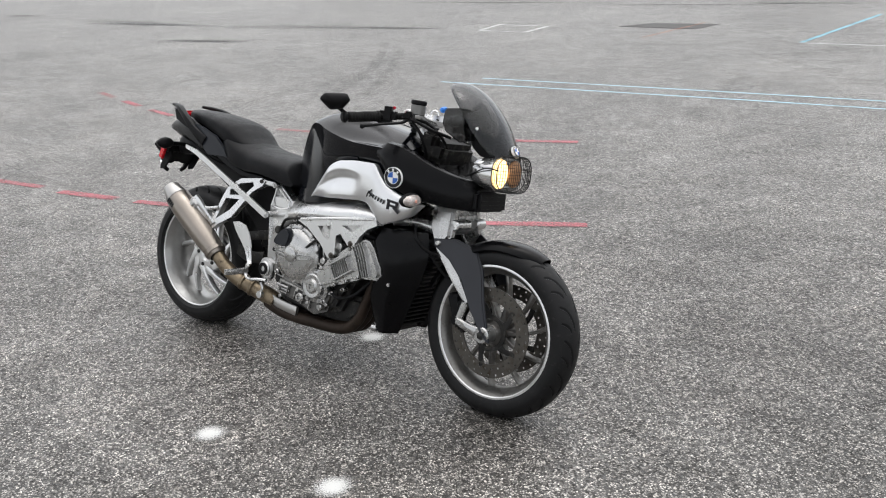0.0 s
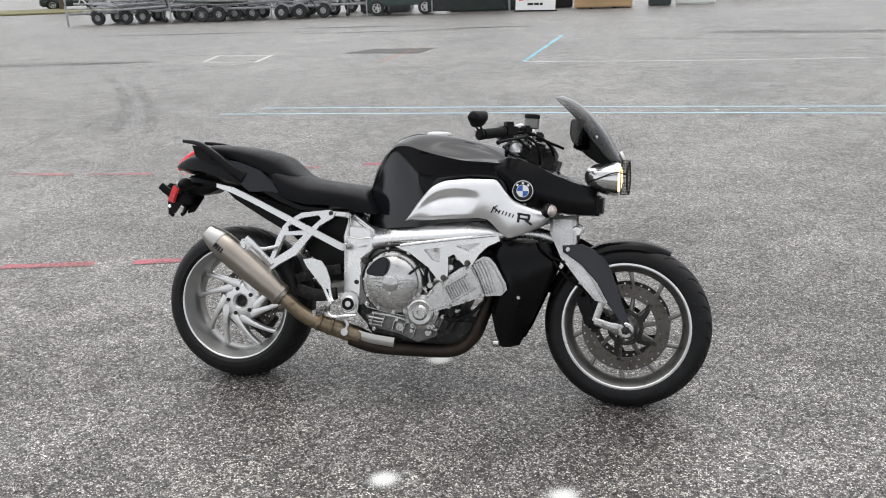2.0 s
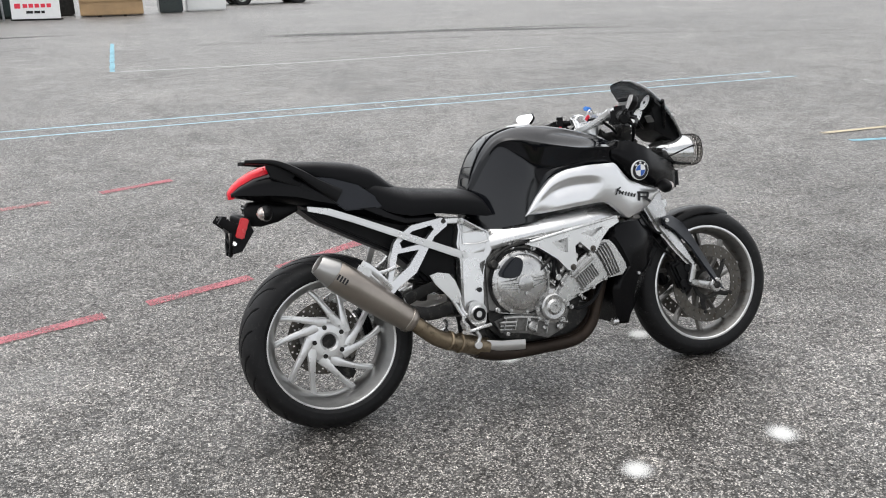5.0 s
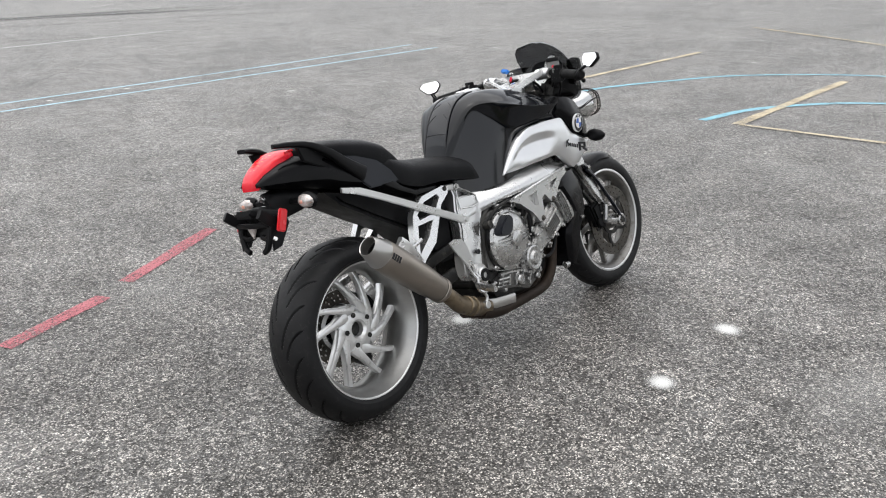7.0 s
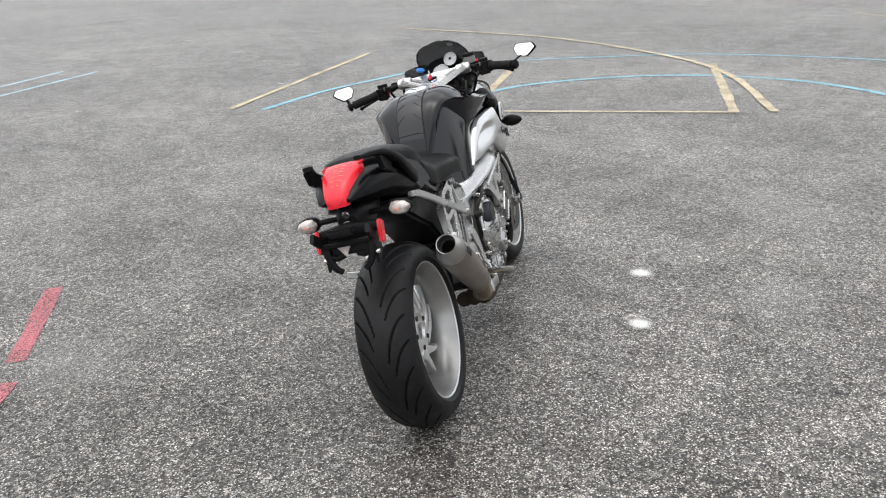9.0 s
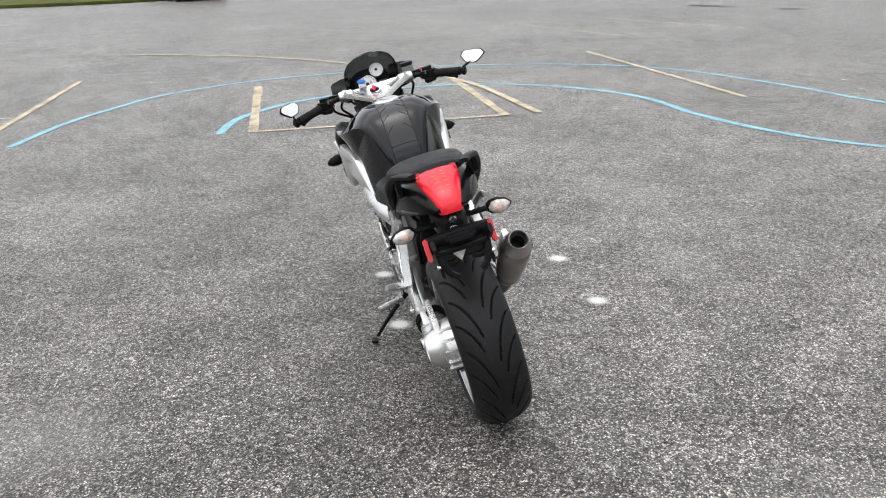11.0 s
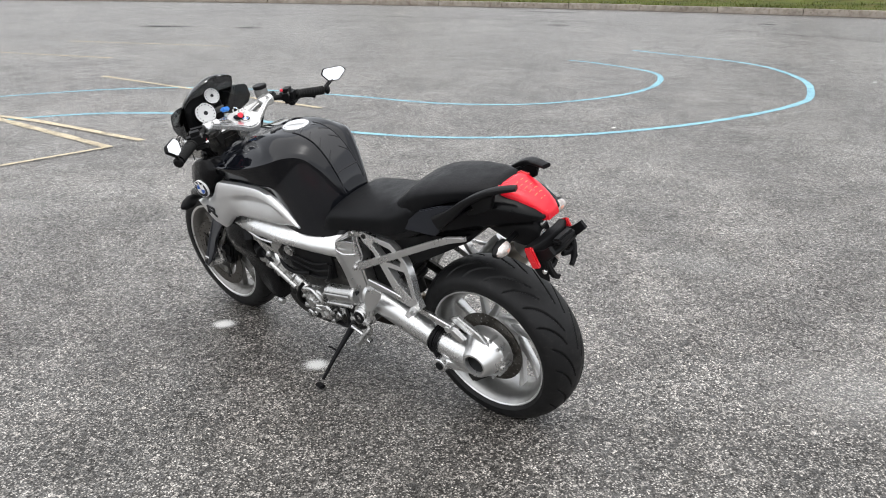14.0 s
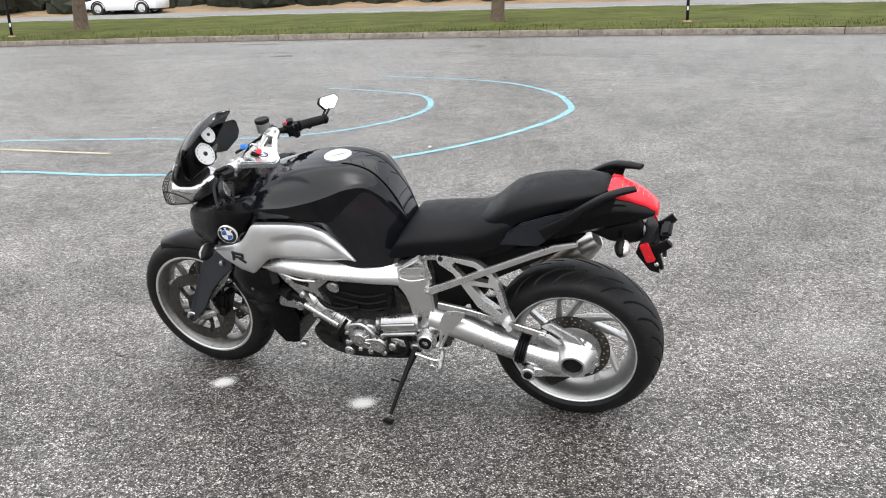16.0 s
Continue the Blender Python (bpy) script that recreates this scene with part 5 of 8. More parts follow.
# silver flank panels with a scoop
TOPL = [(0.75, 0.673), (0.794, 0.735), (0.849, 0.795), (0.88, 0.813), (0.912, 0.824), (0.996, 0.832), (1.105, 0.831), (1.135, 0.79), (1.165, 0.757), (1.223, 0.733), (1.305, 0.709)]
BOTL = [(0.75, 0.668), (0.907, 0.681), (1.033, 0.69), (1.072, 0.686), (1.1, 0.66), (1.147, 0.616), (1.2, 0.632), (1.263, 0.66), (1.305, 0.706)]


def flank(sgn):
    def y(x, v):
        base = float(np.interp(x, [0.75, 0.85, 1.0, 1.12, 1.2, 1.31], [0.172, 0.205, 0.232, 0.245, 0.243, 0.215]))
        base -= 0.02 * (abs(v - 0.45) / 0.55) ** 3
        ex = max(0.0, min(1.0, (x - 0.79) / 0.09)) * max(0.0, min(1.0, (1.055 - x) / 0.075))
        top_edge = 0.2 + 0.1 * max(0.0, (x - 0.95) / 0.1)
        s = 0.0
        if v > top_edge:
            t = (v - top_edge) / max(0.05, 0.9 - top_edge)
            u = min(1.0, t / 0.4)
            s = u * u * (3 - 2 * u) * max(0.0, 1 - t) ** 0.9
        return sgn * (base - 0.038 * ex * ex * (3 - 2 * ex) * s)
    return y


for sgn in (-1, 1):
    b = bmesh.new()
    panel(b, TOPL, BOTL, flank(sgn), 0.02, nx=80, nv=40)
    side = part("side_panel", b, SILVER, bike, "silver side panel with a scooped recess", smooth=50)
    # model mark, drawn as slanted bars
    b = bmesh.new()
    yy = sgn * 0.2475
    if sgn < 0:
        for i in range(7):
            x = 1.095 + 0.0125 * i
            z = 0.722 - 0.0035 * i
            box(b, (x, yy, z), (0.004, 0.003, 0.026 if i == 0 else 0.014), (0, 25, 0), 0)
        box(b, (1.108, yy, 0.722), (0.026, 0.003, 0.004), (0, 40, 0), 0)
        box(b, (1.104, yy, 0.731), (0.022, 0.003, 0.003), (0, -40, 0), 0)
        x0, z0 = 1.208, 0.695
    else:
        x0, z0 = 1.185, 0.7
    f = -sgn
    for dx, dz, sx, sz, turn in ((0.0, 0.012, 0.045, 0.008, 8), (0.02, 0.002, 0.008, 0.018, 8), (0.002, -0.004, 0.038, 0.007, 8), (-0.018, -0.002, 0.009, 0.03, 8), (0.018, -0.016, 0.03, 0.008, 35)):
        box(b, (x0 + f * dx, yy * 0.988, z0 + dz), (sx, 0.006, sz), (0, f * turn, 0), 0)
    part("model_mark", b, DECAL, side, "dark slanted model lettering bars")

# front cowl, nose and grille
b = bmesh.new()
rings = []
for x, w, zt, zb, dip in ((1.1, 0.225, 0.905, 0.85, 0.03), (1.14, 0.238, 0.918, 0.805, 0.05), (1.19, 0.244, 0.912, 0.752, 0.07), (1.25, 0.236, 0.89, 0.728, 0.075), (1.31, 0.212, 0.858, 0.714, 0.06), (1.37, 0.178, 0.832, 0.706, 0.03), (1.42, 0.145, 0.815, 0.702, 0.01), (1.452, 0.115, 0.805, 0.702, 0.0), (1.458, 0.1, 0.796, 0.71, 0.0)):
    half = [(0.0, zt - dip), (w * 0.35, zt - dip * 0.85), (w * 0.62, zt - dip * 0.3), (w * 0.8, zt - 0.002), (w * 0.9, zt - 0.008), (w * 0.98, zt - (zt - zb) * 0.35), (w, zt - (zt - zb) * 0.55), (w * 0.985, zt - (zt - zb) * 0.8), (w * 0.93, zb + 0.004), (w * 0.8, zb), (0.0, zb)]
    rings.append(half_ring(x, half))
loft(b, rings)
bmesh.ops.subdivide_edges(b, edges=[e for e in b.edges if abs(e.verts[0].co.x - e.verts[1].co.x) > 0.02], cuts=2, smooth=0.7)
cowl = part("front_cowl", b, COWL, bike, "matt black front cowl with round badges")
b = bmesh.new()
box(b, (1.455, -0.01, 0.74), (0.05, 0.19, 0.075), (0, 0, 0), 0.012)
nose = part("nose", b, PLASTIC, bike, "black nose with a slatted oil cooler")
for k in range(5):
    b = bmesh.new()
    box(b, (1.4785, -0.01, 0.713 + 0.0135 * k), (0.006, 0.165, 0.006), (0, 0, 0), 0.001)
    part("slat", b, PLASTIC, nose)


def badge_parts(parent, m, r):
    def turn(bm2):
        bmesh.ops.transform(bm2, matrix=m, verts=bm2.verts)
    for name, r0, z0, z1, mt in (("badge", r, -0.006, 0.003, WHITE), ("badge_ring", r * 0.94, 0.0, 0.0036, DECAL), ("badge_line", r * 0.61, 0.0, 0.0042, WHITE)):
        b2 = bmesh.new()
        cyl(b2, (0, 0, z0), (0, 0, z1), r0, r0, n=32)
        turn(b2)
        part(name, b2, mt, parent)
    for q in range(4):
        b2 = bmesh.new()
        pts = [(0, 0)] + [(r * 0.56 * math.cos(a), r * 0.56 * math.sin(a)) for a in np.linspace(q * math.pi / 2, (q + 1) * math.pi / 2, 9)]
        lo = [b2.verts.new((x, y, 0.004)) for x, y in pts]
        hi = [b2.verts.new((x, y, 0.005)) for x, y in pts]
        b2.faces.new(hi)
        for i in range(len(pts)):
            j = (i + 1) % len(pts)
            b2.faces.new((lo[i], lo[j], hi[j], hi[i]))
        turn(b2)
        part("badge_quarter", b2, WHITE if q % 2 == 0 else BLUE, parent)
    b2 = bmesh.new()
    for k in range(3):
        a = math.pi / 2 + (k - 1) * 0.75
        box(b2, (r * 0.77 * math.cos(a), r * 0.77 * math.sin(a), 0.004), (r * 0.2, r * 0.2, 0.002), (0, 0, math.degrees(a) - 90), 0)
    turn(b2)
    part("badge_bar", b2, WHITE, parent)


for sgn in (-1, 1):
    badge_parts(cowl, pose(1.203, sgn * 0.2455, 0.792, 90, 0, 0 if sgn < 0 else 180) @ pose(0, 0, 0, 6, 4, 0), 0.037)

# radiator and its shrouds
b = bmesh.new()
rings = []
for z, x0, x1, w0, w1, wl in ((0.6, 1.1, 1.29, 0.17, 0.13, 0.17), (0.55, 1.085, 1.31, 0.19, 0.145, 0.19), (0.5, 1.11, 1.31, 0.198, 0.148, 0.18), (0.43, 1.14, 1.29, 0.198, 0.145, 0.135), (0.39, 1.1, 1.272, 0.195, 0.14, 0.112), (0.34, 1.085, 1.25, 0.188, 0.135, 0.105), (0.26, 1.1, 1.215, 0.172, 0.125, 0.1), (0.205, 1.115, 1.185, 0.155, 0.115, 0.09)):
    xm = x0 + (x1 - x0) * 0.55
    w2 = min(w1, wl)
    rings.append([V(x0, -w0 * 0.9, z), V(x0 + 0.02, -w0, z), V(xm, -w0, z), V(x1 - 0.01, -w1, z), V(x1, -w1 + 0.012, z), V(x1 - 0.03, -w1 + 0.03, z), V(x1 - 0.03, w2 - 0.03, z), V(x1, w2 - 0.012, z), V(x1 - 0.01, w2, z), V(xm, wl, z), V(x0 + 0.02, wl, z), V(x0, wl * 0.9, z)])
loft(b, rings)
bmesh.ops.bevel(b, geom=[e for e in b.edges if e.calc_face_angle(0) > 0.6], offset=0.006, segments=2, affect="EDGES", clamp_overlap=True)
shroud = part("radiator_shroud", b, COWL, bike, "matt black radiator shroud")
for k in range(18):
    b = bmesh.new()
    z = 0.235 + 0.0185 * k
    x = float(np.interp(z, [0.2, 0.26, 0.34, 0.5, 0.6], [1.165, 1.195, 1.23, 1.288, 1.278]))
    wl = float(np.interp(z, [0.2, 0.4, 0.5], [0.06, 0.085, 0.108]))
    box(b, (x - 0.008, (wl - 0.108) / 2, z), (0.016, wl + 0.108, 0.007), (0, 10, 0), 0.001)
    part("radiator_slat", b, PLASTIC, shroud)
for x, y, z in ((1.19, -0.2, 0.4), (1.2, 0.185, 0.52)):
    b = bmesh.new()
    bolt(b, (x, y * 0.98, z), (0, math.copysign(1, y), 0), 0.007, 0.006, 10)
    part("shroud_screw", b, ALU, shroud)
for x, y, z in ((1.09, -0.14, 0.215), (1.05, 0.13, 0.235)):
    b = bmesh.new()
    cyl(b, (x, y, z), (x + 0.025, y, z), 0.015, n=12, bevel=0.003)
    part("shroud_bush", b, ALU, shroud)
for pts in ([(1.29, -0.13, 0.55), (1.36, -0.11, 0.47), (1.42, -0.09, 0.43), (1.44, -0.1, 0.39)], [(1.29, 0.11, 0.55), (1.36, 0.08, 0.47), (1.42, 0.07, 0.43), (1.44, 0.07, 0.39)], [(1.25, -0.15, 0.62), (1.27, -0.16, 0.58), (1.31, -0.15, 0.545), (1.35, -0.13, 0.53)]):
    b = bmesh.new()
    tube(b, pts, 0.005, 8)
    part("brake_line", b, PLASTIC, fork)
for sgn in (-1, 1):
    b = bmesh.new()
    sweep(b, [(1.3, sgn * 0.06, 0.61), (1.2, sgn * 0.07, 0.63), (1.1, sgn * 0.08, 0.62)], 0.04, 0.03, (0, 1, 0), n=8, square=0.6)
    part("fork_arm", b, FRAME, fork)

# front and rear turn signals
def turn_signal(name, base, mid, tip, parent, sgn, back):
    b = bmesh.new()
    tube(b, [base, mid], 0.009, 10)
    rings = []
    d = (Vector(tip) - Vector(mid))
    for s, r in ((0.0, 0.012), (0.15, 0.022), (0.45, 0.027), (0.8, 0.02), (1.0, 0.006)):
        p = Vector(mid) + d * s
        rings.append([p + V(0.8 * r * math.cos(a), 0, r * math.sin(a)) for a in np.linspace(0, 2 * math.pi, 16, endpoint=False)])
    loft(b, rings)
    ts = part(name, b, PLASTIC, parent, "black turn signal with a clear lens")
    b = bmesh.new()
    rings = []
    off = V(-0.009 if back else 0.009, 0, 0)
    for s, r in ((0.06, 0.006), (0.2, 0.019), (0.45, 0.023), (0.78, 0.017), (0.93, 0.005)):
        p = Vector(mid) + d * s + off
        rings.append([p + V((-1 if back else 1) * 0.95 * r * max(0.0, math.sin(a)), 0, r * 0.97 * math.cos(a)) for a in np.linspace(0, 2 * math.pi, 20, endpoint=False)])
    loft(b, rings)
    part("lens", b, CLEAR, ts)
    b = bmesh.new()
    p = Vector(mid) + d * 0.45 + V(-0.028 if back else 0.028, 0, 0)
    bmesh.ops.create_uvsphere(b, u_segments=12, v_segments=8, radius=0.007, matrix=Matrix.Translation(p) @ Matrix.Diagonal((0.4, 1.3, 1, 1)))
    part("bulb", b, AMBER, ts)


for sgn in (-1, 1):
    turn_signal("front_turn_signal", (1.295, sgn * 0.2, 0.727), (1.302, sgn * 0.222, 0.726), (1.29, sgn * 0.31, 0.72), bike, sgn, False)
    turn_signal("rear_turn_signal", (-0.17, sgn * 0.05, 0.79), (-0.182, sgn * 0.115, 0.793), (-0.188, sgn * 0.192, 0.79), bike, sgn, True)

# headlamp with wire guard
b = bmesh.new()
rings = []
for x, w, zt, zb, yc in ((1.41, 0.045, 0.872, 0.83, -0.03), (1.425, 0.075, 0.887, 0.808, -0.03), (1.45, 0.09, 0.896, 0.793, -0.03), (1.49, 0.102, 0.905, 0.781, -0.03), (1.533, 0.106, 0.908, 0.775, -0.03)):
    n = 28
    rings.append([V(x, yc + w * math.copysign(abs(math.cos(a)) ** 0.75, math.cos(a)), (zt + zb) / 2 + (zt - zb) / 2 * math.copysign(abs(math.sin(a)) ** 0.75, math.sin(a))) for a in np.linspace(0, 2 * math.pi, n, endpoint=False)])
loft(b, rings)
lamp = part("headlamp", b, LAMP_SHELL, bike, "polished metal headlamp, lit, behind a wire guard")
for yc, rr, mt, nm in ((-0.078, 0.047, HEADLAMP, "lit_lens"), (0.02, 0.044, AMBER_LENS, "dip_lens")):
    b = bmesh.new()
    loft(b, [[V(h, yc + q * math.cos(a), 0.846 + q * 1.12 * math.sin(a)) for a in np.linspace(0, 2 * math.pi, 28, endpoint=False)] for h, q in ((1.532, rr), (1.539, rr * 0.95), (1.545, rr * 0.7), (1.548, rr * 0.35))])
    part(nm, b, mt, lamp, "glowing warm headlamp lens" if mt == HEADLAMP else "")
b = bmesh.new()
# the guard bows forward: wires run across and down
def guard_pt(u, v):
    y = -0.03 + 0.118 * u
    z = 0.846 + 0.064 * v
    return V(1.578 - 0.014 * u * u - 0.004 * v * v, y, z)


for k in range(-9, 10):
    u = k / 9.5
    e = math.sqrt(max(0.0, 1 - abs(u) ** 3))
    tube(b, [guard_pt(u, v * e) for v in np.linspace(-1, 1, 5)], 0.0009, 4, res=2)
for k in range(-5, 6):
    v = k / 5.5
    e = math.sqrt(max(0.0, 1 - abs(v) ** 3))
    tube(b, [guard_pt(u * e, v) for u in np.linspace(-1, 1, 7)], 0.0009, 4, res=2)
rim_pts = []
for a in np.linspace(0, 2 * math.pi, 33):
    rim_pts.append(guard_pt(math.copysign(abs(math.cos(a)) ** 0.7, math.cos(a)), math.copysign(abs(math.sin(a)) ** 0.7, math.sin(a))))
sweep(b, rim_pts, 0.004, 0.004, (1, 0, 0.01), n=6, res=2, cap=False)
back_pts = [V(1.543, p.y, p.z) for p in rim_pts]
sweep(b, back_pts, 0.0035, 0.0035, (1, 0, 0.01), n=6, res=2, cap=False)
for p, q in zip(rim_pts, back_pts):
    tube(b, [p, q], 0.0009, 4, res=2)
for f in (0.33, 0.66):
    tube(b, [p.lerp(q, f) for p, q in zip(rim_pts, back_pts)], 0.0009, 4, res=1)
for sgn in (-1, 1):
    tube(b, [guard_pt(sgn * 0.97, 0.2), (1.52, -0.03 + sgn * 0.12, 0.862), (1.46, -0.02 + sgn * 0.11, 0.84), (1.42, sgn * 0.11, 0.825)], 0.0025, 6)
part("wire_guard", b, PLASTIC, lamp, "black wire headlamp guard")

# windscreen
b = bmesh.new()
prof = [(1.552, 0.905), (1.528, 0.945), (1.495, 1.003), (1.455, 1.055), (1.41, 1.1), (1.365, 1.132), (1.327, 1.149), (1.31, 1.15)]
wid = [0.075, 0.108, 0.126, 0.128, 0.12, 0.1, 0.066, 0.018]
cp = smooth_path([(x, 0, z) for x, z in prof], 4)
ws = spread(wid, len(cp))
rings = []
for p, w in zip(cp, ws):
    row = []
    for q in np.linspace(-1, 1, 17):
        y = w * math.sin(q * 1.2) / math.sin(1.2)
        row.append(p + V(-0.7 * (w * (1 - math.cos(q * 1.2))), y - 0.01, -0.25 * w * (1 - math.cos(q * 1.2))))
    rings.append(row + [r + V(-0.0035, 0, -0.001) for r in row[::-1]])
loft(b, rings)
screen = part("windscreen", b, SCREEN, bike, "dark smoked plastic windscreen")
badge_parts(screen, pose(1.549, -0.01, 0.925, 0, 63, 0) @ pose(0, 0, 0, 0, 0, 90), 0.022)
for sgn in (-1, 1):
    b = bmesh.new()
    bolt(b, (1.45, sgn * 0.115 - 0.01, 0.99), (0.6, sgn * 0.6, 0.4), 0.006, 0.005, 10)
    part("screen_screw", b, ALU, screen)
# dash behind the screen
b = bmesh.new()
rings = []
for x, w, zt, zb in ((1.398, 0.078, 1.045, 0.94), (1.415, 0.092, 1.064, 0.925), (1.452, 0.1, 1.035, 0.9), (1.5, 0.085, 0.965, 0.885), (1.53, 0.06, 0.92, 0.885)):
    rings.append(half_ring(x, dome_half(w, zt, zb, 8, 3.0, 0.9)))
loft(b, rings)
dash = part("dashboard", b, PLASTIC, bike, "black dash with two white dials")


def dial(c, r, parent):
    n = Vector((-0.88, 0.12 if c[1] > 0 else 0.1, 0.46)).normalized()
    c = Vector(c)
    b2 = bmesh.new()
    cyl(b2, c - n * 0.02, c + n * 0.002, r * 1.1, n=32, bevel=0.002)
    part("dial_housing", b2, PLASTIC, parent)
    b2 = bmesh.new()
    cyl(b2, c, c + n * 0.0035, r, n=36)
    part("dial_face", b2, WHITE, parent, "white dial face")
    b2 = bmesh.new()
    cyl(b2, c, c + n * 0.007, r * 0.2, n=16)
    u = n.orthogonal().normalized()
    s = n.cross(u)
    for k in range(13):
        a = 2 * math.pi * k / 16
        p = c + (u * math.cos(a) + s * math.sin(a)) * r * 0.82 + n * 0.004
        cyl(b2, p, p + n * 0.001, r * 0.05, n=6)
    part("dial_marks", b2, DECAL, parent)


dial((1.382, 0.018, 0.998), 0.043, dash)
dial((1.39, -0.039, 1.051), 0.032, dash)
for sgn in (-1, 1):
    b = bmesh.new()
    plate(b, [(0.08, 0.95), (0.135, 0.938), (0.186, 0.972), (0.198, 1.0), (0.194, 1.04), (0.186, 1.05), (0.14, 1.056), (0.092, 1.05)], 0.0, 0.004, bevel=0)
    for v in b.verts:
        v.co = V(1.36 + 0.55 * (0.2 - v.co.x) + v.co.y, sgn * v.co.x - 0.008, v.co.z)
    bmesh.ops.recalc_face_normals(b, faces=b.faces)
    part("screen_wing", b, SCREEN_DARK, screen, "smoked black side wing of the screen")
b = bmesh.new()
box(b, (1.392, -0.056, 0.985), (0.006, 0.045, 0.032), (0, -28, 0), 0.002)
part("display", b, FROST, dash, "grey liquid crystal display")

# handlebar: cast top yoke, grips, levers, switches
b = bmesh.new()
plan = [(1.088, 0.012), (1.094, 0.03), (1.11, 0.045), (1.142, 0.12), (1.146, 0.15), (1.19, 0.15), (1.196, 0.12), (1.19, 0.06), (1.198, 0.03)]
plan = plan + [(x, -y) for x, y in reversed(plan)]
slot = [(1.14, 0.062), (1.172, 0.056), (1.172, 0.108), (1.156, 0.108)]
plate(b, plan, -0.024, 0.0, [slot, [(x, -y) for x, y in slot]], bevel=0.005)
for v in b.verts:
    x, y, z = v.co.x, v.co.z, v.co.y
    v.co = V(x, y, 0.99 + z + 0.25 * (x - 1.147) + 0.32 * max(0.0, abs(y) - 0.02))
bmesh.ops.recalc_face_normals(b, faces=b.faces)
cyl(b, (1.15, 0, 0.93), (1.145, 0, 0.985), 0.04, n=24, bevel=0.006)
for sgn in (-1, 1):
    cyl(b, (1.172, sgn * 0.105, 1.012), (1.178, sgn * 0.168, 1.014), 0.023, n=20, bevel=0.004)
    bolt(b, (1.158, sgn * 0.138, 1.03), (0, 0, 1), 0.006, 0.006)
yoke = part("handlebar", b, FRAME, bike, "cast silver handlebar yoke")
badge_parts(yoke, pose(1.142, 0.0, 0.9935, 0, -14, 0) @ pose(0, 0, 0, 0, 0, -90), 0.019)
b = bmesh.new()
cyl(b, (1.172, 0.01, 0.97), (1.168, 0.01, 1.012), 0.021, n=20, bevel=0.003)
lock = part("ignition_lock", b, PLASTIC, yoke)
b = bmesh.new()
lathe(b, [(0.014, -0.002), (0.018, 0.0), (0.014, 0.002)], n=24, closed=True)
bmesh.ops.transform(b, matrix=pose(1.166, 0.016, 1.03, 0, 20, 10), verts=b.verts)
part("key_ring", b, CHROME, yoke)
for sgn in (-1, 1):
    gi, ge = V(1.18, sgn * 0.17, 1.012), V(1.072, sgn * 0.372, 0.985)
    t = (ge - gi).normalized()
    b = bmesh.new()
    cyl(b, gi, ge, 0.011, n=14)
    for k in range(10):
        p = gi + t * (0.119 + 0.0105 * k)
        cyl(b, p, p + t * 0.0101, 0.0182, n=16, bevel=0.0009)
    cyl(b, gi + t * 0.109, gi + t * 0.119, 0.021, n=16, bevel=0.002)
    part("grip", b, GRIP, yoke, "ribbed black rubber grip")
    b = bmesh.new()
    cyl(b, ge - t * 0.002, ge + t * 0.018, 0.016, n=16, bevel=0.003)
    part("bar_end", b, PLASTIC, yoke)
    b = bmesh.new()
    box(b, gi + t * 0.074 + V(0.0, 0, 0.003), (0.058, 0.068, 0.062), (0, 0, -sgn * 28), 0.016)
    box(b, gi + t * 0.076 + V(-0.02, 0, -0.022), (0.028, 0.054, 0.022), (0, 0, -sgn * 28), 0.006)
    sw = part("switch_block", b, PLASTIC, yoke, "black switch block")
    b = bmesh.new()
    box(b, gi + t * 0.06 + V(-0.026, 0, 0.012), (0.006, 0.014, 0.018), (0, 0, -sgn * 28), 0.002)
    part("switch_key", b, FROST, yoke)
    b = bmesh.new()
    box(b, gi + t * 0.045 + V(-0.01 if sgn < 0 else -0.028, 0, 0.028 if sgn < 0 else -0.012), (0.012, 0.014, 0.01), (0, 0, 0), 0.003)
    part("red_switch", b, RED_TAG, yoke)
    b = bmesh.new()
    p0 = gi + t * 0.03 + V(0.035, 0, -0.01)
    sweep(b, [p0, p0 + t * 0.05 + V(0.03, 0, -0.008), p0 + t * 0.12 + V(0.025, 0, -0.012), p0 + t * 0.175 + V(0.012, 0, -0.018)], [0.018, 0.014, 0.012, 0.01], [0.012, 0.01, 0.009, 0.012], (0, 0, 1), n=8, square=0.4)
    bmesh.ops.create_uvsphere(b, u_segments=10, v_segments=8, radius=0.0085, matrix=Matrix.Translation(p0 + t * 0.178 + V(0.011, 0, -0.019)))
    part("lever", b, PLASTIC, yoke, "black hand lever")
    b = bmesh.new()
    box(b, gi + t * 0.02 + V(0.03, 0, 0.002), (0.035, 0.06, 0.03), (0, 0, -sgn * 28), 0.008)
    part("master_cylinder", b, PLASTIC, yoke)
    # bar-end mirror
    mc = V(1.063, -0.43, 1.036) if sgn < 0 else V(1.054, 0.384, 1.047)
    b = bmesh.new()
    cyl(b, ge + t * 0.002, ge + t * 0.014, 0.02, n=16, bevel=0.003)
    ms = ge + t * 0.008
    for o in (-0.007, 0.007):
        tube(b, [ms + V(o, 0, 0.015), ms.lerp(mc, 0.55) + V(o, 0, 0.0), mc + V(0.008 + o * 0.3, -sgn * 0.01, -0.022)], 0.004, 8)
    part("mirror_stem", b, PLASTIC, yoke)
    # pentagon glass looking back and up
    fwd = Vector((0.78, 0.5, -0.36) if sgn > 0 else (0.85, -0.36, -0.34)).normalized()
    right = Vector((-fwd.y, fwd.x, 0.03)).cross(fwd).normalized()
    wdir = fwd.cross(right).normalized()
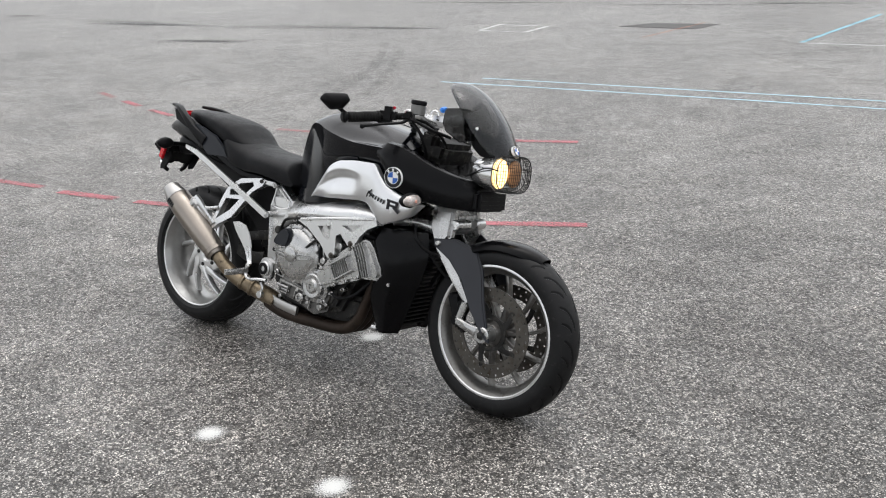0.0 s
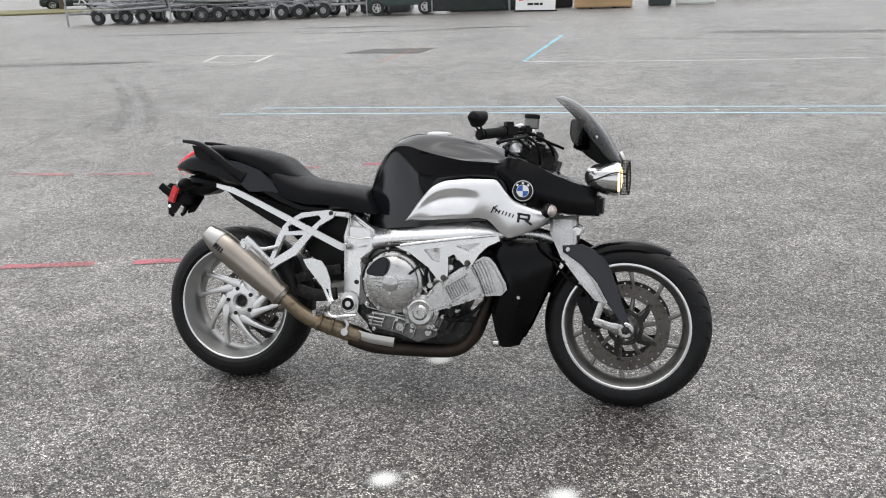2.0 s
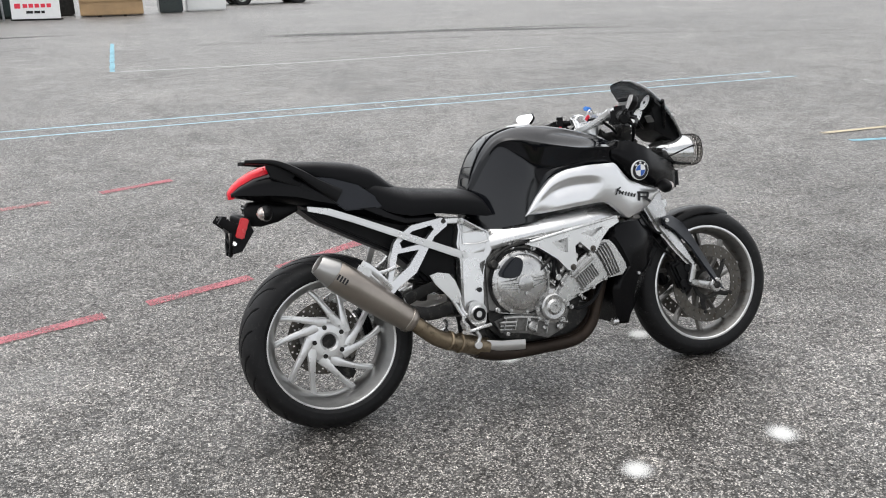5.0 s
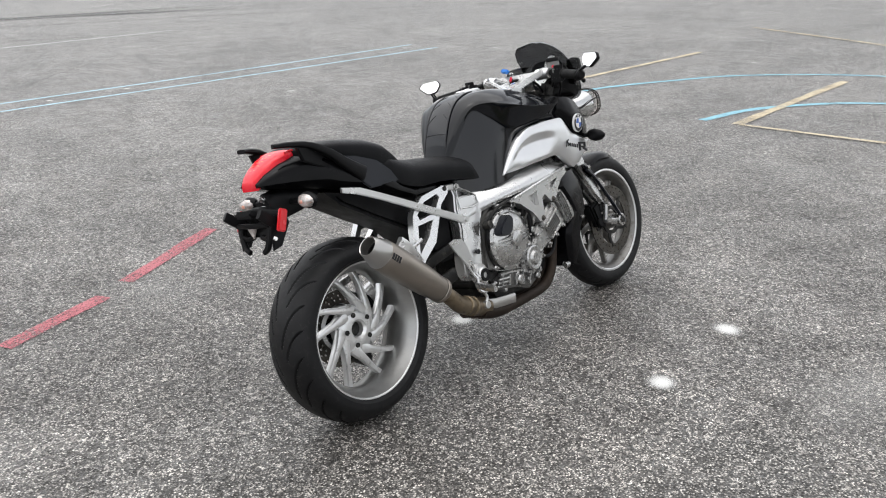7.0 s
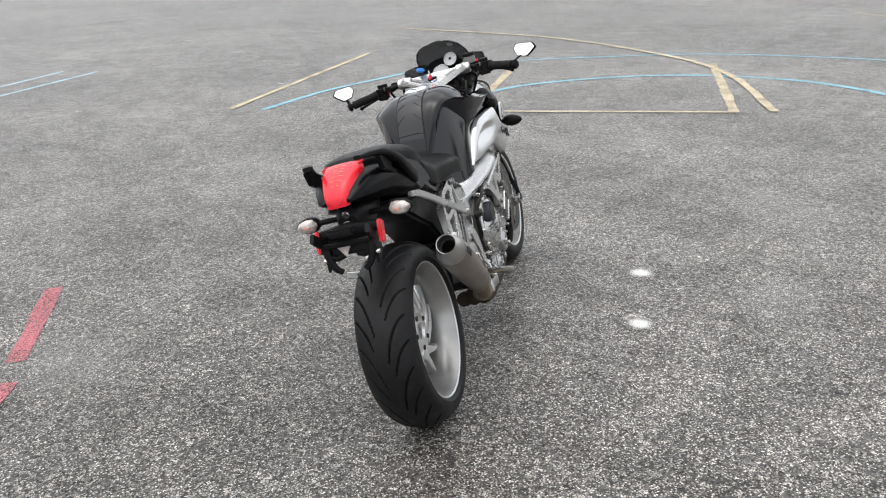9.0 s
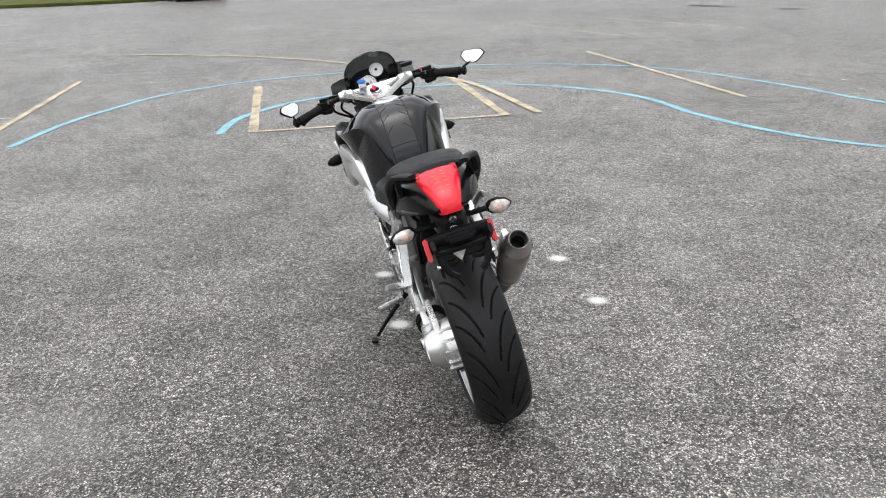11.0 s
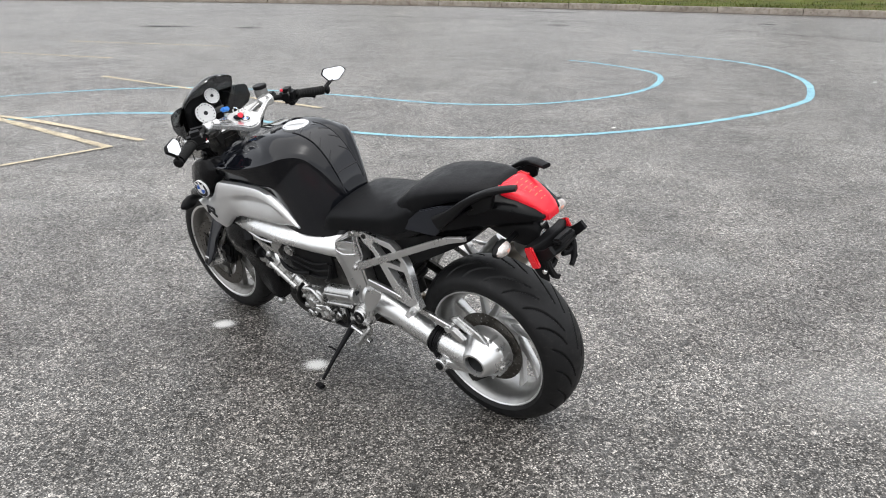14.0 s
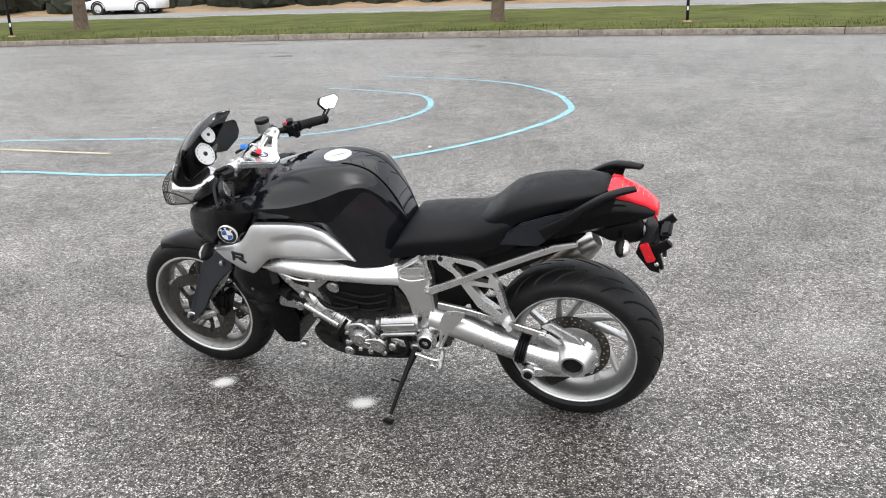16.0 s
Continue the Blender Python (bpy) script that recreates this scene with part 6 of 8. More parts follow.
    hd = right if right.z > 0 else -right
    out = [(-0.047, 0.008), (-0.034, 0.029), (0.036, 0.024), (0.05, 0.003), (0.012, -0.031), (-0.028, -0.024)]
    out = [(x * sgn * (1.12 if sgn < 0 else 1.0), y) for x, y in out]
    def ring_at(scale, depth):
        res = []
        cut = []
        for i in range(len(out)):
            p, q, r = Vector(out[i - 1]), Vector(out[i]), Vector(out[(i + 1) % len(out)])
            cut += [q.lerp(p, 0.16), q.lerp(p, 0.04).lerp(r, 0.04), q.lerp(r, 0.16)]
        for x, y, z in [(p.x, 0.0, p.y) for p in cut]:
            res.append(mc + wdir * (x * scale) * (1 if wdir.y > 0 else -1) + hd * (z * scale) + fwd * depth)
        return res
    b = bmesh.new()
    loft(b, [ring_at(1.0, 0.0), ring_at(1.04, 0.003), ring_at(1.0, 0.012), ring_at(0.75, 0.022), ring_at(0.3, 0.027)])
    mir = part("mirror", b, PLASTIC, yoke, "bar-end mirror in a black shell")
    b = bmesh.new()
    loft(b, [ring_at(0.93, -0.0012), ring_at(0.93, 0.001)])
    part("mirror_glass", b, MIRROR, yoke, "bright mirror glass")
for c, r, h, mt in (((1.218, -0.162, 1.018), 0.027, 0.036, FROST),):
    b = bmesh.new()
    cyl(b, c, V(*c) + V(0.002, 0, h), r, n=24, bevel=0.003)
    res_ob = part("fluid_reservoir", b, mt, yoke, "grey fluid reservoir with a black cap")
    b = bmesh.new()
    cyl(b, V(*c) + V(0.002, 0, h), V(*c) + V(0.003, 0, h + 0.016), r * 1.06, n=24, bevel=0.003)
    part("reservoir_cap", b, PLASTIC, yoke)
for pts in ([(1.2, -0.14, 1.0), (1.25, -0.13, 0.99), (1.29, -0.09, 0.94), (1.29, -0.04, 0.88)],
            [(1.2, -0.16, 0.99), (1.24, -0.17, 0.96), (1.25, -0.14, 0.9), (1.24, -0.1, 0.84)],
            [(1.2, 0.14, 1.0), (1.25, 0.13, 0.98), (1.29, 0.09, 0.93), (1.28, 0.03, 0.88)],
            [(1.2, 0.16, 0.99), (1.24, 0.17, 0.95), (1.25, 0.13, 0.9), (1.24, 0.1, 0.84)],
            [(1.15, -0.1, 0.99), (1.2, -0.1, 0.95), (1.25, -0.06, 0.9)],
            [(1.16, -0.2, 1.0), (1.22, -0.2, 1.0), (1.28, -0.15, 0.97), (1.33, -0.1, 0.95)],
            [(1.16, 0.21, 0.99), (1.21, 0.2, 0.95), (1.26, 0.14, 0.9), (1.3, 0.1, 0.86)]):
    b = bmesh.new()
    tube(b, pts, 0.0055, 8)
    part("control_cable", b, PLASTIC, yoke, "black control cable")
b = bmesh.new()
box(b, (1.25, 0.0, 0.9), (0.12, 0.2, 0.08), (0, 15, 0), 0.02)
box(b, (1.24, -0.09, 0.94), (0.06, 0.05, 0.06), (10, 15, 0), 0.012)
box(b, (1.24, 0.09, 0.93), (0.06, 0.05, 0.06), (-10, 15, 0), 0.012)
cyl(b, (1.2, 0, 0.85), (1.16, 0, 0.96), 0.035, n=20, bevel=0.004)
part("steering_head", b, DARK, bike)
b = bmesh.new()
box(b, (1.178, 0.055, 1.052), (0.022, 0.036, 0.018), (15, 15, 10), 0.005)
key = part("key_fob", b, BLUE_TAG, yoke, "blue key fob")
b = bmesh.new()
box(b, (1.15, 0.012, 1.015), (0.022, 0.011, 0.021), (30, -15, 30), 0.004)
part("key_tag", b, RED_TAG, yoke, "red key tag")

# seats
b = bmesh.new()
rings = []
for x, w, zt, zb, sh in ((0.165, 0.12, 0.872, 0.795, 0.0), (0.2, 0.137, 0.88, 0.772, 0.0), (0.235, 0.142, 0.864, 0.75, 0.0), (0.27, 0.144, 0.847, 0.736, 0.0), (0.33, 0.142, 0.826, 0.722, 0.0), (0.41, 0.15, 0.813, 0.722, 0.0), (0.48, 0.155, 0.805, 0.714, 0.03), (0.53, 0.156, 0.8, 0.7, 0.2), (0.555, 0.158, 0.796, 0.69, 0.42), (0.566, 0.156, 0.792, 0.69, 0.55), (0.574, 0.148, 0.784, 0.698, 0.6)):
    rings.append(half_ring(x, dome_half(w * 1.02, zt, zb, 12, 2.15, 0.98), sh))
loft(b, rings)
bmesh.ops.subdivide_edges(b, edges=[e for e in b.edges if abs(e.verts[0].co.x - e.verts[1].co.x) > 0.008], cuts=2, smooth=0.8)
seat = part("rider_seat", b, SEAT, bike, "black vinyl rider seat")
b = bmesh.new()
rings = []
for x, w, zt, zb in ((-0.135, 0.05, 0.944, 0.925), (-0.115, 0.075, 0.956, 0.917), (-0.06, 0.1, 0.956, 0.908), (0.02, 0.118, 0.95, 0.893), (0.1, 0.127, 0.94, 0.866), (0.16, 0.132, 0.926, 0.842), (0.2, 0.131, 0.91, 0.822), (0.235, 0.124, 0.884, 0.8), (0.262, 0.112, 0.86, 0.795), (0.29, 0.092, 0.84, 0.8), (0.32, 0.06, 0.826, 0.8)):
    rings.append(half_ring(x, dome_half(w, zt, zb, 12, 2.5, 0.98)))
loft(b, rings)
bmesh.ops.subdivide_edges(b, edges=[e for e in b.edges if abs(e.verts[0].co.x - e.verts[1].co.x) > 0.008], cuts=2, smooth=0.8)
part("pillion_seat", b, SEAT, bike, "black vinyl pillion seat")

# tail
b = bmesh.new()
rings = []
for x, w, zt, zb in ((-0.278, 0.045, 0.868, 0.856), (-0.25, 0.07, 0.89, 0.848), (-0.2, 0.092, 0.915, 0.835), (-0.14, 0.112, 0.93, 0.822), (-0.07, 0.127, 0.927, 0.807), (0.0, 0.136, 0.905, 0.783), (0.08, 0.142, 0.882, 0.762), (0.15, 0.142, 0.85, 0.745), (0.22, 0.138, 0.79, 0.715), (0.3, 0.13, 0.735, 0.69), (0.42, 0.12, 0.725, 0.685)):
    rings.append(half_ring(x, dome_half(w, zt, zb, 8, 3.2, 0.72)))
loft(b, rings)
bmesh.ops.subdivide_edges(b, edges=[e for e in b.edges if abs(e.verts[0].co.x - e.verts[1].co.x) > 0.02], cuts=1, smooth=0.6)
tail = part("tail_cowl", b, COWL, bike, "black tail cowl with a red lamp")
for sgn in (-1, 1):
    b = bmesh.new()
    plate(b, [(-0.01, 0.895), (0.05, 0.884), (0.14, 0.852), (0.195, 0.808), (0.225, 0.765), (0.09, 0.768), (0.05, 0.8)], sgn * 0.13, sgn * 0.143, bevel=0.004)
    part("seat_side_panel", b, FORK_GREY, tail, "dark grey panel under the pillion seat")
b = bmesh.new()
rings = []
for x, w, zt, zb in ((-0.286, 0.026, 0.874, 0.848), (-0.272, 0.037, 0.893, 0.848), (-0.245, 0.046, 0.915, 0.862), (-0.205, 0.058, 0.936, 0.882), (-0.17, 0.065, 0.947, 0.9), (-0.15, 0.066, 0.95, 0.91), (-0.134, 0.06, 0.949, 0.912), (-0.118, 0.042, 0.943, 0.918)):
    rings.append(half_ring(x, dome_half(w, zt, zb, 8, 2.9, 0.96)))
loft(b, rings)
bmesh.ops.subdivide_edges(b, edges=[e for e in b.edges if abs(e.verts[0].co.x - e.verts[1].co.x) > 0.008], cuts=2, smooth=0.8)
light = part("tail_light", b, RED, tail, "bright red tail lamp lens")
# Orange strips put the bright light streaks of the lens into colour.
for x, f in ((-0.17, 0.45), (-0.186, 0.6), (-0.202, 0.55), (-0.218, 0.62), (-0.236, 0.66), (-0.252, 0.6)):
    w = float(np.interp(x, [-0.286, -0.245, -0.205, -0.165], [0.026, 0.046, 0.058, 0.07]))
    zt = float(np.interp(x, [-0.286, -0.245, -0.205, -0.165], [0.874, 0.915, 0.936, 0.948]))
    for y0, y1 in ((-f, -0.12), (0.1, f * 0.9)):
        b = bmesh.new()
        tube(b, [(x - 0.004 * abs(q), w * q, zt - 0.0004 - 0.028 * abs(q) ** 2.6) for q in np.linspace(y0, y1, 5)], 0.0014, 6, res=2)
        part("lamp_streak", b, LAMP_STREAK, light)
for sgn in (-1, 1):
    b = bmesh.new()
    for k in range(4):
        box(b, (-0.16 + 0.009 * k, sgn * 0.056, 0.941 + 0.001 * k), (0.004, 0.018, 0.006), (0, 0, sgn * 20), 0)
    part("lamp_vent", b, REFLECTOR, light)
for sgn in (-1, 1):
    b = bmesh.new()
    sweep(b, [(0.07, sgn * 0.14, 0.822), (0.0, sgn * 0.145, 0.868), (-0.06, sgn * 0.142, 0.915), (-0.12, sgn * 0.126, 0.95), (-0.17, sgn * 0.102, 0.963), (-0.22, sgn * 0.08, 0.968)], [0.05, 0.036, 0.026, 0.02, 0.018, 0.014], [0.024, 0.026, 0.029, 0.032, 0.034, 0.03], (0, 1, 0), n=12, square=0.6)
    plate(b, [(0.04, 0.845), (-0.05, 0.91), (-0.13, 0.948), (-0.165, 0.95), (-0.15, 0.905), (-0.06, 0.865), (0.02, 0.815)], sgn * 0.112, sgn * 0.128, [[(0.005, 0.86), (-0.07, 0.905), (-0.078, 0.895), (0.0, 0.848)]], bevel=0.003)
    part("grab_rail", b, PLASTIC, tail, "black grab rail")
# number plate bracket without a plate
b = bmesh.new()
rings = []
for x, w, zt, zb in ((-0.06, 0.05, 0.81, 0.785), (-0.13, 0.055, 0.825, 0.755), (-0.19, 0.05, 0.835, 0.745), (-0.225, 0.04, 0.83, 0.75), (-0.24, 0.03, 0.81, 0.755)):
    rings.append(half_ring(x, dome_half(w, zt, zb, 6, 3.5, 0.8)))
loft(b, rings)
plate_arm = part("plate_bracket", b, PLASTIC, bike, "black number plate bracket, empty")
b = bmesh.new()
sweep(b, [(-0.245, -0.098, 0.765), (-0.268, 0.0, 0.772), (-0.245, 0.098, 0.765)], [0.028, 0.04, 0.028], [0.032, 0.05, 0.032], (0, 0, 1), n=10, square=0.7)
part("bracket_beam", b, PLASTIC, plate_arm)
for sgn in (-1, 1):
    b = bmesh.new()
    plate(b, [(-0.235, 0.775), (-0.292, 0.745), (-0.3, 0.665), (-0.268, 0.672), (-0.222, 0.735)], sgn * 0.074, sgn * 0.084, bevel=0.002)
    sweep(b, [(-0.33, sgn * 0.088, 0.785), (-0.29, sgn * 0.08, 0.755), (-0.25, sgn * 0.078, 0.75)], [0.03, 0.035, 0.03], 0.014, (0, 1, 0), n=8, square=0.7)
    part("bracket_cheek", b, PLASTIC, plate_arm)
    b = bmesh.new()
    sweep(b, [(-0.288, sgn * 0.074, 0.745), (-0.296, sgn * 0.07, 0.71), (-0.302, sgn * 0.056, 0.675), (-0.304, sgn * 0.036, 0.66)], [0.026, 0.022, 0.02, 0.016], [0.02, 0.018, 0.016, 0.014], (1, 0, 0), n=8, square=0.5)
    sweep(b, [(-0.296, sgn * 0.07, 0.712), (-0.292, sgn * 0.045, 0.7), (-0.288, sgn * 0.02, 0.706)], 0.016, 0.014, (1, 0, 0), n=8, square=0.5)
    part("bracket_arm", b, PLASTIC, plate_arm)
b = bmesh.new()
sweep(b, [(-0.298, -0.08, 0.745), (-0.305, 0.0, 0.745), (-0.298, 0.08, 0.745)], 0.016, 0.014, (1, 0, 0), n=8, square=0.6)
part("bracket_rail", b, PLASTIC, plate_arm)
b = bmesh.new()
box(b, (-0.312, 0.0, 0.782), (0.035, 0.09, 0.024), (0, 10, 0), 0.008)
part("plate_lamp_cover", b, PLASTIC, plate_arm)
for sgn in (-1, 1):
    b = bmesh.new()
    box(b, (-0.262, sgn * 0.101, 0.75), (0.03, 0.014, 0.07), (0, 22, 0), 0.004)
    part("side_reflector", b, REFLECTOR, plate_arm, "red side reflector")
    b = bmesh.new()
    cyl(b, (-0.29, sgn * 0.078, 0.7), (-0.29, sgn * 0.09, 0.7), 0.008, n=12, bevel=0.002)
    part("bracket_screw", b, CHROME, plate_arm)
b = bmesh.new()
cyl(b, (-0.235, 0.0, 0.815), (-0.246, 0.0, 0.812), 0.012, n=16, bevel=0.002)
part("seat_lock", b, ALU, plate_arm)
badge_parts(plate_arm, pose(-0.2405, 0.004, 0.778, 0, -85, 0) @ pose(0, 0, 0, 0, 0, -90), 0.016)
b = bmesh.new()
plate(b, [(-0.022, 0.012), (0.022, 0.012), (0.0, -0.02)], 0.0, 0.008, bevel=0.002)
bmesh.ops.transform(b, matrix=pose(-0.289, 0.014, 0.722, 0, 0, 90), verts=b.verts)
part("plate_lamp", b, CLEAR, plate_arm)
b = bmesh.new()
box(b, (-0.272, 0.0, 0.728), (0.022, 0.15, 0.05), (0, 12, 0), 0.006)
part("bracket_back", b, PLASTIC, plate_arm)


# ---- painted marks on the asphalt ----
def line_bm(pts, width, z, seed=0, res=8, closed=False):
    rnd = random.Random(seed)
    path = smooth_path([(x, y, z) for x, y in pts], res, closed) if len(pts) > 2 else None
    if path is None:
        a, c = V(*pts[0], z), V(*pts[1], z)
        n = max(2, int((c - a).length / 0.25))
        path = [a.lerp(c, k / n) for k in range(n + 1)]
    bm2 = bmesh.new()
    left, right = [], []
    for i, p in enumerate(path):
        t = (path[min(i + 1, len(path) - 1)] - path[max(i - 1, 0)])
        t.z = 0
        t.normalize()
        s = V(-t.y, t.x, 0)
        w = width * (0.5 + rnd.uniform(-0.06, 0.06))
        o = s * rnd.uniform(-0.05, 0.05) * width
        left.append(bm2.verts.new(p + s * w + o))
        right.append(bm2.verts.new(p - s * w + o))
    for i in range(len(path) - 1):
        bm2.faces.new((left[i], left[i + 1], right[i + 1], right[i]))
    return bm2


CYAN = worn_paint("worn_cyan_paint", (0.22, 0.445, 0.535), 0.5)
CYAN_THIN = worn_paint("faded_cyan_paint", (0.43, 0.64, 0.74), 0.55)
YELLOW = worn_paint("worn_yellow_paint", (0.54, 0.46, 0.32), 0.4)
RED_LINE = worn_paint("worn_red_paint", (0.43, 0.14, 0.16), 0.37)
RED_FADED = worn_paint("faded_red_paint", (0.48, 0.2, 0.205), 0.2)
WHITE_LINE = worn_paint("faded_white_paint", (0.64, 0.65, 0.64), 0.5)
ORANGE = worn_paint("faded_orange_paint", (0.5, 0.27, 0.2), 0.2)

def mark(name, pts, w, mt, z, label, seed):
    thing(name, line_bm(pts, w, z, seed), mt, label, "painted line", "painted lines", "structure", smooth=0)


mark("cyan_curve", [(5.41, 1.52), (6.25, 1.37), (7.1, 0.8), (7.64, -0.25), (7.66, -1.2), (7.2, -2.1), (6.2, -2.78), (4.9, -2.98), (3.8, -3.38), (3.03, -4.06), (2.5, -4.9), (2.1, -6.1), (1.95, -7.4), (2.12, -8.3), (2.78, -9.6), (4.08, -10.8), (6.45, -11.4)], 0.085, CYAN, 0.004, "bright cyan painted curve on the asphalt", 0)
mark("cyan_curve", [(5.37, 3.35), (6.45, 3.16), (7.3, 2.85), (8.14, 2.42), (8.95, 1.45), (9.35, 0.2), (9.55, -1.0), (9.2, -2.4), (8.66, -3.36), (7.8, -4.05), (6.2, -4.6), (5.0, -4.9), (4.15, -5.58), (3.78, -6.8), (3.95, -7.9), (4.6, -8.9), (5.85, -9.35), (6.4, -9.4)], 0.075, CYAN, 0.004, "bright cyan painted curve on the asphalt", 1)
mark("cyan_line", [(-3.9, 6.58), (0.4, 6.9), (4.0, 7.05), (8.0, 7.25)], 0.05, CYAN_THIN, 0.004, "thin faded cyan line", 2)
mark("cyan_line", [(-3.6, 7.08), (0.4, 7.36), (4.3, 7.55), (8.0, 7.83)], 0.05, CYAN_THIN, 0.004, "thin faded cyan line", 3)
mark("cyan_line", [(-1.23, 12.7), (-1.46, 19.0)], 0.085, CYAN, 0.004, "cyan painted line across the lot", 4)
mark("white_line", [(-1.2, 12.62), (2.2, 12.6), (6.9, 13.12)], 0.06, WHITE_LINE, 0.005, "thin faded white line", 5)
mark("yellow_line", [(5.38, 3.72), (9.85, 3.84)], 0.075, YELLOW, 0.007, "worn yellow painted line", 6)
mark("yellow_line", [(5.42, 1.2), (8.42, 1.34)], 0.095, YELLOW, 0.007, "worn yellow painted line", 7)
mark("yellow_line", [(5.42, 1.17), (5.53, -1.25)], 0.06, YELLOW, 0.0085, "worn yellow painted line", 8)
mark("yellow_line", [(5.53, -1.22), (8.63, -1.08)], 0.095, YELLOW, 0.007, "worn yellow painted line", 9)
mark("yellow_curve", [(5.57, -1.56), (7.78, -1.23), (9.5, -0.43), (11.8, 1.55), (13.7, 4.8)], 0.08, YELLOW, 0.01, "worn yellow painted curve", 10)
mark("yellow_line", [(5.76, -3.8), (10.3, -3.5)], 0.07, YELLOW, 0.007, "worn yellow painted line", 11)
mark("yellow_line", [(12.5, -4.74), (15.4, -3.72)], 0.08, YELLOW, 0.007, "worn yellow painted line", 12)
mark("yellow_line", [(12.7, -7.2), (16.3, -5.7)], 0.08, YELLOW, 0.007, "worn yellow painted line", 13)
mark("white_box", [(-8.05, 13.08), (-6.8, 12.97)], 0.07, WHITE_LINE, 0.005, "white painted box outline", 14)
mark("white_box", [(-6.8, 12.97), (-7.13, 14.35)], 0.07, WHITE_LINE, 0.006, "white painted box outline", 15)
mark("white_box", [(-7.13, 14.35), (-8.5, 14.48)], 0.07, WHITE_LINE, 0.005, "white painted box outline", 16)
mark("white_box", [(-8.5, 14.48), (-8.05, 13.08)], 0.07, WHITE_LINE, 0.006, "white painted box outline", 17)
mark("orange_line", [(-4.04, 12.6), (-4.24, 16.0)], 0.07, ORANGE, 0.009, "faded orange line over a patch", 18)
for i, (a, c, mt) in enumerate((((0.03, 1.76), (0.76, 2.16), RED_LINE), ((-0.66, 1.46), (-0.13, 1.66), RED_LINE), ((-1.4, 1.19), (-0.86, 1.37), RED_LINE), ((-2.16, 0.97), (-1.63, 1.12), RED_LINE), ((-2.92, 0.82), (-2.36, 0.94), RED_LINE), ((-3.72, 0.73), (-3.17, 0.82), RED_LINE), ((-4.6, 0.6), (-4.0, 0.68), RED_LINE),
                                ((-2.49, 3.42), (-1.98, 3.64), RED_FADED), ((-1.8, 3.67), (-1.34, 3.83), RED_FADED), ((-3.35, 3.29), (-2.76, 3.4), RED_FADED), ((-4.11, 3.23), (-3.5, 3.26), RED_FADED), ((-5.6, 3.36), (-5.0, 3.24), RED_LINE), ((-6.5, 3.6), (-5.95, 3.45), RED_LINE), ((-7.5, 3.86), (-6.9, 3.7), RED_FADED), ((-1.0, 3.97), (-0.48, 4.19), RED_LINE))):
    thing("red_dash", line_bm([a, c], 0.085, 0.004, 40 + i), mt, "faded red painted dash", "painted line", "red dashes", "structure", smooth=0)


def blot_mat(name, col, rough, inner, outer, scale, amp=0.9):
    """A ragged round mark: solid in the middle, broken up towards its edge."""
    m = bpy.data.materials.new(name)
    nt, nn, ln, bs = nodes_of(m)
    tc = nn.new("ShaderNodeTexCoord")
    co = tc.outputs["Object"]
    ln_len = nn.new("ShaderNodeVectorMath")
    ln_len.operation = "LENGTH"
    ln.new(co, ln_len.inputs[0])
    n = noise_tex(nt, scale, 5.0, 0.75, co)
    add = nn.new("ShaderNodeMath")
    add.operation = "MULTIPLY_ADD"
    ln.new(n, add.inputs[0])
    add.inputs[1].default_value = amp
    ln.new(ln_len.outputs["Value"], add.inputs[2])
    rm = nn.new("ShaderNodeMapRange")
    ln.new(add.outputs[0], rm.inputs["Value"])
    rm.inputs["From Min"].default_value, rm.inputs["From Max"].default_value = outer, inner
    ln.new(rm.outputs[0], bs.inputs["Alpha"])
    bs.inputs["Base Color"].default_value = (*col, 1)
    bs.inputs["Roughness"].default_value = rough
    return m


SPOT = blot_mat("white_paint_spot", (0.56, 0.56, 0.545), 0.75, 1.98, 2.45, 14.0, 3.0)
FLECK = blot_mat("pale_fleck", (0.6, 0.6, 0.57), 0.8, 0.75, 0.98, 5.0)
STAIN = blot_mat("dark_stain", (0.035, 0.034, 0.034), 0.65, 0.0, 1.25, 3.4)
STAIN_SOFT = blot_mat("faint_tar_film", (0.05, 0.048, 0.047), 0.6, -0.9, 1.25, 4.5)
PALE = blot_mat("pale_scuff", (0.36, 0.355, 0.345), 0.85, -1.6, 1.25, 3.2)


def blot(name, x, y, sx, sy, mt, label, turn=0.0, z=0.005, group=""):
    bm2 = bmesh.new()
    bmesh.ops.create_circle(bm2, cap_ends=True, segments=24, radius=1.15)
    ob = thing(name, bm2, mt, label, "ground mark", group, "structure", smooth=0)
    ob.matrix_world = pose(x, y, z, 0, 0, turn) @ Matrix.Diagonal((sx, sy, 1, 1))


for x, y, s in ((0.86, -0.673, 0.064), (1.447, -0.644, 0.068), (1.418, 0.269, 0.064), (0.785, 0.245, 0.066)):
    blot("paint_spot", x, y, s, s * 0.9, SPOT, "ragged white paint spot on the asphalt", x * 40, 0.005, "white paint spots")
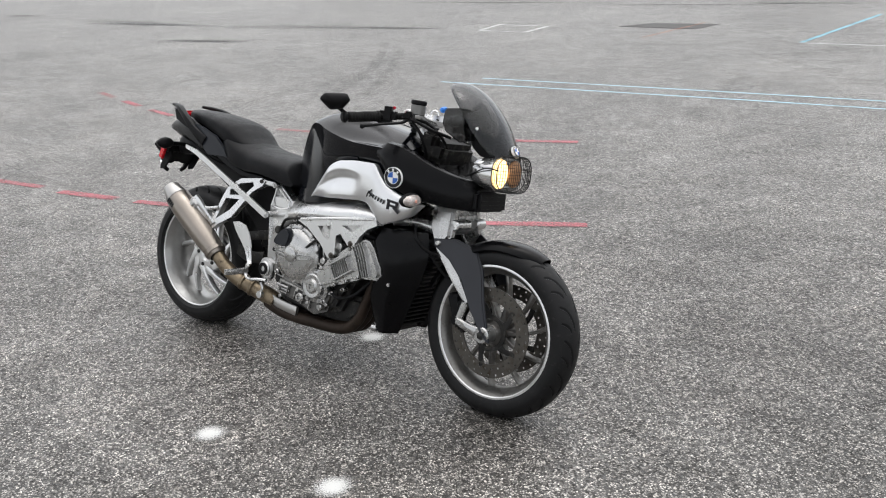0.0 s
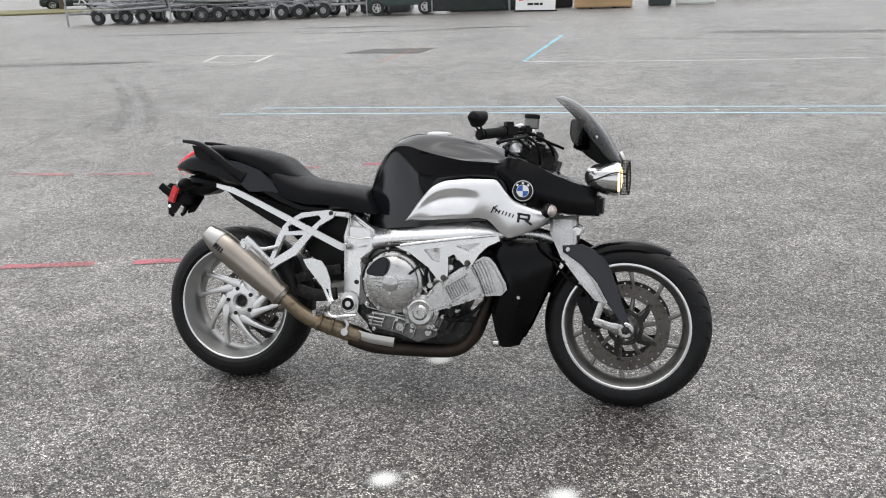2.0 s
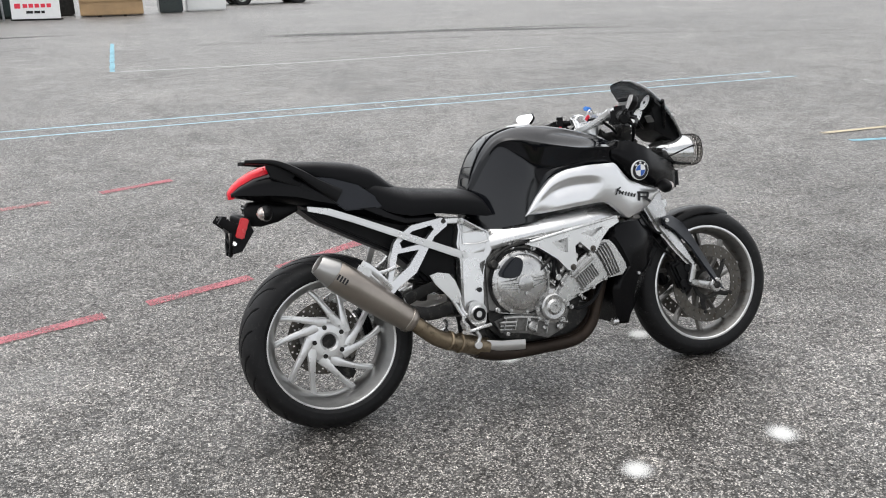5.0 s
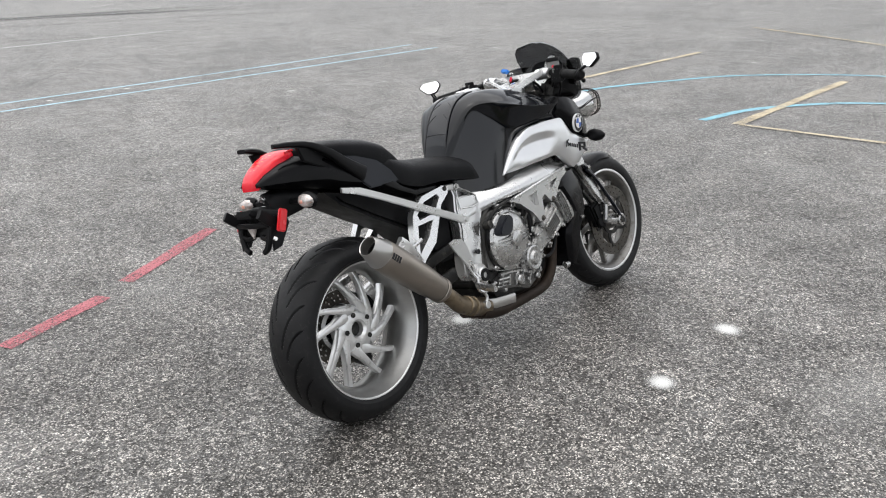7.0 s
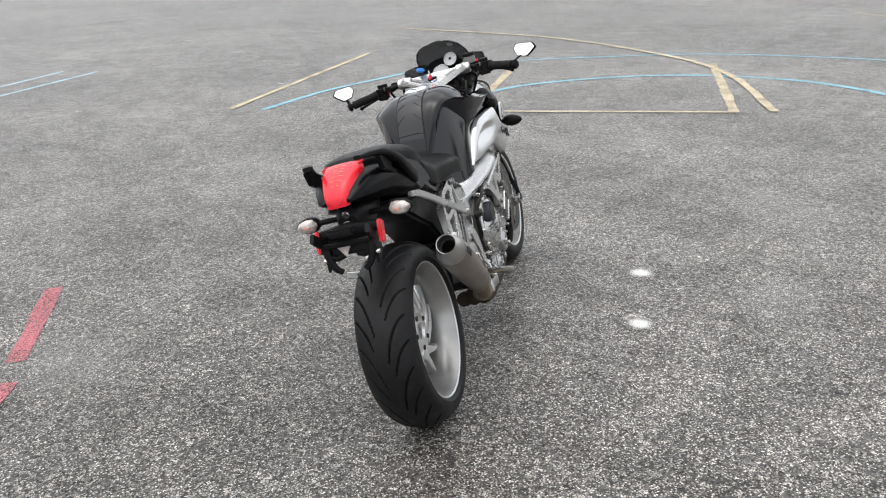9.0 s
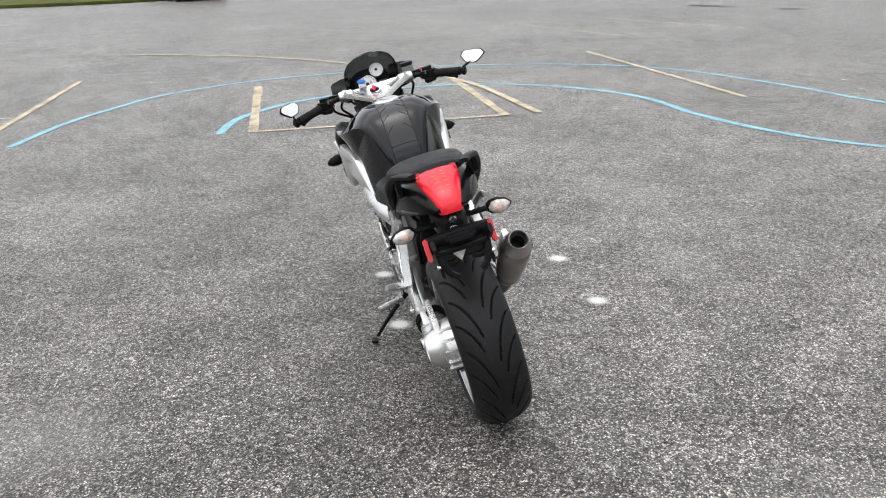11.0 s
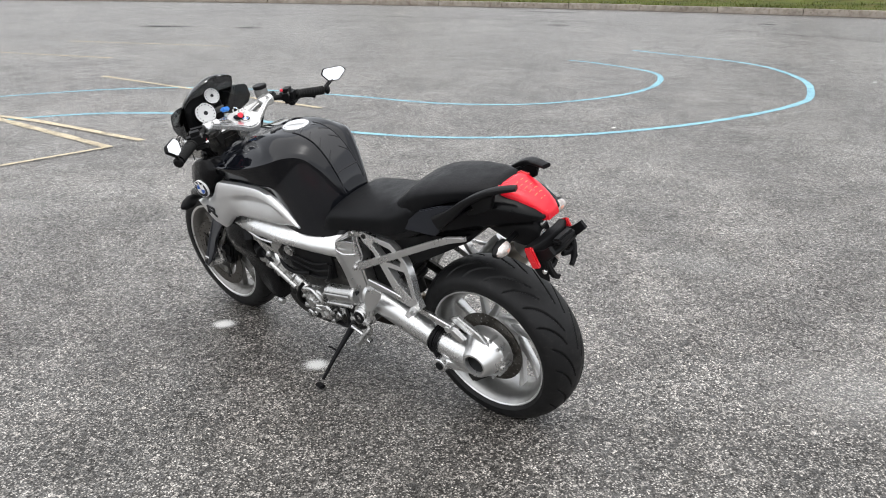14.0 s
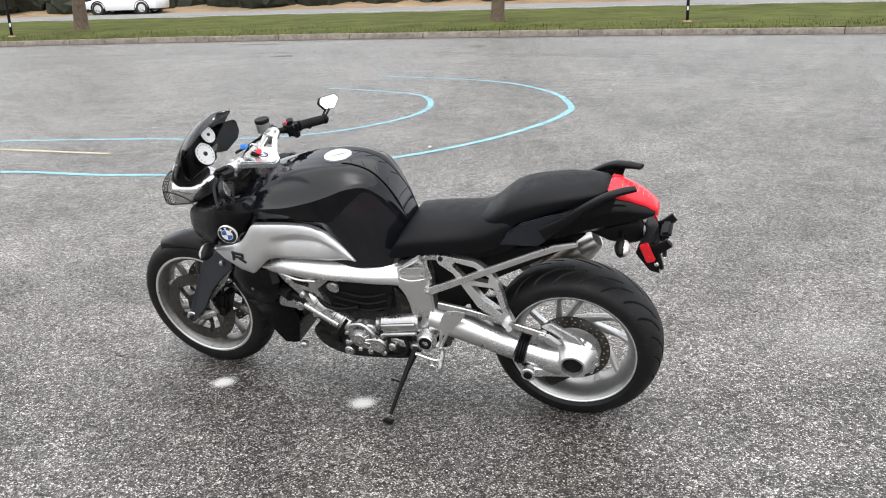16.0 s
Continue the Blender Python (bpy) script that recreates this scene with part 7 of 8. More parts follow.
for i, (x, y, s) in enumerate(((6.5, -7.92, 0.1), (2.87, -7.43, 0.08), (1.9, -9.86, 0.14), (-0.03, -12.07, 0.12), (-0.13, -10.16, 0.1), (6.48, -5.34, 0.1), (2.7, -4.93, 0.1), (4.03, 5.7, 0.13), (5.15, 5.4, 0.07), (11.8, -8.0, 0.1), (8.5, 6.5, 0.12), (9.3, 2.8, 0.1), (3.2, -10.8, 0.1), (10.31, -3.53, 0.11), (11.01, -4.82, 0.12), (3.23, -11.99, 0.1), (2.1, -12.02, 0.1), (1.71, -12.25, 0.09), (2.0, -10.58, 0.1), (-0.04, -11.09, 0.1), (20.85, 16.03, 0.25), (7.01, 3.93, 0.1), (2.02, 7.2, 0.09), (2.94, 7.3, 0.1), (11.83, 3.8, 0.12))):
    blot("pale_fleck", x, y, s, s * 0.45, FLECK, "small pale paint fleck on the asphalt", i * 47, 0.005, "pale flecks")
for i, (x, y, sx, sy, t) in enumerate(((-10.5, 13.0, 1.9, 0.35, 6), (-19, 12.0, 4.2, 0.5, 3), (-12.5, 9.2, 1.8, 0.3, 8), (3.2, 19.2, 1.5, 0.4, -8), (8.5, 17.7, 3.5, 0.5, -14), (-9, 24, 3.5, 0.5, 4), (-14, 22, 6.0, 0.4, 3), (-4, 22.5, 2.6, 0.35, 2), (11.0, -15.4, 0.5, 0.4, 0), (7.2, -18.7, 0.4, 0.35, 0), (18.6, -9.0, 0.8, 0.45, 20), (16.4, -10.1, 0.6, 0.4, 20), (14.5, -19.5, 2.0, 0.3, 12), (-7.6, 21.4, 3.8, 0.3, 8), (-4.7, 22.2, 1.2, 0.25, 20), (12.5, 6.72, 0.17, 0.12, 0), (18.3, -9.1, 1.1, 0.3, 28), (7.0, 18.6, 5.4, 0.3, -4), (-28.5, 13.3, 1.8, 0.5, 2))):
    blot("dark_stain", x, y, sx, sy, STAIN, "dark oily stain on the asphalt", t, 0.006 + 0.0004 * i, "dark stains")
for i, (x, y, sx, sy, t) in enumerate(((-1.5, 2.2, 0.8, 0.55, 20), (0.1, 1.55, 0.5, 0.4, 50), (2.6, -1.4, 0.9, 0.45, 10), (-0.9, -1.0, 0.6, 0.4, 35), (1.3, -1.25, 0.6, 0.3, -10), (3.1, 2.3, 0.9, 0.5, 25), (0.2, -1.9, 0.5, 0.3, 5), (4.2, 0.2, 0.7, 0.4, 70), (-1.1, 0.7, 0.4, 0.3, 15), (-2.4, 3.0, 0.7, 0.4, 40))):
    blot("pale_scuff", x, y, sx, sy, PALE, "pale dusty scuff on the asphalt", t, 0.002 + 0.0002 * i, "pale scuffs")
# broad faint bands of tar film across the lot
for i, (x, y, sx, sy, t) in enumerate(((-20.0, 12.4, 5.5, 0.7, -6), (-12.6, 12.7, 4.8, 0.8, 9), (-12.4, 9.3, 2.0, 0.7, 22), (6.5, 18.4, 6.5, 0.7, -6), (3.6, 18.7, 3.0, 0.5, -14))):
    blot("tar_film", x, y, sx, sy, STAIN_SOFT, "broad faint dark film on the asphalt", t, 0.0025 + 0.00005 * i, "tar films")
# tarred repair patch
b = bmesh.new()
plate(b, [(-5.58, 14.7), (-5.25, 15.62), (-3.82, 15.74), (-3.8, 14.52)], 0.0, 0.004, bevel=0)
bmesh.ops.transform(b, matrix=Matrix(((1, 0, 0, 0), (0, 0, 1, 0), (0, 1, 0, 0.003), (0, 0, 0, 1))), verts=b.verts)
TAR = surface("tar_patch", (0.06, 0.058, 0.056), 0.85, 0.0, 0.25, wear=0.3, wear_col=(0.11, 0.105, 0.1), grain=90, grain_bump=0.4)
thing("repair_patch", b, TAR, "dark tarred repair patch in the asphalt", "patch", kind="structure", smooth=0)
# cracks and tyre scrubs
CRACK = surface("crack_shadow", (0.018, 0.018, 0.018), 0.9)
SCRUB = worn_paint("tyre_scrub", (0.075, 0.074, 0.073), -0.02)


def wander(a, c, n, amp, seed):
    rnd = random.Random(seed)
    a, c = Vector(a), Vector(c)
    s = (c - a).orthogonal().normalized()
    out, o = [], 0.0
    for k in range(n + 1):
        o = o * 0.7 + rnd.uniform(-amp, amp)
        out.append(tuple(a.lerp(c, k / n) + s * o))
    return out


for i, (a, c, n) in enumerate((((2.2, 14.2), (9.0, 12.2), 18), ((-16, 20.5), (-2, 21.5), 24), ((3, 22), (16, 15), 24), ((-3.5, -16.2), (12, -16.3), 28), ((-9.0, 6.95), (-5.1, 6.75), 16), ((-4.9, 4.2), (-5.3, 7.0), 14), ((1.45, 7.85), (4.75, 10.6), 16), ((4.3, 13.1), (6.75, 12.85), 10), ((-20.5, 8.7), (-10.9, 8.45), 26), ((12.0, -16.2), (20.0, -14.8), 14))):
    thing("crack", line_bm(wander(a, c, n, 0.09, i), 0.022 if i < 4 else 0.009, 0.003, i, res=2), CRACK, "thin wandering crack in the asphalt", "crack", "cracks", "structure", smooth=0)
for i, (pts, w) in enumerate((([(-8.3, 10.35), (-6.6, 8.35), (-5.32, 6.6), (-4.45, 5.1)], 0.15), ([(-7.2, 9.55), (-5.7, 7.65), (-4.66, 6.23), (-4.1, 5.3)], 0.15), ([(2.5, -15.5), (10, -16.8), (20, -14.5)], 0.18), ([(0, 17.5), (9, 15.6), (18, 12)], 0.3))):
    thing("tyre_scrub", line_bm(pts, w, 0.0035, 70 + i), SCRUB, "faint dark tyre scrub on the asphalt", "tyre mark", "tyre marks", "structure", smooth=0)

# ---- kerb, verge and road past the lot ----
CONCRETE = surface("kerb_concrete", (0.19, 0.168, 0.143), 0.9, 0.0, 0.3, wear=0.6, wear_col=(0.09, 0.066, 0.048), grain=60, grain_bump=0.3, mottled=2.0)
GRASS = surface("mown_grass", (0.058, 0.07, 0.017), 0.9, 0.0, 0.45, wear=0.5, wear_col=(0.095, 0.078, 0.03), grain=30, grain_bump=0.8, mottled=0.7, spec=0.05)
DRY = surface("dry_bank", (0.23, 0.16, 0.09), 0.95, 0.0, 0.3, wear=0.3, wear_col=(0.12, 0.1, 0.05), mottled=0.6)
ROAD = surface("road_asphalt", (0.17, 0.168, 0.165), 0.85, 0.0, 0.15, mottled=0.5)
HEDGE = surface("dark_hedge", (0.018, 0.022, 0.012), 0.9, 0.0, 0.5, mottled=3.0)
BARK = surface("bark", (0.1, 0.072, 0.05), 0.95, 0.0, 0.35, grain=25, grain_bump=0.9, mottled=8.0)
LEAF = surface("leaf", (0.07, 0.09, 0.025), 0.8, 0.0, 0.3)

KERB = smooth_path([(-60, -20.5, 0), (-30, -22.2, 0), (-12, -22.9, 0), (-2.7, -23.1, 0), (3, -23.0, 0), (9, -22.4, 0), (16.5, -21.1, 0), (24.5, -18.7, 0), (33, -15.2, 0), (45, -9, 0), (65, 3, 0)], 12)


def kerb_side(p, i):
    t = (KERB[min(i + 1, len(KERB) - 1)] - KERB[max(i - 1, 0)]).normalized()
    return V(t.y, -t.x, 0)


verge_rows = []
for i, p in enumerate(KERB):
    s = kerb_side(p, i)
    verge_rows.append([p + s * d + V(0, 0, z + 0.012 * math.sin(i * 1.7 + d * 2)) for d, z in ((0.16, 0.165), (0.6, 0.185), (2.5, 0.215), (6, 0.26), (10, 0.32), (14.5, 0.4))])
b = bmesh.new()
loft(b, verge_rows, cap=False, closed=False)
bmesh.ops.subdivide_edges(b, edges=b.edges, cuts=1)
for v in b.verts:
    v.co.z += 0.03 * noise.noise(v.co * 0.5)
verge = thing("grass_verge", b, GRASS, "mown grass verge behind the kerb, partly yellowed", "grass", kind="structure")
b = bmesh.new()
loft(b, [[p + kerb_side(p, i) * d + V(0, 0, z) for d, z in ((14.0, 0.3), (14.5, 0.42), (22, 0.46), (22.5, 0.3))] for i, p in enumerate(KERB)], cap=False, closed=False)
thing("road", b, ROAD, "grey asphalt road behind the verge", "road", kind="structure")
b = bmesh.new()
loft(b, [[p + kerb_side(p, i) * d + V(0, 0, z) for d, z in ((14.45, 0.435), (14.62, 0.435))] for i, p in enumerate(KERB)], cap=False, closed=False)
thing("road_edge_line", b, WHITE_LINE, "faded white edge line of the road", "painted line", kind="structure")
b = bmesh.new()
loft(b, [[p + kerb_side(p, i) * d + V(0, 0, z) for d, z in ((22.4, 0.42), (24, 0.6), (30, 1.6), (45, 3.0))] for i, p in enumerate(KERB)], cap=False, closed=False)
thing("far_bank", b, DRY, "dry brown grass bank across the road", "bank", kind="structure")
# broken dark brown strip of uneven width along the kerb foot
GUTTER_BROWN = worn_paint("gutter_strip", (0.07, 0.055, 0.042), 0.55)
b = bmesh.new()
loft(b, [[p - kerb_side(p, i) * d + V(0, 0, 0.006) for d in (-0.02, 0.1 + 0.06 * math.sin(i * 2.3), 0.22 + 0.1 * math.sin(i * 1.3))] for i, p in enumerate(KERB)], cap=False, closed=False)
thing("gutter_strip", b, GUTTER_BROWN, "broken dark brown strip along the kerb foot", "dirt", kind="structure", smooth=0)
# kerb stones
kerb = tagged(new("kerb"), "weathered concrete kerb edging the lot", "kerb", kind="structure")
run = [0.0]
for a, c in zip(KERB, KERB[1:]):
    run.append(run[-1] + (c - a).length)


def kerb_at(d):
    i = max(0, min(len(KERB) - 2, int(np.searchsorted(run, d)) - 1))
    return KERB[i].lerp(KERB[i + 1], (d - run[i]) / max(1e-6, run[i + 1] - run[i])), kerb_side(KERB[i], i)


rk = random.Random(5)
d = 20.0
while d < run[-1] - 4:
    L1 = 2.4
    pa, sa = kerb_at(d)
    pb, sb = kerb_at(d + L1 - 0.02)
    b = bmesh.new()
    j = rk.uniform(-0.008, 0.008)
    sec = ((0.0, -0.02), (0.012 + j, 0.135), (0.03 + j, 0.17 + j), (0.15, 0.175 + j), (0.16, -0.02))
    loft(b, [[p + s * (u + j) + V(0, 0, z) for u, z in sec] for p, s in ((pa, sa), (pb, sb))])
    st = part("kerb_stone", b, CONCRETE, kerb)
    d += L1
# grass blades near the kerb and on the verge
rg = random.Random(11)
verts, faces = [], []
for k in range(9000):
    dd = rg.uniform(run[0] + 40, run[-1] - 30)
    p, s = kerb_at(dd)
    off = 0.15 + abs(rg.gauss(0, 1)) * 2.0 if k % 3 else 0.15 + rg.random() * 0.25
    zz = float(np.interp(off, [0.16, 0.6, 2.5, 6, 10], [0.165, 0.185, 0.215, 0.26, 0.32])) - 0.02
    q = p + s * off + V(0, 0, zz)
    a = rg.uniform(0, 6.28)
    w, h = 0.012, rg.uniform(0.05, 0.12)
    i = len(verts)
    verts += [tuple(q + V(math.cos(a) * w, math.sin(a) * w, 0)), tuple(q - V(math.cos(a) * w, math.sin(a) * w, 0)), tuple(q + V(rg.uniform(-0.03, 0.03), rg.uniform(-0.03, 0.03), h))]
    faces.append((i, i + 1, i + 2))
me = bpy.data.meshes.new("grass_blades")
me.from_pydata(verts, [], faces)
me.materials.append(GRASS)
tagged(new("grass_blades", me), "loose grass blades along the kerb", "grass", kind="stuff")


def tree(x, y, z, r, h, seed):
    rnd = random.Random(seed)
    t = empty("tree", pose(x, y, z), "roadside tree with a brown ridged trunk in grass", "tree", "trees")
    b2 = bmesh.new()
    pts = [(0, 0, -0.1), (rnd.uniform(-0.03, 0.03), 0, 0.25), (rnd.uniform(-0.06, 0.06), rnd.uniform(-0.05, 0.05), h * 0.2), (rnd.uniform(-0.1, 0.1), rnd.uniform(-0.1, 0.1), h * 0.45)]
    tube(b2, pts, [r * 1.5, r * 1.05, r * 0.9, r * 0.6], 14, res=5)
    for v in b2.verts:
        v.co += V(1, 1, 0) * 0.04 * r * noise.noise(v.co * 9)
    part("trunk", b2, BARK, t)
    leaves = []
    for k in range(8):
        a = k * 2.4 + rnd.uniform(-0.3, 0.3)
        z0 = h * rnd.uniform(0.3, 0.44)
        L2 = h * rnd.uniform(0.25, 0.42)
        end = V(math.cos(a) * L2 * 0.8, math.sin(a) * L2 * 0.8, z0 + L2 * rnd.uniform(0.6, 1.1))
        midp = V(math.cos(a) * L2 * 0.35, math.sin(a) * L2 * 0.35, z0 + L2 * 0.35)
        b2 = bmesh.new()
        tube(b2, [(0, 0, z0), midp, end], [r * 0.38, r * 0.22, r * 0.06], 8, res=4)
        for q in range(4):
            p = midp.lerp(end, 0.2 + 0.2 * q)
            e = p + V(rnd.uniform(-1, 1), rnd.uniform(-1, 1), rnd.uniform(0.1, 1)) * L2 * 0.3
            tube(b2, [p, p.lerp(e, 0.5) + V(0, 0, 0.05), e], [r * 0.12, r * 0.08, r * 0.03], 6, res=3)
            leaves += [e, p.lerp(e, 0.6), p]
        leaves.append(end)
        part("limb", b2, BARK, t)
    vs, fs = [], []
    for c in leaves:
        for q in range(34):
            o = V(rnd.gauss(0, 0.4), rnd.gauss(0, 0.4), rnd.gauss(0, 0.34))
            n = V(rnd.uniform(-1, 1), rnd.uniform(-1, 1), rnd.uniform(-1, 1)).normalized()
            u = n.orthogonal().normalized() * 0.05
            w = n.cross(u).normalized() * 0.09
            i = len(vs)
            vs += [tuple(c + o - w), tuple(c + o + u), tuple(c + o + w), tuple(c + o - u)]
            fs.append((i, i + 1, i + 2, i + 3))
    me2 = bpy.data.meshes.new("crown")
    me2.from_pydata(vs, [], fs)
    me2.materials.append(LEAF)
    cr = new("crown", me2)
    cr.parent = t
    tagged(cr, kind="stuff")


for i, (x, y, z, r, h) in enumerate(((26.4, -24.7, 0.24, 0.27, 8.0), (9.7, -27.7, 0.22, 0.24, 7.5), (-43.0, 44.5, 0.0, 0.28, 7.5), (-42.2, 51.0, 0.0, 0.14, 5.5))):
    tree(x, y, z, r, h, 31 + i)


def bollard(x, y, z):
    b2 = bmesh.new()
    cyl(b2, (x, y, z - 0.1), (x, y, z + 2.4), 0.05, n=10, bevel=0.01)
    p = thing("sign_post", b2, PLASTIC, "dark steel post standing in the verge", "post", "posts")
    b2 = bmesh.new()
    cyl(b2, (x, y, z - 0.02), (x, y, z + 0.05), 0.17, 0.1, n=12)
    part("post_footing", b2, DRY, p)
    b2 = bmesh.new()
    tv = (V(0, 0, 0) - V(x, y, 0)).normalized()
    box(b2, V(x, y, z + 0.42) + tv * 0.052, (0.05, 0.05, 0.12), (0, 0, 0), 0.004)
    part("post_marker", b2, WHITE, p)


bollard(2.8, -26.1, 0.22)
bollard(26.0, -20.9, 0.2)

# ---- vehicles ----
TYRE_FAR = surface("car_tyre", (0.02, 0.02, 0.02), 0.8)
CAR_WHITE = surface("white_car_paint", (0.72, 0.73, 0.74), 0.25, 0.0, 0.03, coat=0.6)
CAR_DARK = surface("dark_car_paint", (0.02, 0.03, 0.03), 0.3, 0.1, 0.1, coat=0.5)
CAR_GREEN = surface("dark_green_paint", (0.012, 0.04, 0.034), 0.35, 0.1, 0.1, coat=0.4)
CAR_GLASS = surface("tinted_car_glass", (0.02, 0.024, 0.026), 0.06, 0.0, 0.05)


def wheel_parts(parent, c, r, w, rim=RIM, k_rim=1.0):
    b2 = bmesh.new()
    lathe(b2, [(r * 0.62 * k_rim, -w / 2), (r * 0.93, -w / 2), (r, -w * 0.36), (r, w * 0.36), (r * 0.93, w / 2), (r * 0.62 * k_rim, w / 2)], c=c, n=24, closed=True)
    wh = part("wheel", b2, TYRE_FAR, parent)
    b2 = bmesh.new()
    cyl(b2, V(*c) - V(0, w * 0.42, 0), V(*c) + V(0, w * 0.42, 0), r * 0.2, n=12)
    lathe(b2, [(r * q, y) for q, y in ((0.54 * k_rim, -w * 0.45), (0.64 * k_rim, -w * 0.45), (0.64 * k_rim, w * 0.45), (0.54 * k_rim, w * 0.45))], c=c, n=24, closed=True)
    for k in range(5):
        a = 2 * math.pi * k / 5
        for sg in (-1, 1):
            sweep(b2, [V(*c) + V(0, sg * w * 0.36, 0), V(*c) + V(r * 0.58 * k_rim * math.cos(a), sg * w * 0.36, r * 0.58 * k_rim * math.sin(a))], r * 0.16, w * 0.1, (0, 1, 0), n=6)
    part("rim", b2, rim, wh)


def car(m, paint, label, suv=True):
    c = empty("parked_car", m, label, "car")
    Lh, W, roof = (2.3, 0.92, 1.68) if suv else (2.35, 0.88, 1.45)
    b2 = bmesh.new()
    rings = []
    for x, w, zt, zb in ((-Lh, 0.8, 0.85, 0.45), (-Lh + 0.1, 0.95, 0.98, 0.32), (-1.4, 1.0, 1.02, 0.26), (0.0, 1.0, 1.0, 0.26), (0.9, 1.0, 0.98, 0.26), (1.7, 0.97, 0.9, 0.28), (Lh - 0.1, 0.9, 0.78, 0.34), (Lh, 0.78, 0.66, 0.42)):
        rings.append(half_ring(x, dome_half(w * W, zt, zb, 5, 4.5, 0.94)))
    loft(b2, rings)
    part("body", b2, paint, c)
    b2 = bmesh.new()
    rings = []
    for x, w, zt in ((-Lh + 0.2, 0.86, 1.0), (-Lh + 0.55, 0.76, roof - 0.08), (-0.8, 0.78, roof), (0.1, 0.77, roof - 0.03), (0.5, 0.78, roof - 0.22), (1.05, 0.85, 0.97)):
        rings.append(half_ring(x, dome_half(w * W, zt, 0.93, 5, 3.5, 1.08)))
    loft(b2, rings)
    part("cabin", b2, paint, c)
    for sg in (-1, 1):
        for x0, x1 in ((-1.55, -0.85), (-0.75, -0.02), (0.06, 0.62)):
            b2 = bmesh.new()
            plate(b2, [(x0, 1.05), (x1 + (0.25 if x1 > 0.3 else 0), 1.05), (x1 - (0.25 if x1 > 0.3 else 0), roof - 0.2), (x0, roof - 0.17)], sg * W * 0.79, sg * W * 0.86, bevel=0.01, shape=lambda x, z: -sg * 0.16 * max(0.0, z - 1.05))
            part("window", b2, CAR_GLASS, c)
        for x in (-1.35, 1.35):
            wheel_parts(c, (x, sg * (W - 0.1), 0.36), 0.36, 0.23)
            b2 = bmesh.new()
            lathe(b2, [(0.37, sg * (W - 0.02)), (0.44, sg * (W + 0.01)), (0.45, sg * (W - 0.08))], c=(x, 0, 0.37), n=24)
            part("wheel_arch", b2, PLASTIC, c)
        b2 = bmesh.new()
        box(b2, (Lh - 0.08, sg * 0.62, 0.72), (0.12, 0.26, 0.12), (0, 0, -sg * 18), 0.02)
        part("headlight", b2, CLEAR, c)
        b2 = bmesh.new()
        box(b2, (-Lh + 0.05, sg * 0.74, 0.92), (0.1, 0.12, 0.2), (0, 0, 0), 0.02)
        part("rear_lamp", b2, RED, c)
    b2 = bmesh.new()
    box(b2, (0, 0, 0.3), (4.2, 1.7, 0.12), (0, 0, 0), 0.03)
    part("sill", b2, PLASTIC, c)
    return c


car(pose(36.3, -38.6, 0.44, 0, 0, 14), CAR_WHITE, "white sport utility vehicle standing on the road")
car(pose(-43.5, 54.0, 0.0, 0, 0, 30), CAR_DARK, "dark pickup-sized car parked past the grass island")
car(pose(-62.0, 62.0, 0.0, 0, 0, 10), CAR_WHITE, "pale car parked at the far end of the lot", False)
car(pose(4.8, 41.0, 0.0, 0, 0, 8), CAR_WHITE, "white car parked beyond the stacked goods", False)
b = bmesh.new()
plate(b, round_outline([(-56, 44.5), (-44, 42.5), (-33, 46.5), (-34, 52), (-46, 52.5), (-56, 49)], 4), 0.0, 0.1, bevel=0.02)
bmesh.ops.transform(b, matrix=Matrix(((1, 0, 0, 0), (0, 0, 1, 0), (0, 1, 0, 0), (0, 0, 0, 1))), verts=b.verts)
thing("grass_island", b, surface("worn_grass", (0.15, 0.14, 0.06), 0.95, 0.0, 0.3, mottled=0.8), "low worn grass island in the lot", "grass", kind="structure")
car(pose(34.6, 5.9, 0.0, 0, 0, 28), CAR_DARK, "dark parked car at the edge of the lot")
b = bmesh.new()
plate(b, round_outline([(36, 5.5), (33.0, 9.5), (34, 16), (40, 22), (48, 20), (46, 9)], 4), 0.0, 0.12, bevel=0.02)
bmesh.ops.transform(b, matrix=Matrix(((1, 0, 0, 0), (0, 0, 1, 0), (0, 1, 0, 0), (0, 0, 0, 1))), verts=b.verts)
thing("grass_island", b, GRASS, "low mown grass island at the edge of the lot", "grass", kind="structure")
# hedge line far behind the road
b = bmesh.new()
rh = random.Random(3)
for i in range(0, len(KERB), 2):
    p, s = KERB[i], kerb_side(KERB[i], i)
    for k in range(3):
        c = p + s * rh.uniform(25, 28) + V(rh.uniform(-2, 2), 0, rh.uniform(0.9, 1.8))
        bmesh.ops.create_icosphere(b, subdivisions=3, radius=rh.uniform(1.1, 1.9), matrix=Matrix.Translation(c))
for v in b.verts:
    v.co += V(noise.noise(v.co * 2.1), noise.noise(v.co * 2.1 + V(7, 0, 0)), noise.noise(v.co * 2.1 + V(0, 9, 0))) * 0.5
thing("hedge", b, HEDGE, "dark hedge across the road", "hedge", kind="stuff")

# ---- storage yard: fence, trailers, sign, crate ----
GALV = surface("galvanised_steel", (0.36, 0.37, 0.38), 0.45, 0.7, 0.35, wear=0.3, wear_col=(0.1, 0.1, 0.1), mottled=3.0)
TAN = surface("tan_board", (0.42, 0.28, 0.15), 0.7, 0.0, 0.12, mottled=2.0)
fence_a, fence_b = V(-23.6, 28.4, 0), V(-5.6, 32.4, 0)
fdir = (fence_b - fence_a).normalized()
fence = empty("chain_link_fence", Matrix.Identity(4), "galvanised chain-link fence in front of a storage yard", "fence")
flen = (fence_b - fence_a).length
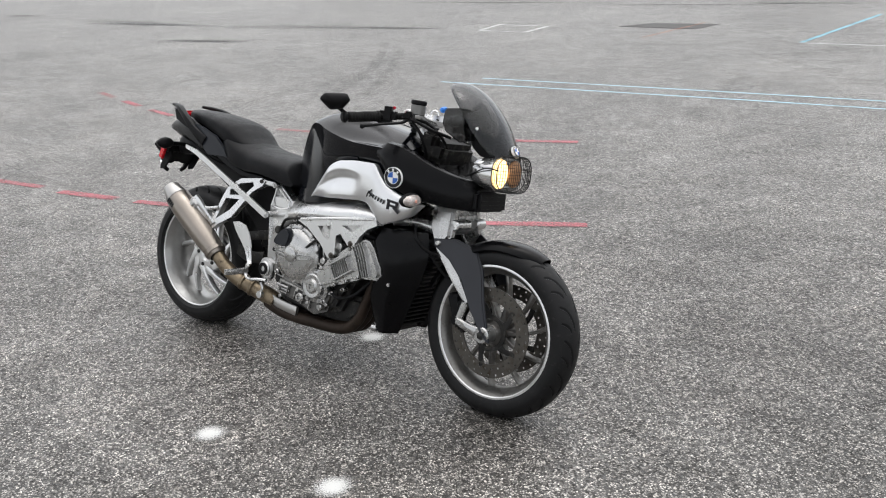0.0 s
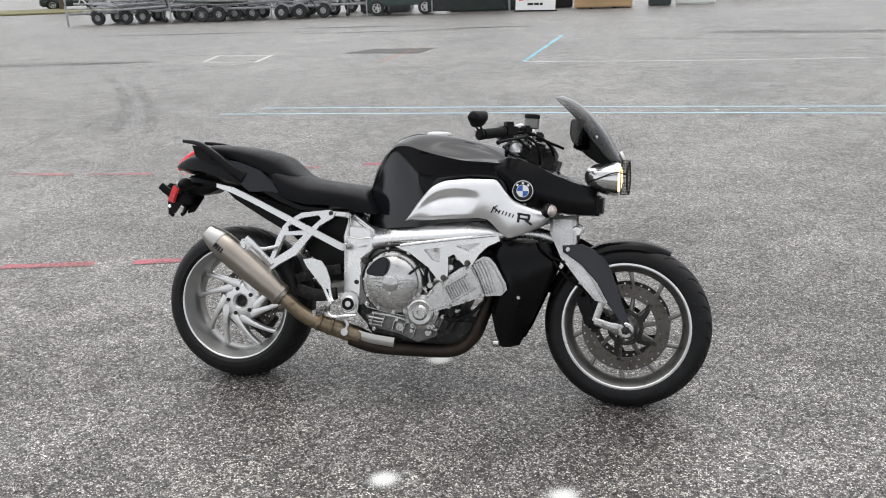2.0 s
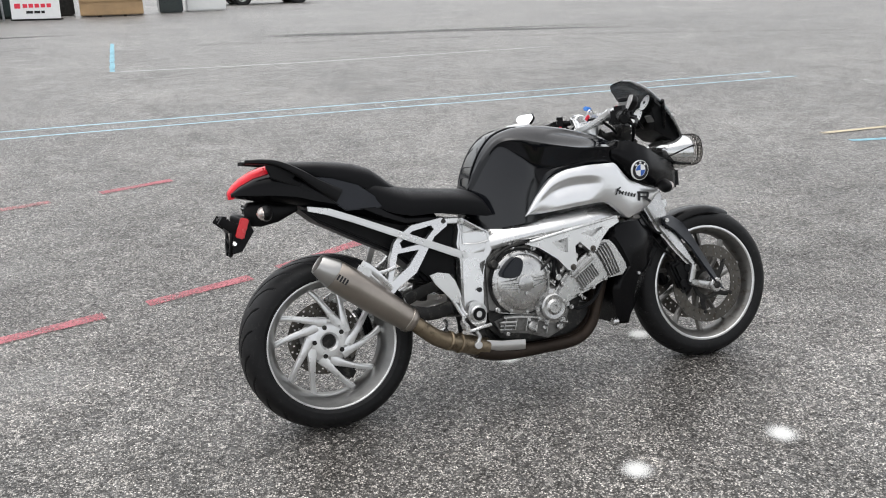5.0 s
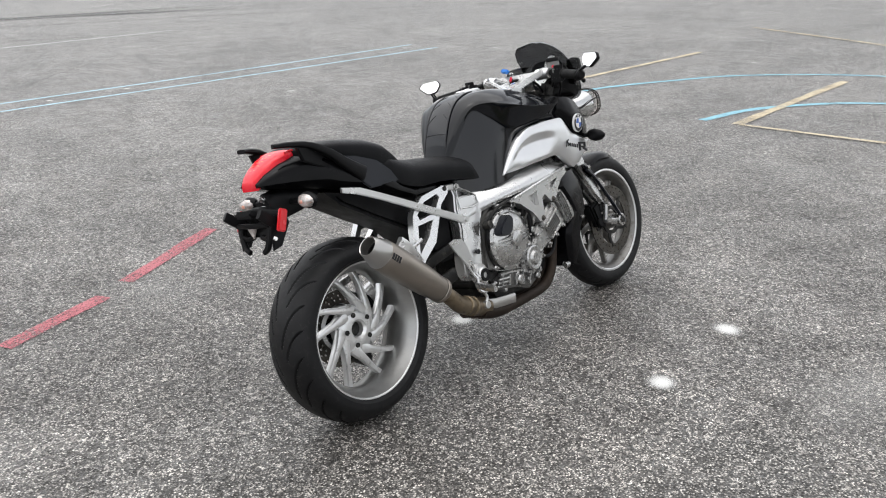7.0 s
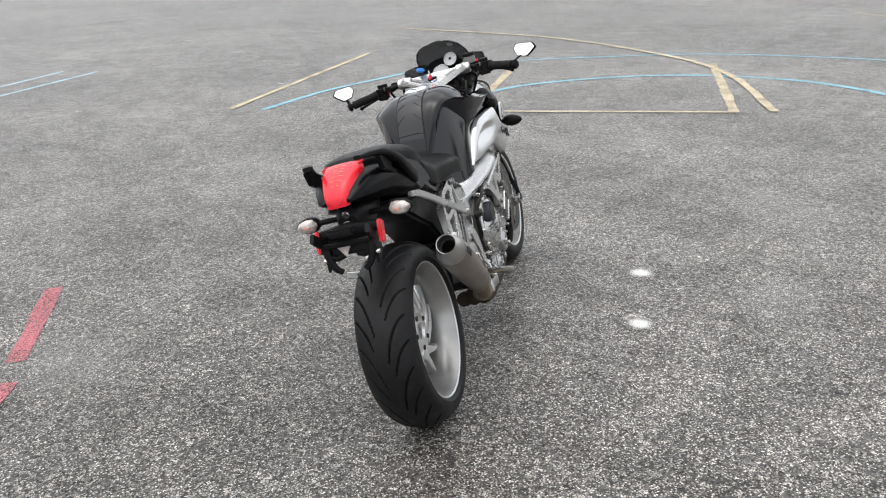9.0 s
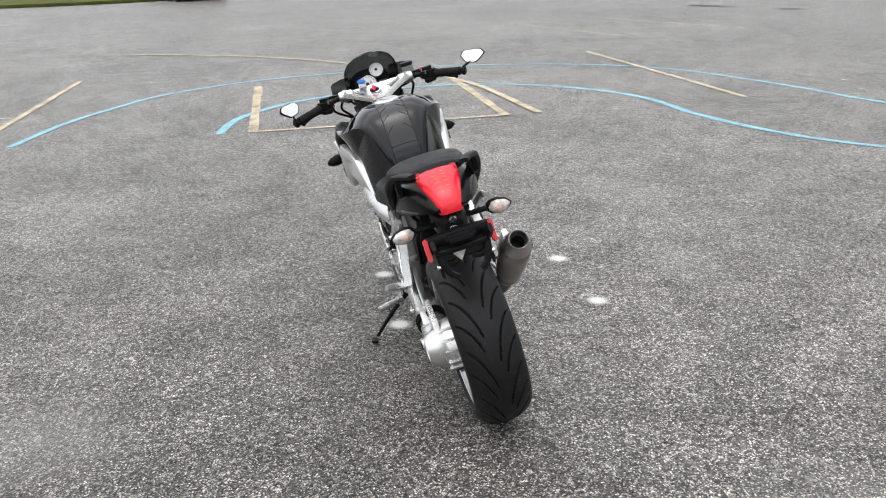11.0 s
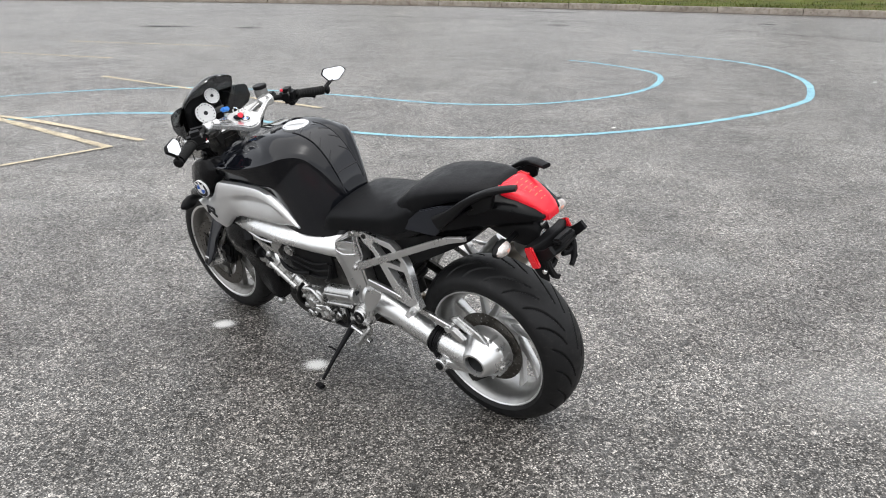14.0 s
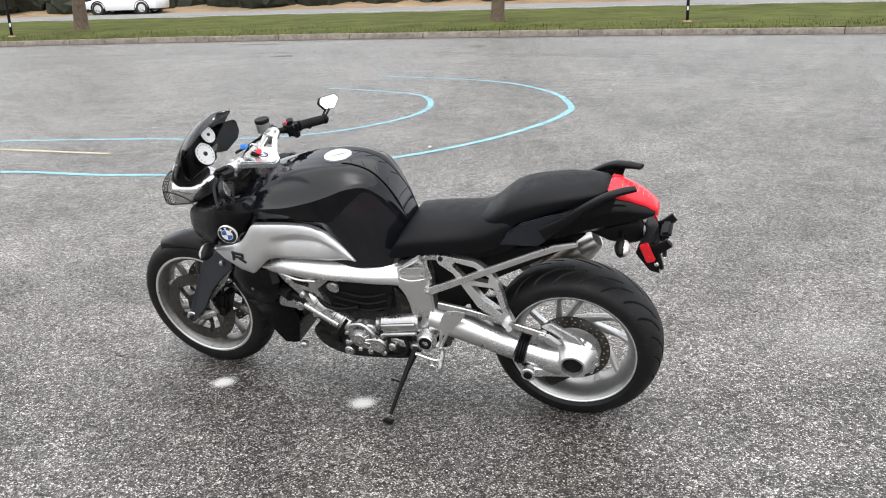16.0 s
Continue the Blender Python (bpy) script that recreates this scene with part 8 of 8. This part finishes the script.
for k, u in enumerate((0.0, 0.24, 0.47, 0.685, 0.83, 1.0)):
    p = fence_a + fdir * (flen * u)
    b = bmesh.new()
    cyl(b, p - V(0, 0, 0.05), p + V(0, 0, 2.0), 0.04 if k in (0, 5) else 0.028, n=10, bevel=0.005)
    part("fence_post", b, GALV, fence)
for z in (1.95,):
    b = bmesh.new()
    cyl(b, fence_a + V(0, 0, z), fence_b + V(0, 0, z), 0.018, n=8)
    part("fence_rail", b, GALV, fence)
vs, fs = [], []
step = 0.16
nrm = V(-fdir.y, fdir.x, 0)
for sg in (-1, 1):
    k = -int(2.0 / step) - 1
    while k * step < flen + 2.0:
        a0 = k * step
        u0, u1 = (a0, a0 + 1.9) if sg > 0 else (a0 + 1.9, a0)
        zz0, zz1 = 0.05, 1.95
        if u0 < 0 or u1 < 0 or u0 > flen or u1 > flen:
            k += 1
            continue
        p0, p1 = fence_a + fdir * u0 + V(0, 0, zz0), fence_a + fdir * u1 + V(0, 0, zz1)
        w = fdir * 0.0022
        i = len(vs)
        vs += [tuple(p0 - w), tuple(p0 + w), tuple(p1 + w), tuple(p1 - w), tuple(p0 + nrm * 0.005), tuple(p1 + nrm * 0.005)]
        fs += [(i, i + 1, i + 2, i + 3), (i + 1, i + 4, i + 5, i + 2), (i + 4, i, i + 3, i + 5)]
        k += 1
me = bpy.data.meshes.new("fence_wire")
me.from_pydata(vs, [], fs)
me.materials.append(GALV)
wire = new("fence_wire", me)
wire.parent = fence
tagged(wire, kind="stuff")


HULLS = (surface("white_hull", (0.65, 0.66, 0.66), 0.3, 0.0, 0.06), surface("teal_hull", (0.03, 0.17, 0.15), 0.3, 0.0, 0.1), surface("violet_hull", (0.1, 0.07, 0.3), 0.3, 0.0, 0.1), surface("lime_hull", (0.2, 0.38, 0.06), 0.3, 0.0, 0.1))


def trailer(x, y, yaw, length, two_axles, hull, seed, z=0.0):
    rnd = random.Random(seed)
    t = empty("boat_trailer", pose(x, y, z, rnd.uniform(-4, 4) if z else 0, rnd.uniform(-3, 3) if z else 0, yaw), "bare galvanised trailer frame stacked on another" if z else "galvanised boat trailer parked behind the fence", "trailer", "boat trailers")
    for sg in (-1, 1):
        b2 = bmesh.new()
        sweep(b2, [(-length / 2, sg * 0.6, 0.5), (length * 0.2, sg * 0.6, 0.5), (length * 0.5, sg * 0.1, 0.5)], 0.09, 0.06, (0, 1, 0), n=8, square=0.8)
        part("side_rail", b2, GALV, t)
        b2 = bmesh.new()
        sweep(b2, [(-length / 2 - 0.1, sg * 0.4, 0.68), (0, sg * 0.4, 0.68), (length * 0.22, sg * 0.3, 0.72)], 0.06, 0.12, (0, 1, 0), n=8, square=0.8)
        part("bunk_board", b2, GALV, t)
        for ax_x in (() if z else (-0.5, 0.25) if two_axles else (-0.35,)):
            wheel_parts(t, (ax_x, sg * 0.82, 0.29), 0.29, 0.18, GALV, 0.72)
            b2 = bmesh.new()
            lathe(b2, [(0.33, sg * 0.72), (0.345, sg * 0.72), (0.345, sg * 0.92), (0.33, sg * 0.92)], c=(ax_x, 0, 0.3), n=24, closed=True)
            bmesh.ops.delete(b2, geom=[v for v in b2.verts if v.co.z < 0.36], context="VERTS")
            part("mudguard", b2, GALV, t)
    for k in range(5):
        xx = -length / 2 + length * k / 6
        b2 = bmesh.new()
        sweep(b2, [(xx, -0.6, 0.47), (xx, 0.0, 0.43), (xx, 0.6, 0.47)], 0.05, 0.05, (1, 0, 0), n=8, square=0.8)
        part("cross_member", b2, GALV, t)
    b2 = bmesh.new()
    sweep(b2, [(length * 0.45, 0, 0.5), (length * 0.5 + 0.7, 0, 0.5)], 0.09, 0.07, (0, 1, 0), n=8, square=0.8)
    part("drawbar", b2, GALV, t)
    b2 = bmesh.new()
    cyl(b2, (length * 0.5 + 0.3, 0.12, 0.12), (length * 0.5 + 0.3, 0.12, 0.95), 0.028, n=10)
    part("jack_post", b2, GALV, t)
    b2 = bmesh.new()
    lathe(b2, [(0.02, -0.025), (0.1, -0.025), (0.1, 0.025), (0.02, 0.025)], c=(length * 0.5 + 0.3, 0.12, 0.1), n=18, closed=True)
    part("jack_wheel", b2, TYRE_FAR, t)
    b2 = bmesh.new()
    sweep(b2, [(length * 0.4, 0, 0.5), (length * 0.42, 0, 0.85), (length * 0.38, 0, 1.0)], 0.06, 0.06, (0, 1, 0), n=8, square=0.8)
    part("winch_post", b2, GALV, t)
    for q in range(7 if z else 3):
        b2 = bmesh.new()
        p = V(rnd.uniform(-length / 2, length * 0.3), rnd.choice((-0.6, 0.6)), 0.48)
        e = p + V(rnd.uniform(-0.5, 0.5), rnd.uniform(-0.2, 0.2), rnd.uniform(0.15, 0.45))
        tube(b2, [p, p.lerp(e, 0.5) + V(0, 0, 0.04), e], rnd.uniform(0.02, 0.035), 6)
        part("guide_post", b2, rnd.choice((GALV, WHITE, TYRE_FAR)), t)
    if hull is not None:
        b2 = bmesh.new()
        rings = []
        for q, w, zt, zb in ((-1.4, 0.5, 1.1, 0.82), (-0.6, 0.58, 1.15, 0.76), (0.3, 0.55, 1.2, 0.76), (0.95, 0.35, 1.2, 0.86), (1.35, 0.08, 1.15, 1.02)):
            rings.append(half_ring(q, dome_half(w, zt, zb, 6, 2.6, 0.5)))
        loft(b2, rings)
        part("hull", b2, HULLS[hull], t)


for i, (x, y, yaw, ln_, two, hull) in enumerate(((-21.2, 30.4, 12, 4.2, True, None), (-19.2, 31.3, 190, 4.4, True, None), (-16.6, 31.4, 12, 4.2, True, 1), (-15.2, 33.2, 195, 4.0, False, 2), (-12.9, 31.9, 8, 3.8, False, 0), (-18.6, 34.4, 15, 4.4, True, 0), (-22.6, 33.6, 10, 4.2, False, None), (-13.5, 36.0, 20, 4.2, False, 3))):
    trailer(x, y, yaw, ln_, two, hull, i)
for i, (x, y, yaw, ln_, z) in enumerate(((-21.0, 30.5, 14, 4.2, 0.3), (-21.4, 30.6, 8, 4.0, 0.6), (-18.9, 31.3, 190, 4.4, 0.3), (-19.3, 31.4, 196, 4.2, 0.6), (-16.4, 31.3, 10, 4.2, 0.32), (-13.0, 31.9, 10, 3.8, 0.3), (-18.4, 34.5, 13, 4.2, 0.32), (-22.4, 33.7, 10, 4.2, 0.3), (-20.6, 29.9, 9, 4.0, 0.15), (-20.2, 30.0, 17, 3.6, 0.45), (-17.6, 30.6, 186, 3.8, 0.34), (-16.9, 30.7, 11, 4.0, 0.6), (-14.6, 31.2, 16, 3.4, 0.33), (-22.3, 30.1, 6, 3.4, 0.33), (-19.9, 32.6, 14, 4.0, 0.32), (-18.2, 31.0, 5, 4.4, 0.75))):
    trailer(x, y, yaw, ln_, False, None, 40 + i, z)
for i, (x, y, yaw, ln_, two, hull) in enumerate(((-22.4, 30.0, 8, 3.6, False, None), (-17.9, 30.6, 188, 3.8, True, 3), (-14.4, 31.2, 15, 3.6, True, None), (-20.0, 32.6, 12, 4.0, True, 0), (-16.2, 35.2, 14, 4.0, False, 2))):
    trailer(x, y, yaw, ln_, two, hull, 60 + i)


def utility_cart(m):
    c = empty("utility_cart", m, "dark green utility cart parked behind the fence", "cart")
    b2 = bmesh.new()
    plate(b2, [(-1.4, 0.35), (-1.45, 0.85), (-0.3, 0.9), (-0.1, 0.6), (0.5, 0.6), (0.7, 0.95), (1.4, 0.85), (1.45, 0.4)], -0.65, 0.65, bevel=0.05)
    part("body", b2, CAR_GREEN, c)
    b2 = bmesh.new()
    box(b2, (-0.1, 0, 0.75), (0.5, 1.1, 0.3), (0, 0, 0), 0.05)
    part("seat", b2, PLASTIC, c)
    for sg in (-1, 1):
        for x in (-1.0, 1.0):
            wheel_parts(c, (x, sg * 0.62, 0.3), 0.3, 0.22)
        for x in (-0.35, 0.65):
            b2 = bmesh.new()
            tube(b2, [(x, sg * 0.6, 0.8), (x * 0.9, sg * 0.58, 1.5), (x * 0.8, sg * 0.55, 1.85)], 0.025, 8)
            part("roll_bar", b2, PLASTIC, c)
    b2 = bmesh.new()
    box(b2, (0.1, 0, 1.88), (1.3, 1.2, 0.05), (0, 0, 0), 0.02)
    part("roof", b2, CAR_GREEN, c)


utility_cart(pose(-10.1, 32.3, 0, 0, 0, 12))
# dark shade net tied along the end of the fence
b = bmesh.new()
rn = random.Random(8)
rings = []
for k in range(25):
    p = fence_a + fdir * (flen * (0.82 + 0.175 * k / 24)) + nrm * (0.05 + rn.uniform(0, 0.02))
    rings.append([p + V(0, 0, 0.1), p + V(0, 0, 1.0) + nrm * rn.uniform(0, 0.02), p + V(0, 0, 1.92), p + V(0, 0, 1.92) + nrm * 0.012, p + V(0, 0, 1.0) + nrm * 0.034, p + V(0, 0, 0.1) + nrm * 0.012])
loft(b, rings)
part("shade_net", b, surface("dark_green_net", (0.012, 0.018, 0.016), 0.85, 0.0, 0.35, grain=60, grain_bump=0.4, mottled=1.5), fence, "dark green shade net tied behind the wire")
# covered stock behind the fence
b = bmesh.new()
box(b, (-7.0, 34.2, 0.8), (3.2, 1.6, 1.6), (0, 0, 12), 0.12)
thing("tarpaulin_bale", b, surface("dark_tarpaulin", (0.016, 0.028, 0.026), 0.6, 0.0, 0.4, mottled=2.0), "stack of goods under a dark green tarpaulin", "tarpaulin stack")
b = bmesh.new()
box(b, (-11.6, 34.6, 0.55), (2.2, 1.6, 1.1), (0, 0, 12), 0.08)
thing("tarpaulin_bale", b, surface("dark_tarpaulin_b", (0.02, 0.02, 0.021), 0.6, 0.0, 0.4, mottled=2.0), "low stack under a black tarpaulin", "tarpaulin stack")
# advertising board
sa, sb = V(-5.28, 32.1, 0), V(-3.6, 31.75, 0)
sm = pose(*((sa + sb) / 2), 0, 0, math.degrees(math.atan2((sb - sa).y, (sb - sa).x)))
sign = empty("advertising_board", sm, "white advertising board with a red printed strip", "sign")
b = bmesh.new()
box(b, (0, 0, 0.62), (1.68, 0.05, 1.16), (-6, 0, 0), 0.012)
part("board", b, WHITE, sign)
b = bmesh.new()
box(b, (0, 0, 0.03), (1.72, 0.3, 0.05), (0, 0, 0), 0.01)
part("board_foot", b, DARK, sign)
# the board leans, so the prints follow its face
def on_board(x, z, w, h, mt):
    b = bmesh.new()
    up = math.radians(-6)
    d, q = -0.028, z - 0.62
    box(b, (x, d * math.cos(up) - q * math.sin(up), 0.62 + d * math.sin(up) + q * math.cos(up)), (w, 0.008, h), (-6, 0, 0), 0)
    part("print_bar", b, mt, sign)


for k in range(5):
    on_board(-0.34 + 0.205 * k, 0.5, 0.15, 0.13, RED_TAG)
on_board(-0.6, 0.5, 0.2, 0.17, RED_TAG)
for x, w in ((-0.2, 0.24), (0.06, 0.2), (0.26, 0.12)):
    on_board(x, 0.28, w, 0.09, DARK)
on_board(0.0, 0.86, 1.2, 0.09, DARK)
# tan crate
b = bmesh.new()
box(b, (-1.95, 33.5, 0.6), (2.25, 1.1, 1.12), (0, 0, 2), 0.02)
crate = thing("shipping_crate", b, TAN, "tan board shipping crate on the asphalt", "crate")
for z in (0.12, 0.6, 1.08):
    b = bmesh.new()
    box(b, (-1.95 + 0.02, 32.93, z), (2.25, 0.04, 0.1), (0, 0, 2), 0.006)
    part("crate_batten", b, TAN, crate)
for x in (-2.4, -1.5):
    b = bmesh.new()
    box(b, (x, 33.5, 0.02), (0.12, 1.1, 0.06), (0, 0, 2), 0.006)
    part("crate_skid", b, DARK, crate)
for i, (x, y, w, h, mt, lab) in enumerate(((0.2, 34.6, 0.9, 1.2, CAR_DARK, "dark plastic storage bin"), (1.6, 35.4, 1.6, 1.1, WHITE, "white appliance carton beside the crate"), (-3.9, 35.0, 1.0, 1.3, DARK, "dark stacked equipment behind the board"))):
    b = bmesh.new()
    box(b, (x, y, h / 2), (w, 0.9, h), (0, 0, 5), 0.05)
    ob = thing("storage_bin", b, mt, lab, "storage bin", "stored goods")
    b = bmesh.new()
    box(b, (x, y, h + 0.02), (w * 1.05, 0.95, 0.06), (0, 0, 5), 0.02)
    part("bin_lid", b, mt, ob)
